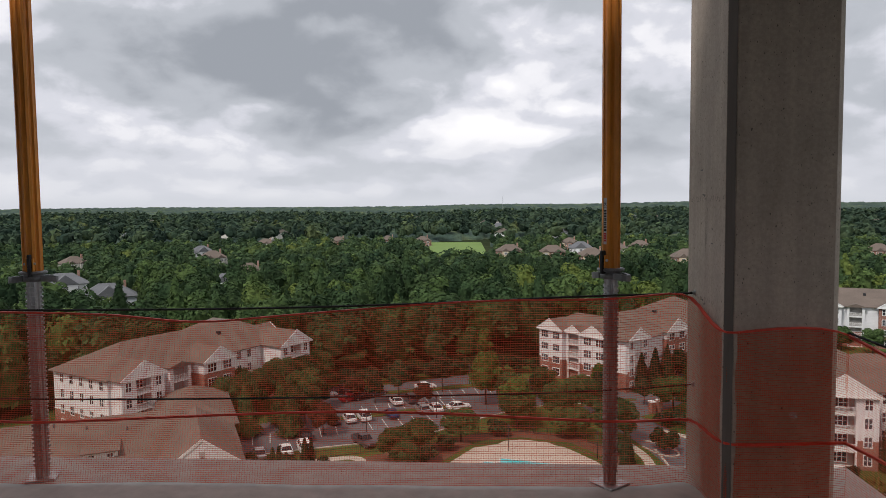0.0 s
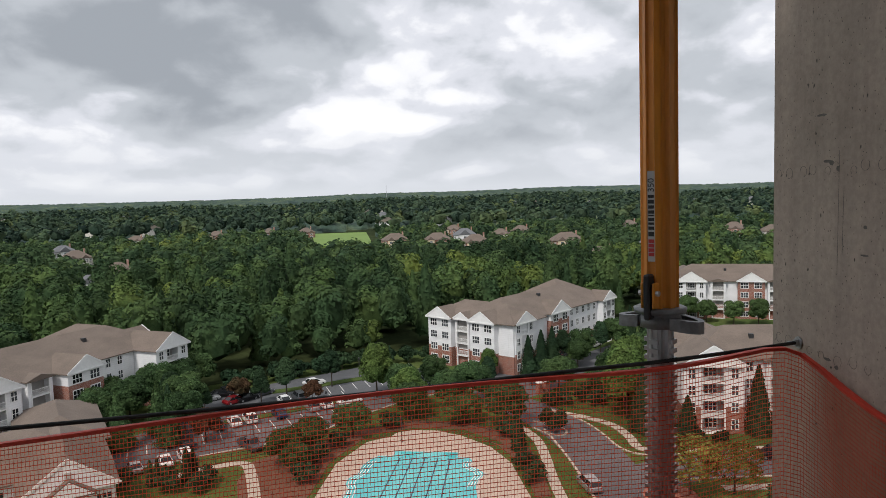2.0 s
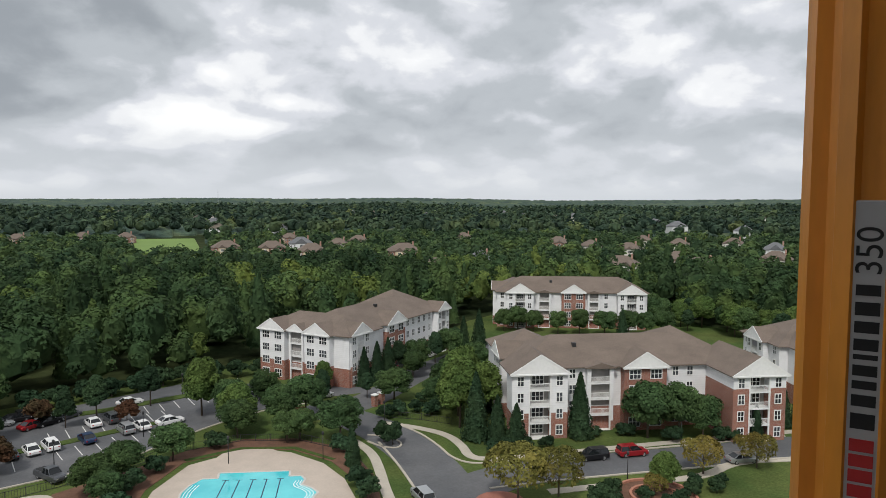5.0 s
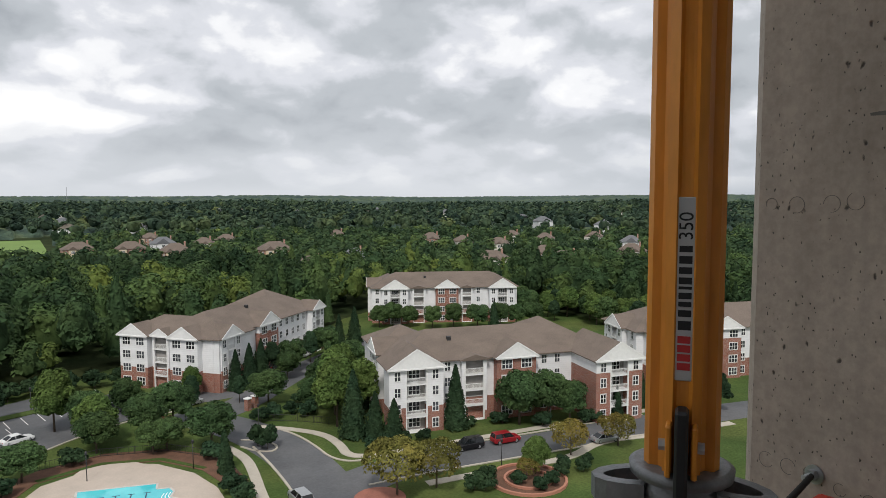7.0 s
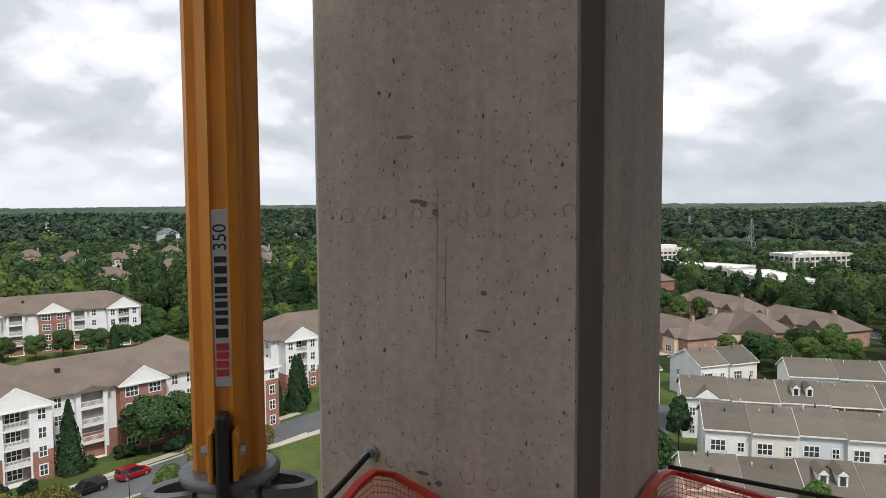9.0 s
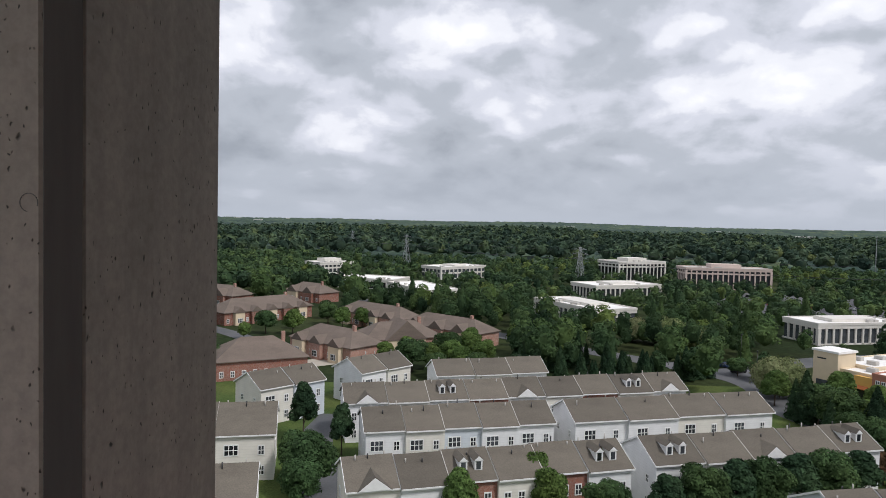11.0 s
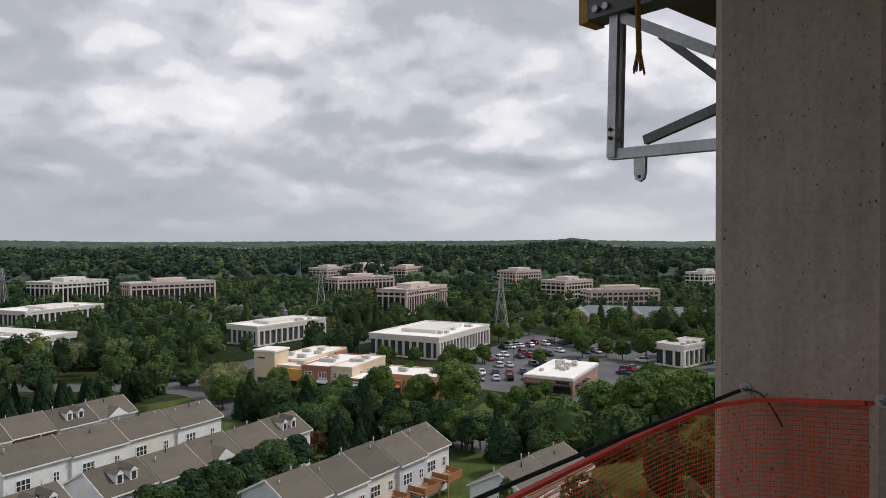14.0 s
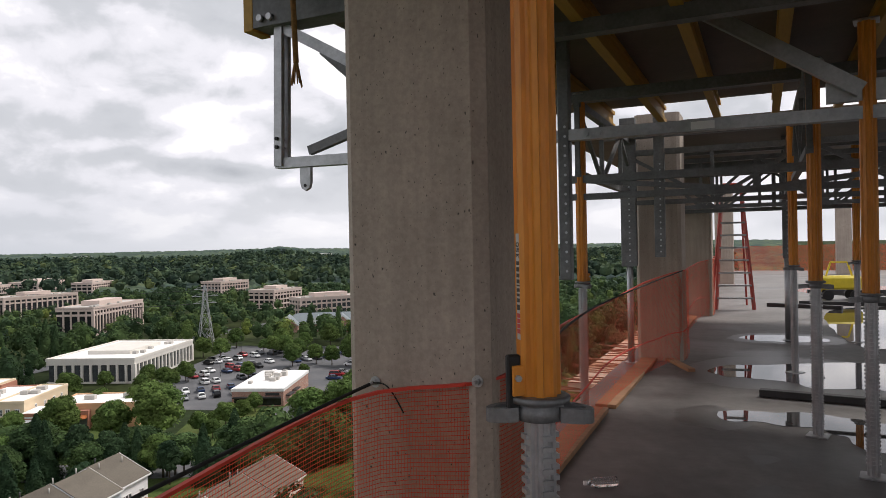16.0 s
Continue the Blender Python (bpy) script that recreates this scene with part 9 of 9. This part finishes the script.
# rebar mats on the lower roof outside
low = thing("rebar_stack", pose(3.4, -14.5, G + 32.2), "rusty reinforcing bars stacked on a lower deck", "rebar")
for i in range(26):
    bm = bmesh.new()
    bar(bm, (-1.6 + random.uniform(-0.2, 0.2), -3 + i * 0.24, random.uniform(0, 0.3)), (2.2 + random.uniform(-0.4, 0.4), -3 + i * 0.24 + random.uniform(-0.5, 0.5), random.uniform(0, 0.3)), 0.03, 0.03)
    part("bar", bm, RUST, low)
for i in range(46):
    bm = bmesh.new()
    y = -24 - i * 0.55
    bar(bm, (-1.0 + random.uniform(-0.3, 0.3), y + 14.5, random.uniform(0.1, 0.7)), (5.4 + random.uniform(-0.6, 0.6), y + 14.5 + random.uniform(-0.6, 0.6), random.uniform(0.1, 0.7)), 0.05, 0.05)
    part("bar", bm, RUST, low)
bm = bmesh.new()
box(bm, EAST + 0.25, -62, G + 31.68, 9.0, -30.02, G + 32.12)
part("lower_deck", bm, DUSTY, None, "pale lower roof deck under construction", "floor", "structure")
bm = bmesh.new()
box(bm, EAST + 0.2, -30, G + 31.7, 5.2, -10.5, G + 32.15)
part("lower_deck", bm, SOIL, None, "lower roof deck covered in orange dust", "floor", "structure")

# form marks on the corner column
ring_me = {}
for r in (0.012, 0.016):
    bm = bmesh.new()
    k = 18
    for i in range(k - 4):
        a0, a1 = i * math.tau / k, (i + 1) * math.tau / k
        bar(bm, (0, r * math.cos(a0), r * math.sin(a0)), (0, r * math.cos(a1), r * math.sin(a1)), 0.0008, 0.0009)
    ring_me[r] = mesh_of(bm, "form_mark")
MARK = material("dark_concrete_mark", (0.14, 0.128, 0.117), 0.9, var=0.2, scale=20)
cols = [o for o in scene.objects if o.name.startswith("column")]
corner = cols[0]
rm = random.Random(3)
for z, n in ((1.60, 11), (1.06, 8)):
    for i in range(n):
        put("form_mark", ring_me[rm.choice((0.012, 0.016))], MARK, corner, pose(-0.2753, 0.27 - i * 0.055 + rm.uniform(-0.02, 0.02), z + rm.uniform(-0.008, 0.008), rm.uniform(0, 360)))
for z0, z1, y in ((1.65, 1.30, 0.02), (1.55, 1.36, 0.0)):
    bm = bmesh.new()
    bar(bm, (0, 0, z0), (0, 0.004, z1), 0.0007, 0.0009)
    ob = put("crack", mesh_of(bm, "crack"), MARK, corner, pose(-0.2752, y - 0.03, 0))
for y, z, w, h in ((0.04, 1.622, 0.045, 0.010), (0.022, 1.617, 0.02, 0.016), (-0.005, 1.600, 0.018, 0.016), (0.07, 1.755, 0.05, 0.009), (-0.115, 1.44, 0.016, 0.012), (-0.115, 1.365, 0.034, 0.007), (0.03, 1.05, 0.035, 0.009), (-0.01, 1.035, 0.02, 0.015)):
    bm = bmesh.new()
    pts = [(0, w / 2 * math.cos(a) * rm.uniform(0.7, 1.1), h / 2 * math.sin(a) * rm.uniform(0.7, 1.1)) for a in [i * math.tau / 9 for i in range(9)]]
    solid(bm, pts, [tuple(range(9))])
    put("scuff", mesh_of(bm, "scuff"), MARK, corner, pose(-0.2756, y, z))

# thin darker strip along one chamfer of the corner column
bm = bmesh.new()
box(bm, -0.023, -0.003, 0.0, 0.023, 0.003, 3.28)
put("form_strip", mesh_of(bm, "form_strip"), material("dark_form_stain", (0.150, 0.130, 0.115), 0.9, var=0.2, scale=3, stretch=(6, 6, 0.5)), corner, pose(-0.275 + 0.0195, -0.3425 + 0.0195, 0.0, 0, 0, 135))

# ---- street furniture ----
def lamp(x, y, h=4.2):
    t = thing("street_lamp", pose(x, y, G), "black lamp post with a lantern head", "street lamp", "street lamps")
    bm = bmesh.new()
    tube(bm, (0, 0, 0), (0, 0, h - 0.4), 0.07, 8, 0.05)
    part("post", bm, METAL_DARK, t)
    bm = bmesh.new()
    lathe(bm, [(0.05, h - 0.45), (0.16, h - 0.4), (0.20, h - 0.05), (0.06, h + 0.1)], 8)
    part("lantern", bm, METAL_DARK, t)


for x, y in ((3.2, 106.4), (54.9, 82.0), (-9.4, 123.0), (16.6, 103.8), (-20.5, 112.8), (72.0, 92.3), (-4.0, 147.0), (29.2, 116.0)):
    lamp(x, y)
for x, y, h in ((186, -60, 9), (170, -66, 9), (196, -72, 9), (152, -160, 8), (170, -190, 8)):
    lamp(x, y, h)


def gate_pillar(x, y):
    t = thing("gate_pillar", pose(x, y, G, 0, 0, 30), "brick gate pillar with a stone cap", "pillar", "gate pillars")
    bm = bmesh.new()
    box(bm, -0.45, -0.45, 0, 0.45, 0.45, 2.1)
    part("shaft", bm, BRICK, t)
    bm = bmesh.new()
    box(bm, -0.58, -0.58, 2.1, 0.58, 0.58, 2.35, 0.05)
    part("cap", bm, TRIM, t)


for x, y in ((22.6, 121.4), (25.3, 123.2), (30.2, 127.0), (31.8, 128.2)):
    gate_pillar(x, y)


def fence(pts, h=1.3):
    t = thing("fence", pose(0, 0, G), "black metal picket fence", "fence")
    for a, b in zip(pts, pts[1:]):
        a, b = Vector((*a, 0)), Vector((*b, 0))
        bm = bmesh.new()
        for z in (0.15, h - 0.1):
            bar(bm, a + Vector((0, 0, z)), b + Vector((0, 0, z)), 0.05, 0.05)
        part("rail", bm, METAL_DARK, t)
        k = max(2, int((b - a).length / 2.2))
        for i in range(k):
            q = a.lerp(b, i / k)
            bm = bmesh.new()
            bar(bm, q, q + Vector((0, 0, h)), 0.07, 0.07)
            part("post", bm, METAL_DARK, t)
        bm = bmesh.new()
        k = int((b - a).length / 0.32)
        for i in range(k):
            q = a.lerp(b, i / k)
            bar(bm, q + Vector((0, 0, 0.1)), q + Vector((0, 0, h - 0.05)), 0.025, 0.025)
        part("picket_panel", bm, METAL_DARK, t, kind="stuff")


fence([(-33, 99.3), (-20, 104.6), (-13, 107.6), (-6, 112.6)])
fence([(-4, 113.6), (5.4, 115.6), (14.5, 112.8), (20.5, 106), (21.4, 96)])
fence([(31.5, 119.2), (36.0, 116.4), (40.4, 112.2)])
rs = thing("round_bed", pose(55.5, 76.5, G), "round planting bed with a low stone kerb", "planting bed")
for r in (5.2, 3.2):
    bm = bmesh.new()
    loops = [[bm.verts.new(((r + dr) * math.cos(i * math.tau / 24), (r + dr) * math.sin(i * math.tau / 24), z)) for i in range(24)] for dr, z in ((-0.18, 0), (0.18, 0), (0.18, 0.42), (-0.18, 0.42))]
    for a, b in zip(loops, loops[1:] + loops[:1]):
        for i in range(24):
            bm.faces.new((a[i], a[(i + 1) % 24], b[(i + 1) % 24], b[i]))
    part("kerb_ring", bm, STUCCO_TERRA, rs)
sheet("planting_bed", [(55.5 + 5.0 * math.cos(i * math.tau / 20), 76.5 + 5.0 * math.sin(i * math.tau / 20)) for i in range(20)], MULCH, 0.14, "mulch in a round planting bed", "planting bed")

# ---- distant buildings among the trees ----
rd = random.Random(11)
for i in range(34):
    az, r = radians(rd.uniform(-175, -70)), rd.uniform(1500, 4300)
    x, y = -math.sin(az) * r, math.cos(az) * r
    z = float(height(np.float64(r), np.float64(az)))
    w, d, h = rd.uniform(22, 85), rd.uniform(18, 40), rd.uniform(10, 15)
    b = thing("warehouse", pose(x, y, z - 1.5, 0, 0, math.degrees(az) + rd.uniform(-25, 25)), "distant low white commercial building among trees", "warehouse", "distant buildings")
    bm = bmesh.new()
    box(bm, -w / 2, -d / 2, 0, w / 2, d / 2, h)
    part("wall", bm, PRECAST_WHITE, b)
    bm = bmesh.new()
    box(bm, -w / 2 - 0.3, -d / 2 - 0.3, h, w / 2 + 0.3, d / 2 + 0.3, h + 0.8)
    part("roof", bm, ROOF_WHITE, b)
for i in range(52):
    az, r = radians(rd.uniform(-70, 36)), rd.uniform(660, 1300)
    x, y = -math.sin(az) * r, math.cos(az) * r
    z = float(height(np.float64(r), np.float64(az)))
    w, d = rd.uniform(12, 18), rd.uniform(10, 13)
    b = thing("house", pose(x, y, z + 4.5, 0, 0, math.degrees(az) + rd.uniform(-40, 40)), "distant house with a pitched roof among trees", "house", "distant houses")
    bm = bmesh.new()
    box(bm, -w / 2, -d / 2, -8, w / 2, d / 2, 7)
    part("wall", bm, rd.choice((SIDING, SIDING_CREAM, SIDING)), b)
    bm = bmesh.new()
    hip_roof(bm, -w / 2, -d / 2, w / 2, d / 2, 7, 0.75, 0.5)
    part("roof", bm, rd.choice((SHINGLE_GREY, SHINGLE_GREY, SHINGLE_TH)), b)
